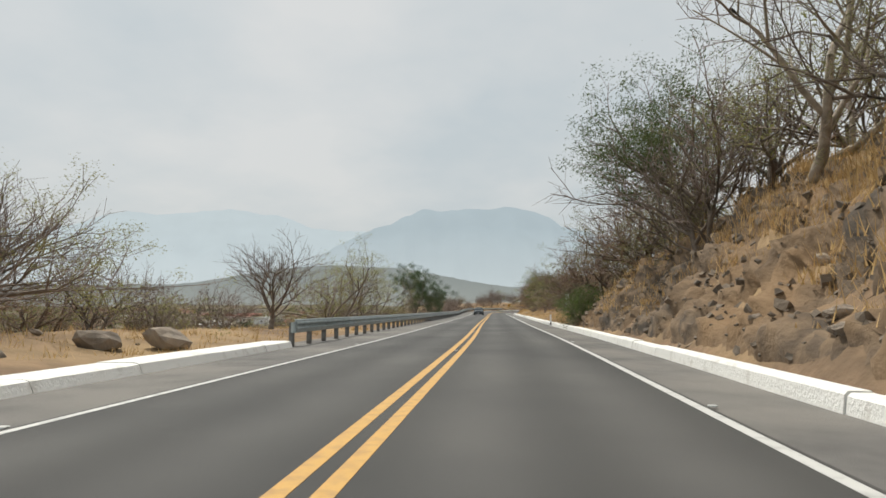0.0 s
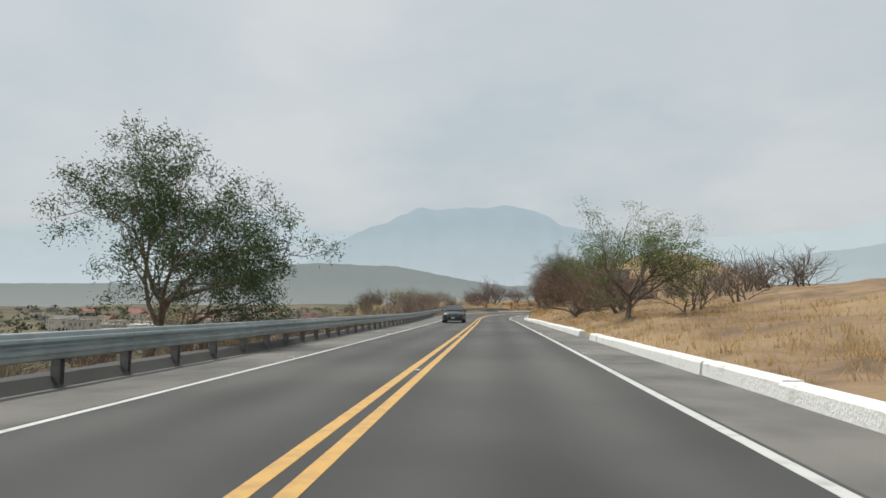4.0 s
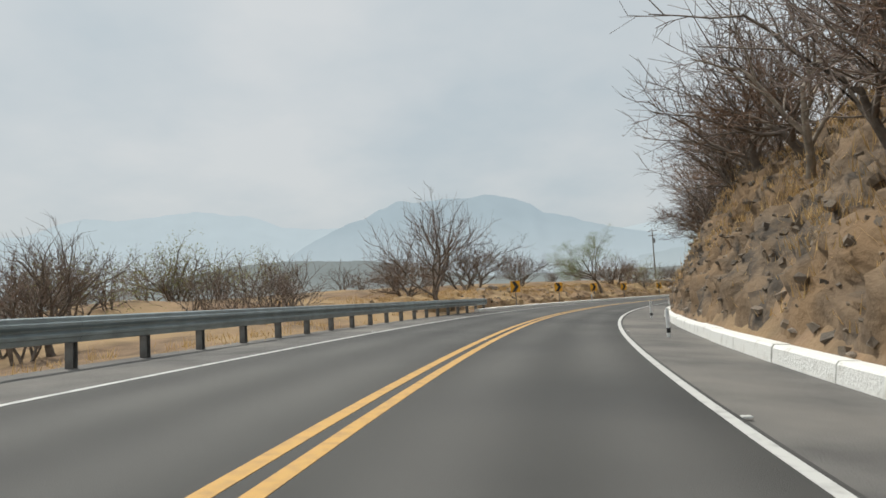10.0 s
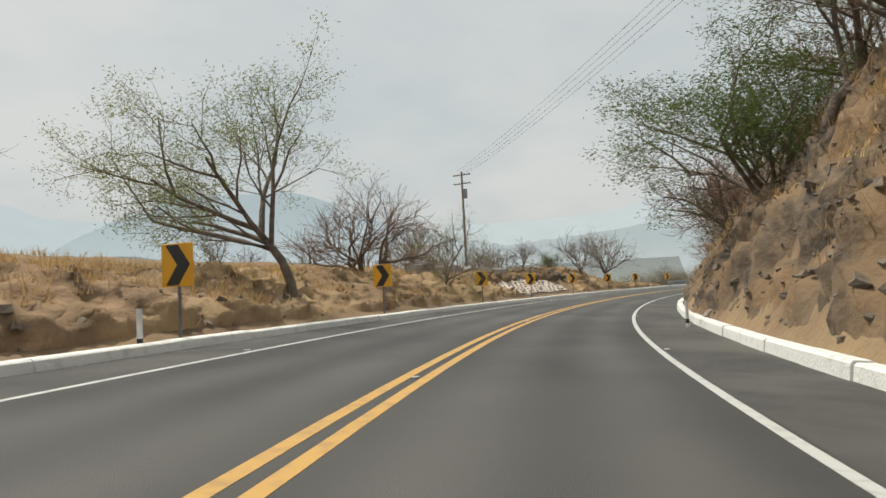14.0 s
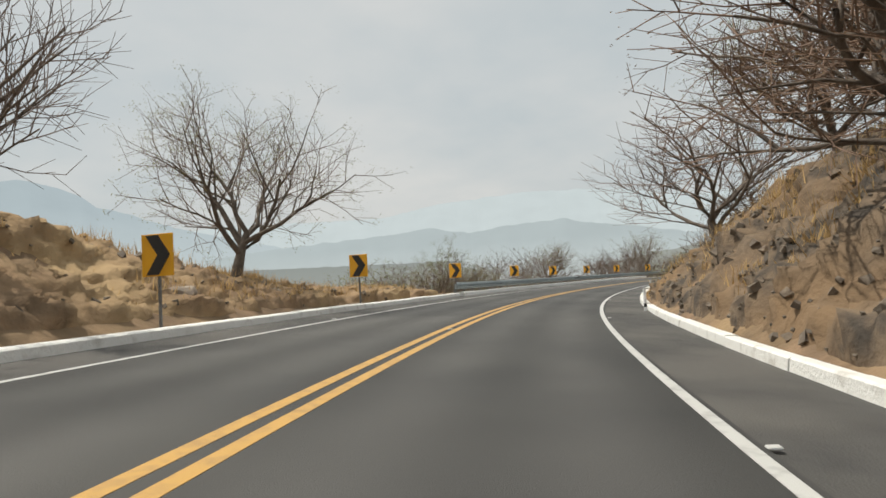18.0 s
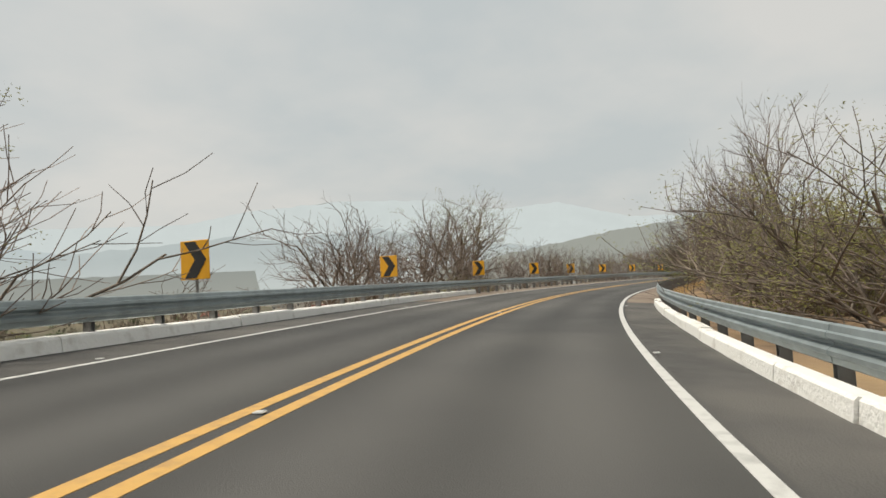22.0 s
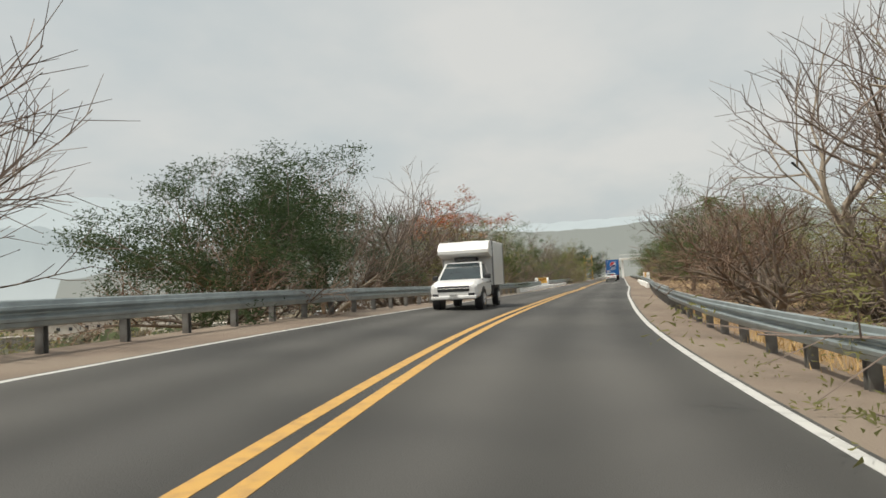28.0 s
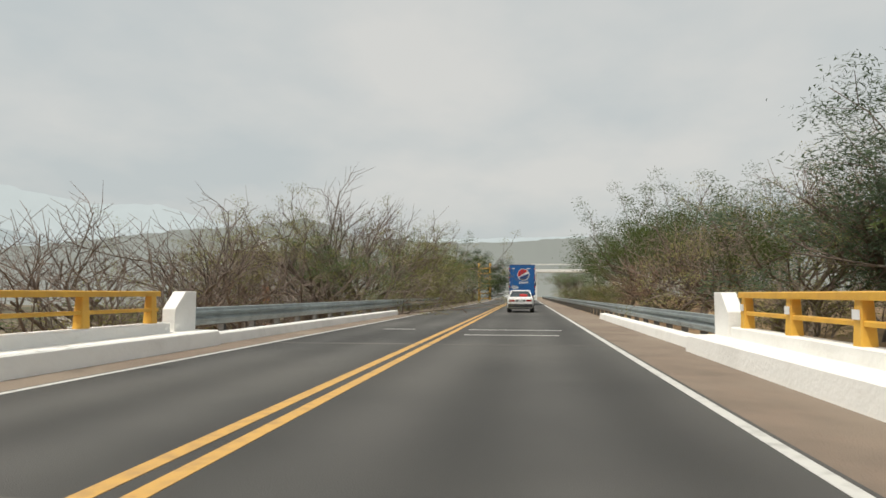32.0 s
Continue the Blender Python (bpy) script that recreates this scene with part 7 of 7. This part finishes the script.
# ---- poles and wires ----
def pole(p, h, turn):
    e = empty("utility_pole", Matrix.Translation(p) @ Matrix.Rotation(turn, 4, "Z"))
    part("shaft", cyl(bmesh.new(), (0, 0, -0.5), (0, 0, h), 0.14, 0.09, 10), WOOD, e)
    for z in (h - 0.35, h - 1.2):
        bm = bmesh.new(); box(bm, -0.9, 0.9, -0.05, 0.05, z, z + 0.1, 0.01); part("crossarm", bm, WOOD, e)
        for x in (-0.8, -0.3, 0.3, 0.8):
            part("insulator", cyl(bmesh.new(), (x, 0, z + 0.1), (x, 0, z + 0.25), 0.035, 0.025, 8), TWHITE, e)
    part("transformer", cyl(bmesh.new(), (0.28, 0, h - 2.6), (0.28, 0, h - 1.7), 0.2, 0.2, 14), SIGN_GREY, e)
    return tagged(e, "grey wooden utility pole with crossarms and insulators", "utility pole", "utility poles")


P1 = verge(st(17.47), 8.4, -1)
pole(P1, 9.8, radians(-40))
P0 = at(st(13.5), 20, 15)
for dx in (-0.8, -0.3, 0.3, 0.8):
    wc = bpy.data.curves.new("wire", "CURVE"); wc.dimensions, wc.bevel_depth, wc.bevel_resolution = "3D", 0.008, 1
    sp = wc.splines.new("POLY"); sp.points.add(14)
    for k in range(15):
        u = k / 14
        sp.points[k].co = (*(P0.lerp(P1 + Vector((0, 0, 9.7)), u) + Vector((dx * 0.8, dx * 0.5, -4 * u * (1 - u) * 1.2))), 1)
    ob = new("power_line", wc); ob.data.materials.append(DARKP)
    tagged(ob, "thin dark power line crossing over the road", "cable", "power lines")


# ---- houses ----
def house(name, m, w, d, h, wall, roof, label, flat=True, storeys=1):
    e = empty(name, m)
    bm = bmesh.new(); box(bm, -w / 2, w / 2, -d / 2, d / 2, -3, h, 0.03); wl_ = part("wall", bm, wall, e)
    bm = bmesh.new()
    if flat:
        box(bm, -w / 2 - 0.25, w / 2 + 0.25, -d / 2 - 0.25, d / 2 + 0.25, h + 0.004, h + 0.2, 0.02)
    else:
        loft(bm, [[(-w / 2 - 0.3, y, h), (0, y, h + w * 0.22), (w / 2 + 0.3, y, h), (0, y, h + 0.02)] for y in (-d / 2 - 0.3, d / 2 + 0.3)])
    part("roof", bm, roof, e)
    for f in range(storeys):
        z = 0.9 + f * h / storeys
        n = max(2, int(w / 2.6))
        for k in range(n):
            x = -w / 2 + (k + 0.5) * w / n
            for sy in (-1, 1):
                bm = bmesh.new()
                if f == 0 and k == n // 2:
                    box(bm, x - 0.45, x + 0.45, sy * d / 2 - 0.03, sy * d / 2 + 0.03, 0, 2.05); part("door", bm, BRICKM, e)
                else:
                    box(bm, x - 0.5, x + 0.5, sy * d / 2 - 0.03, sy * d / 2 + 0.03, z, z + 1.0); part("window", bm, DARKWIN, e)
        for sx in (-1, 1):
            bm = bmesh.new(); box(bm, sx * w / 2 - 0.03, sx * w / 2 + 0.03, -0.5, 0.5, z, z + 1.0); part("window", bm, DARKWIN, e)
    return tagged(e, label, "house", "houses of the valley town")


def hill_house():
    """The terraced house on the slope: block walls, pink roof edge, upper room with a tank."""
    o = verge(st(9.62), 11.5, 1)
    e = empty("house", Matrix.Translation(o + Vector((0, 0, -1.4))) @ Matrix.Rotation(float(np.interp(st(9.62), CS, CH)) + radians(12), 4, "Z"))
    e.scale = (0.72, 0.8, 0.88)
    def b(nm, x0, x1, y0, y1, z0, z1, m, lab="", bev=0.02):
        bm = bmesh.new(); box(bm, x0, x1, y0, y1, z0, z1, bev); return part(nm, bm, m, e, lab)
    b("lower_wall", -5, 8, 0, 6, -2, 2.3, BLOCKW, "grey concrete block wall")
    b("terrace_slab", -5.3, 8.3, -0.6, 6.3, 2.304, 2.5, CONC)
    b("upper_wall", -4, 8, 1.2, 6, 2.504, 4.6, BLOCKW, "brown-grey block upper storey")
    b("roof_edge", -4.4, 8.4, 0.2, 6.4, 4.604, 4.95, REDROOF, "faded pink-red roof edge")
    b("roof_room", -2.5, 5, 2.5, 6, 4.954, 6.5, BLOCKW)
    b("roof_slab", -2.8, 5.3, 2.2, 6.3, 6.504, 6.7, CONC)
    for x in (-3.2, -0.4, 2.4, 5.4):
        b("window", x, x + 1.5, -0.03, 0.03, 0.6, 1.8, DARKWIN); b("window", x + 0.6, x + 1.8, 1.16, 1.22, 3.1, 4.1, DARKWIN)
    for x in (-5, -1.6, 1.8, 5.0, 7.9):
        b("pillar", x, x + 0.25, -0.5, -0.25, 0, 2.3, CONC)
    b("door", -1.2, -0.3, -0.035, 0.03, 0, 2.0, REDROOF)
    b("garden_wall", -6, 10, -3.2, -2.9, -2.5, 0.9, BLOCKW, "rough stone garden wall")
    part("water_tank", cyl(bmesh.new(), (-0.5, 4, 6.704), (-0.5, 4, 7.9), 0.65, 0.6, 18), DTANK, e, "black plastic water tank")
    for x in (-3.6, -2.2):
        part("antenna", cyl(bmesh.new(), (x, 3, 4.95), (x, 3, 9.2 if x > -3 else 8.0), 0.03, 0.02, 6), POST, e)
    tagged(e, "terraced grey block house with pink roof edge and water tank", "house")
    r = random.Random(6)
    for _ in range(40):
        q = o + Vector((r.uniform(4, 13), r.uniform(-9, -3), 0))
        j = ((LINE[:, 0] - q.x) ** 2 + (LINE[:, 1] - q.y) ** 2).argmin()
        off = (q.x - LINE[j, 0]) * math.cos(CH[j]) + (q.y - LINE[j, 1]) * math.sin(CH[j]) - shoulder_out(CS[j], 1)
        stone(verge(CS[j], max(1.0, off), 1) + Vector((0, 0, 0.1)), r.uniform(0.25, 0.7))


hill_house()
R = random.Random(12)
protos = []
for w, d, h, wall, roof, flat, n in ((8, 7, 3.0, PLAST, PLAST, True, 1), (10, 7, 5.8, PLAST, CONC, True, 2), (7, 6, 2.8, BLOCKW, CONC, True, 1), (9, 7, 3.0, PLAST, REDROOF, False, 1), (12, 8, 3.4, TWHITE, TWHITE, True, 1)):
    protos.append([w, d, h, wall, roof, flat, n, None])
for k in range(190):
    if k < 140:
        az, dist, cx_, cy_ = radians(R.uniform(-4, 40)), R.uniform(230, 560), -1, 99
    else:
        az, dist, cx_, cy_ = radians(R.uniform(-75, -30)), R.uniform(260, 520), 73, 314
    x, y = cx_ - math.sin(az) * dist, cy_ + math.cos(az) * dist
    m = Matrix.Translation((x, y, base_height(x, y) - 0.2)) @ Matrix.Rotation(R.uniform(0, 6.28), 4, "Z")
    pr = protos[R.randrange(5)]
    if pr[7] is None:
        lab = "small pale flat-roofed house in the valley town" if pr[5] else "small valley house with a rust-red pitched roof"
        pr[7] = house("house", m, pr[0], pr[1], pr[2], pr[3], pr[4], lab, pr[5], pr[6])
    else:
        copy_thing(pr[7], m)

g = along(st(36.2), -26, 0)
bh = house("house", g, 8, 7, 5.6, BLOCKW, CONC, "grey block two-storey house with a water tank on its roof", True, 2)
part("water_tank", cyl(bmesh.new(), (-2, 0, 5.8), (-2, 0, 7.3), 0.7, 0.6, 16), TWHITE, bh, "pale roof water tank")
part("water_tank", cyl(bmesh.new(), (2.4, -1, 5.8), (2.4, -1, 7.0), 0.6, 0.5, 16), DTANK, bh, "black roof water tank")


# ---- scrub over the wide land ----
def scrub():
    r = random.Random(23)
    for nm, m, lab, n, a0, a1 in (("scrub", FSCRUB, "grey-brown leafless scrub over the valley floor", 3600, -100, 60), ("scrub", FGREEN, "dull green trees dotted over the valley", 2400, -110, 60)):
        verts, faces = [], []
        for _ in range(n):
            az = radians(r.uniform(a0, a1))
            dist = 70 + 560 * r.random() ** 1.4
            t = r.uniform(0, 1)
            ox, oy = t * 200, 90 + t * 240
            x, y = ox - math.sin(az) * dist, oy + math.cos(az) * dist
            if np.hypot(LINE[::10, 0] - x, LINE[::10, 1] - y).min() < 62:
                continue
            z = base_height(x, y)
            s = r.uniform(1.4, 3.2)
            for _ in range(22):
                c = Vector((x + r.gauss(0, s * 0.5), y + r.gauss(0, s * 0.5), z + s * abs(r.gauss(0.45, 0.3))))
                a = Vector((r.gauss(0, 1), r.gauss(0, 1), r.gauss(0, 0.7))).normalized() * s * 0.30
                b = a.orthogonal().normalized() * s * 0.2
                k = len(verts)
                verts += [c - a, c + b, c + a, c - b]
                faces.append((k, k + 1, k + 2, k + 3))
        tagged(mesh_ob(nm, verts, faces, m), lab, "vegetation", kind="stuff")


scrub()


# ---- footbridge, billboard frame and yellow stair beyond the bridge ----
e = empty("footbridge", along(st(38.9), 0, 0))
for x in (3.9, 14.5):
    bm = bmesh.new(); box(bm, x - 0.3, x + 0.3, -0.3, 0.3, -0.5, 5.0, 0.03); part("column", bm, PARAPET, e)
bm = bmesh.new(); box(bm, 3.2, 15.2, -0.9, 0.9, 5.004, 5.5, 0.04); part("deck", bm, PARAPET, e)
for y in (-0.85, 0.85):
    bm = bmesh.new(); box(bm, 3.2, 15.2, y - 0.03, y + 0.03, 6.4, 6.48); part("rail", bm, PARAPET, e)
bm = bmesh.new()
box(bm, -0.8, 0.8, 0, 9.5, -0.15, 0.15, m=Matrix.Translation((15.0, 0, 5.2)) @ Matrix.Rotation(radians(-60), 4, "Z") @ Matrix.Rotation(radians(-28), 4, "X")); part("stair", bm, PARAPET, e)
tagged(e, "white concrete footbridge with a stair far along the road", "footbridge")
e = empty("stair_tower", along(st(39.3), -5.6, 0))
for k in range(7):
    bm = bmesh.new(); box(bm, -1.1, 1.1, -1.5, 1.5, 0.2 + k * 0.95, 0.36 + k * 0.95, 0.02); part("landing", bm, RAILY, e)
for x in (-1.05, 1.05):
    for y in (-1.45, 1.45):
        bm = bmesh.new(); box(bm, x - 0.12, x + 0.12, y - 0.12, y + 0.12, -0.5, 7.0); part("column", bm, RAILY, e)
tagged(e, "yellow stair tower beside the road", "stair")


# ---- hills and mountains, haze painted into their colour ----
def ridge(name, centre, dist, table, material, label, foot=-30.0, rough=0.10, seed=1.0):
    """A mountain front whose crest follows (bearing, height angle) pairs seen from a centre."""
    az = np.array([r[0] for r in table]); el = np.array([r[1] for r in table])
    order = np.argsort(az)
    rows, step = 9, 0.35
    aa = np.arange(az.min(), az.max() + step, step)
    verts, faces = [], []
    for a in aa:
        e_ = float(np.interp(a, az[order], el[order])) + rough * noise.noise((a * 0.9, seed, 0)) + rough * 0.5 * noise.noise((a * 2.7, seed, 5))
        top = dist * math.tan(radians(e_ + 0.3)) + 1.1
        for j in range(rows + 1):
            u = j / rows
            rr = dist * (0.72 + 0.28 * u) * (1 + 0.03 * noise.noise((a * 0.5, u * 3, seed + 2)) * (1 - u))
            z = foot + (top - foot) * u ** 1.25
            z += 0.10 * (top - foot) * noise.noise((a * 0.6, u * 4, seed)) * u * (1 - u) * 3
            t = radians(a)
            verts.append((centre[0] - math.sin(t) * rr, centre[1] + math.cos(t) * rr, z))
    m = rows + 1
    for i in range(len(aa) - 1):
        for j in range(rows):
            b = i * m + j
            faces.append((b, b + 1, b + m + 1, b + m))
    return tagged(mesh_ob(name, verts, faces, material, smooth=True), label, "mountain", kind="structure")


# haze tints each range gives off as glow, paler at its foot
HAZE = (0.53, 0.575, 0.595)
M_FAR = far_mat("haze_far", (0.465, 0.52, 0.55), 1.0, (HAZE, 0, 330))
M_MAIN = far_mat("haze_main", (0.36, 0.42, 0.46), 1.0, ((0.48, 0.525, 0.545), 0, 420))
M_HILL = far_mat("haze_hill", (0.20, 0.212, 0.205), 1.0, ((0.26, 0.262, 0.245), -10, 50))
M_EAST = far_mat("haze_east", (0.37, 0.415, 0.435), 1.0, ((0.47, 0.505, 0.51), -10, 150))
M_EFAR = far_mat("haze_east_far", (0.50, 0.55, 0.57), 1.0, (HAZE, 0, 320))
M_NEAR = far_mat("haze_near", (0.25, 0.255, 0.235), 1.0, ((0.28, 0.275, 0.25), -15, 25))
C1, C2, C3 = (-1, 99), (61, 302), (108, 340)
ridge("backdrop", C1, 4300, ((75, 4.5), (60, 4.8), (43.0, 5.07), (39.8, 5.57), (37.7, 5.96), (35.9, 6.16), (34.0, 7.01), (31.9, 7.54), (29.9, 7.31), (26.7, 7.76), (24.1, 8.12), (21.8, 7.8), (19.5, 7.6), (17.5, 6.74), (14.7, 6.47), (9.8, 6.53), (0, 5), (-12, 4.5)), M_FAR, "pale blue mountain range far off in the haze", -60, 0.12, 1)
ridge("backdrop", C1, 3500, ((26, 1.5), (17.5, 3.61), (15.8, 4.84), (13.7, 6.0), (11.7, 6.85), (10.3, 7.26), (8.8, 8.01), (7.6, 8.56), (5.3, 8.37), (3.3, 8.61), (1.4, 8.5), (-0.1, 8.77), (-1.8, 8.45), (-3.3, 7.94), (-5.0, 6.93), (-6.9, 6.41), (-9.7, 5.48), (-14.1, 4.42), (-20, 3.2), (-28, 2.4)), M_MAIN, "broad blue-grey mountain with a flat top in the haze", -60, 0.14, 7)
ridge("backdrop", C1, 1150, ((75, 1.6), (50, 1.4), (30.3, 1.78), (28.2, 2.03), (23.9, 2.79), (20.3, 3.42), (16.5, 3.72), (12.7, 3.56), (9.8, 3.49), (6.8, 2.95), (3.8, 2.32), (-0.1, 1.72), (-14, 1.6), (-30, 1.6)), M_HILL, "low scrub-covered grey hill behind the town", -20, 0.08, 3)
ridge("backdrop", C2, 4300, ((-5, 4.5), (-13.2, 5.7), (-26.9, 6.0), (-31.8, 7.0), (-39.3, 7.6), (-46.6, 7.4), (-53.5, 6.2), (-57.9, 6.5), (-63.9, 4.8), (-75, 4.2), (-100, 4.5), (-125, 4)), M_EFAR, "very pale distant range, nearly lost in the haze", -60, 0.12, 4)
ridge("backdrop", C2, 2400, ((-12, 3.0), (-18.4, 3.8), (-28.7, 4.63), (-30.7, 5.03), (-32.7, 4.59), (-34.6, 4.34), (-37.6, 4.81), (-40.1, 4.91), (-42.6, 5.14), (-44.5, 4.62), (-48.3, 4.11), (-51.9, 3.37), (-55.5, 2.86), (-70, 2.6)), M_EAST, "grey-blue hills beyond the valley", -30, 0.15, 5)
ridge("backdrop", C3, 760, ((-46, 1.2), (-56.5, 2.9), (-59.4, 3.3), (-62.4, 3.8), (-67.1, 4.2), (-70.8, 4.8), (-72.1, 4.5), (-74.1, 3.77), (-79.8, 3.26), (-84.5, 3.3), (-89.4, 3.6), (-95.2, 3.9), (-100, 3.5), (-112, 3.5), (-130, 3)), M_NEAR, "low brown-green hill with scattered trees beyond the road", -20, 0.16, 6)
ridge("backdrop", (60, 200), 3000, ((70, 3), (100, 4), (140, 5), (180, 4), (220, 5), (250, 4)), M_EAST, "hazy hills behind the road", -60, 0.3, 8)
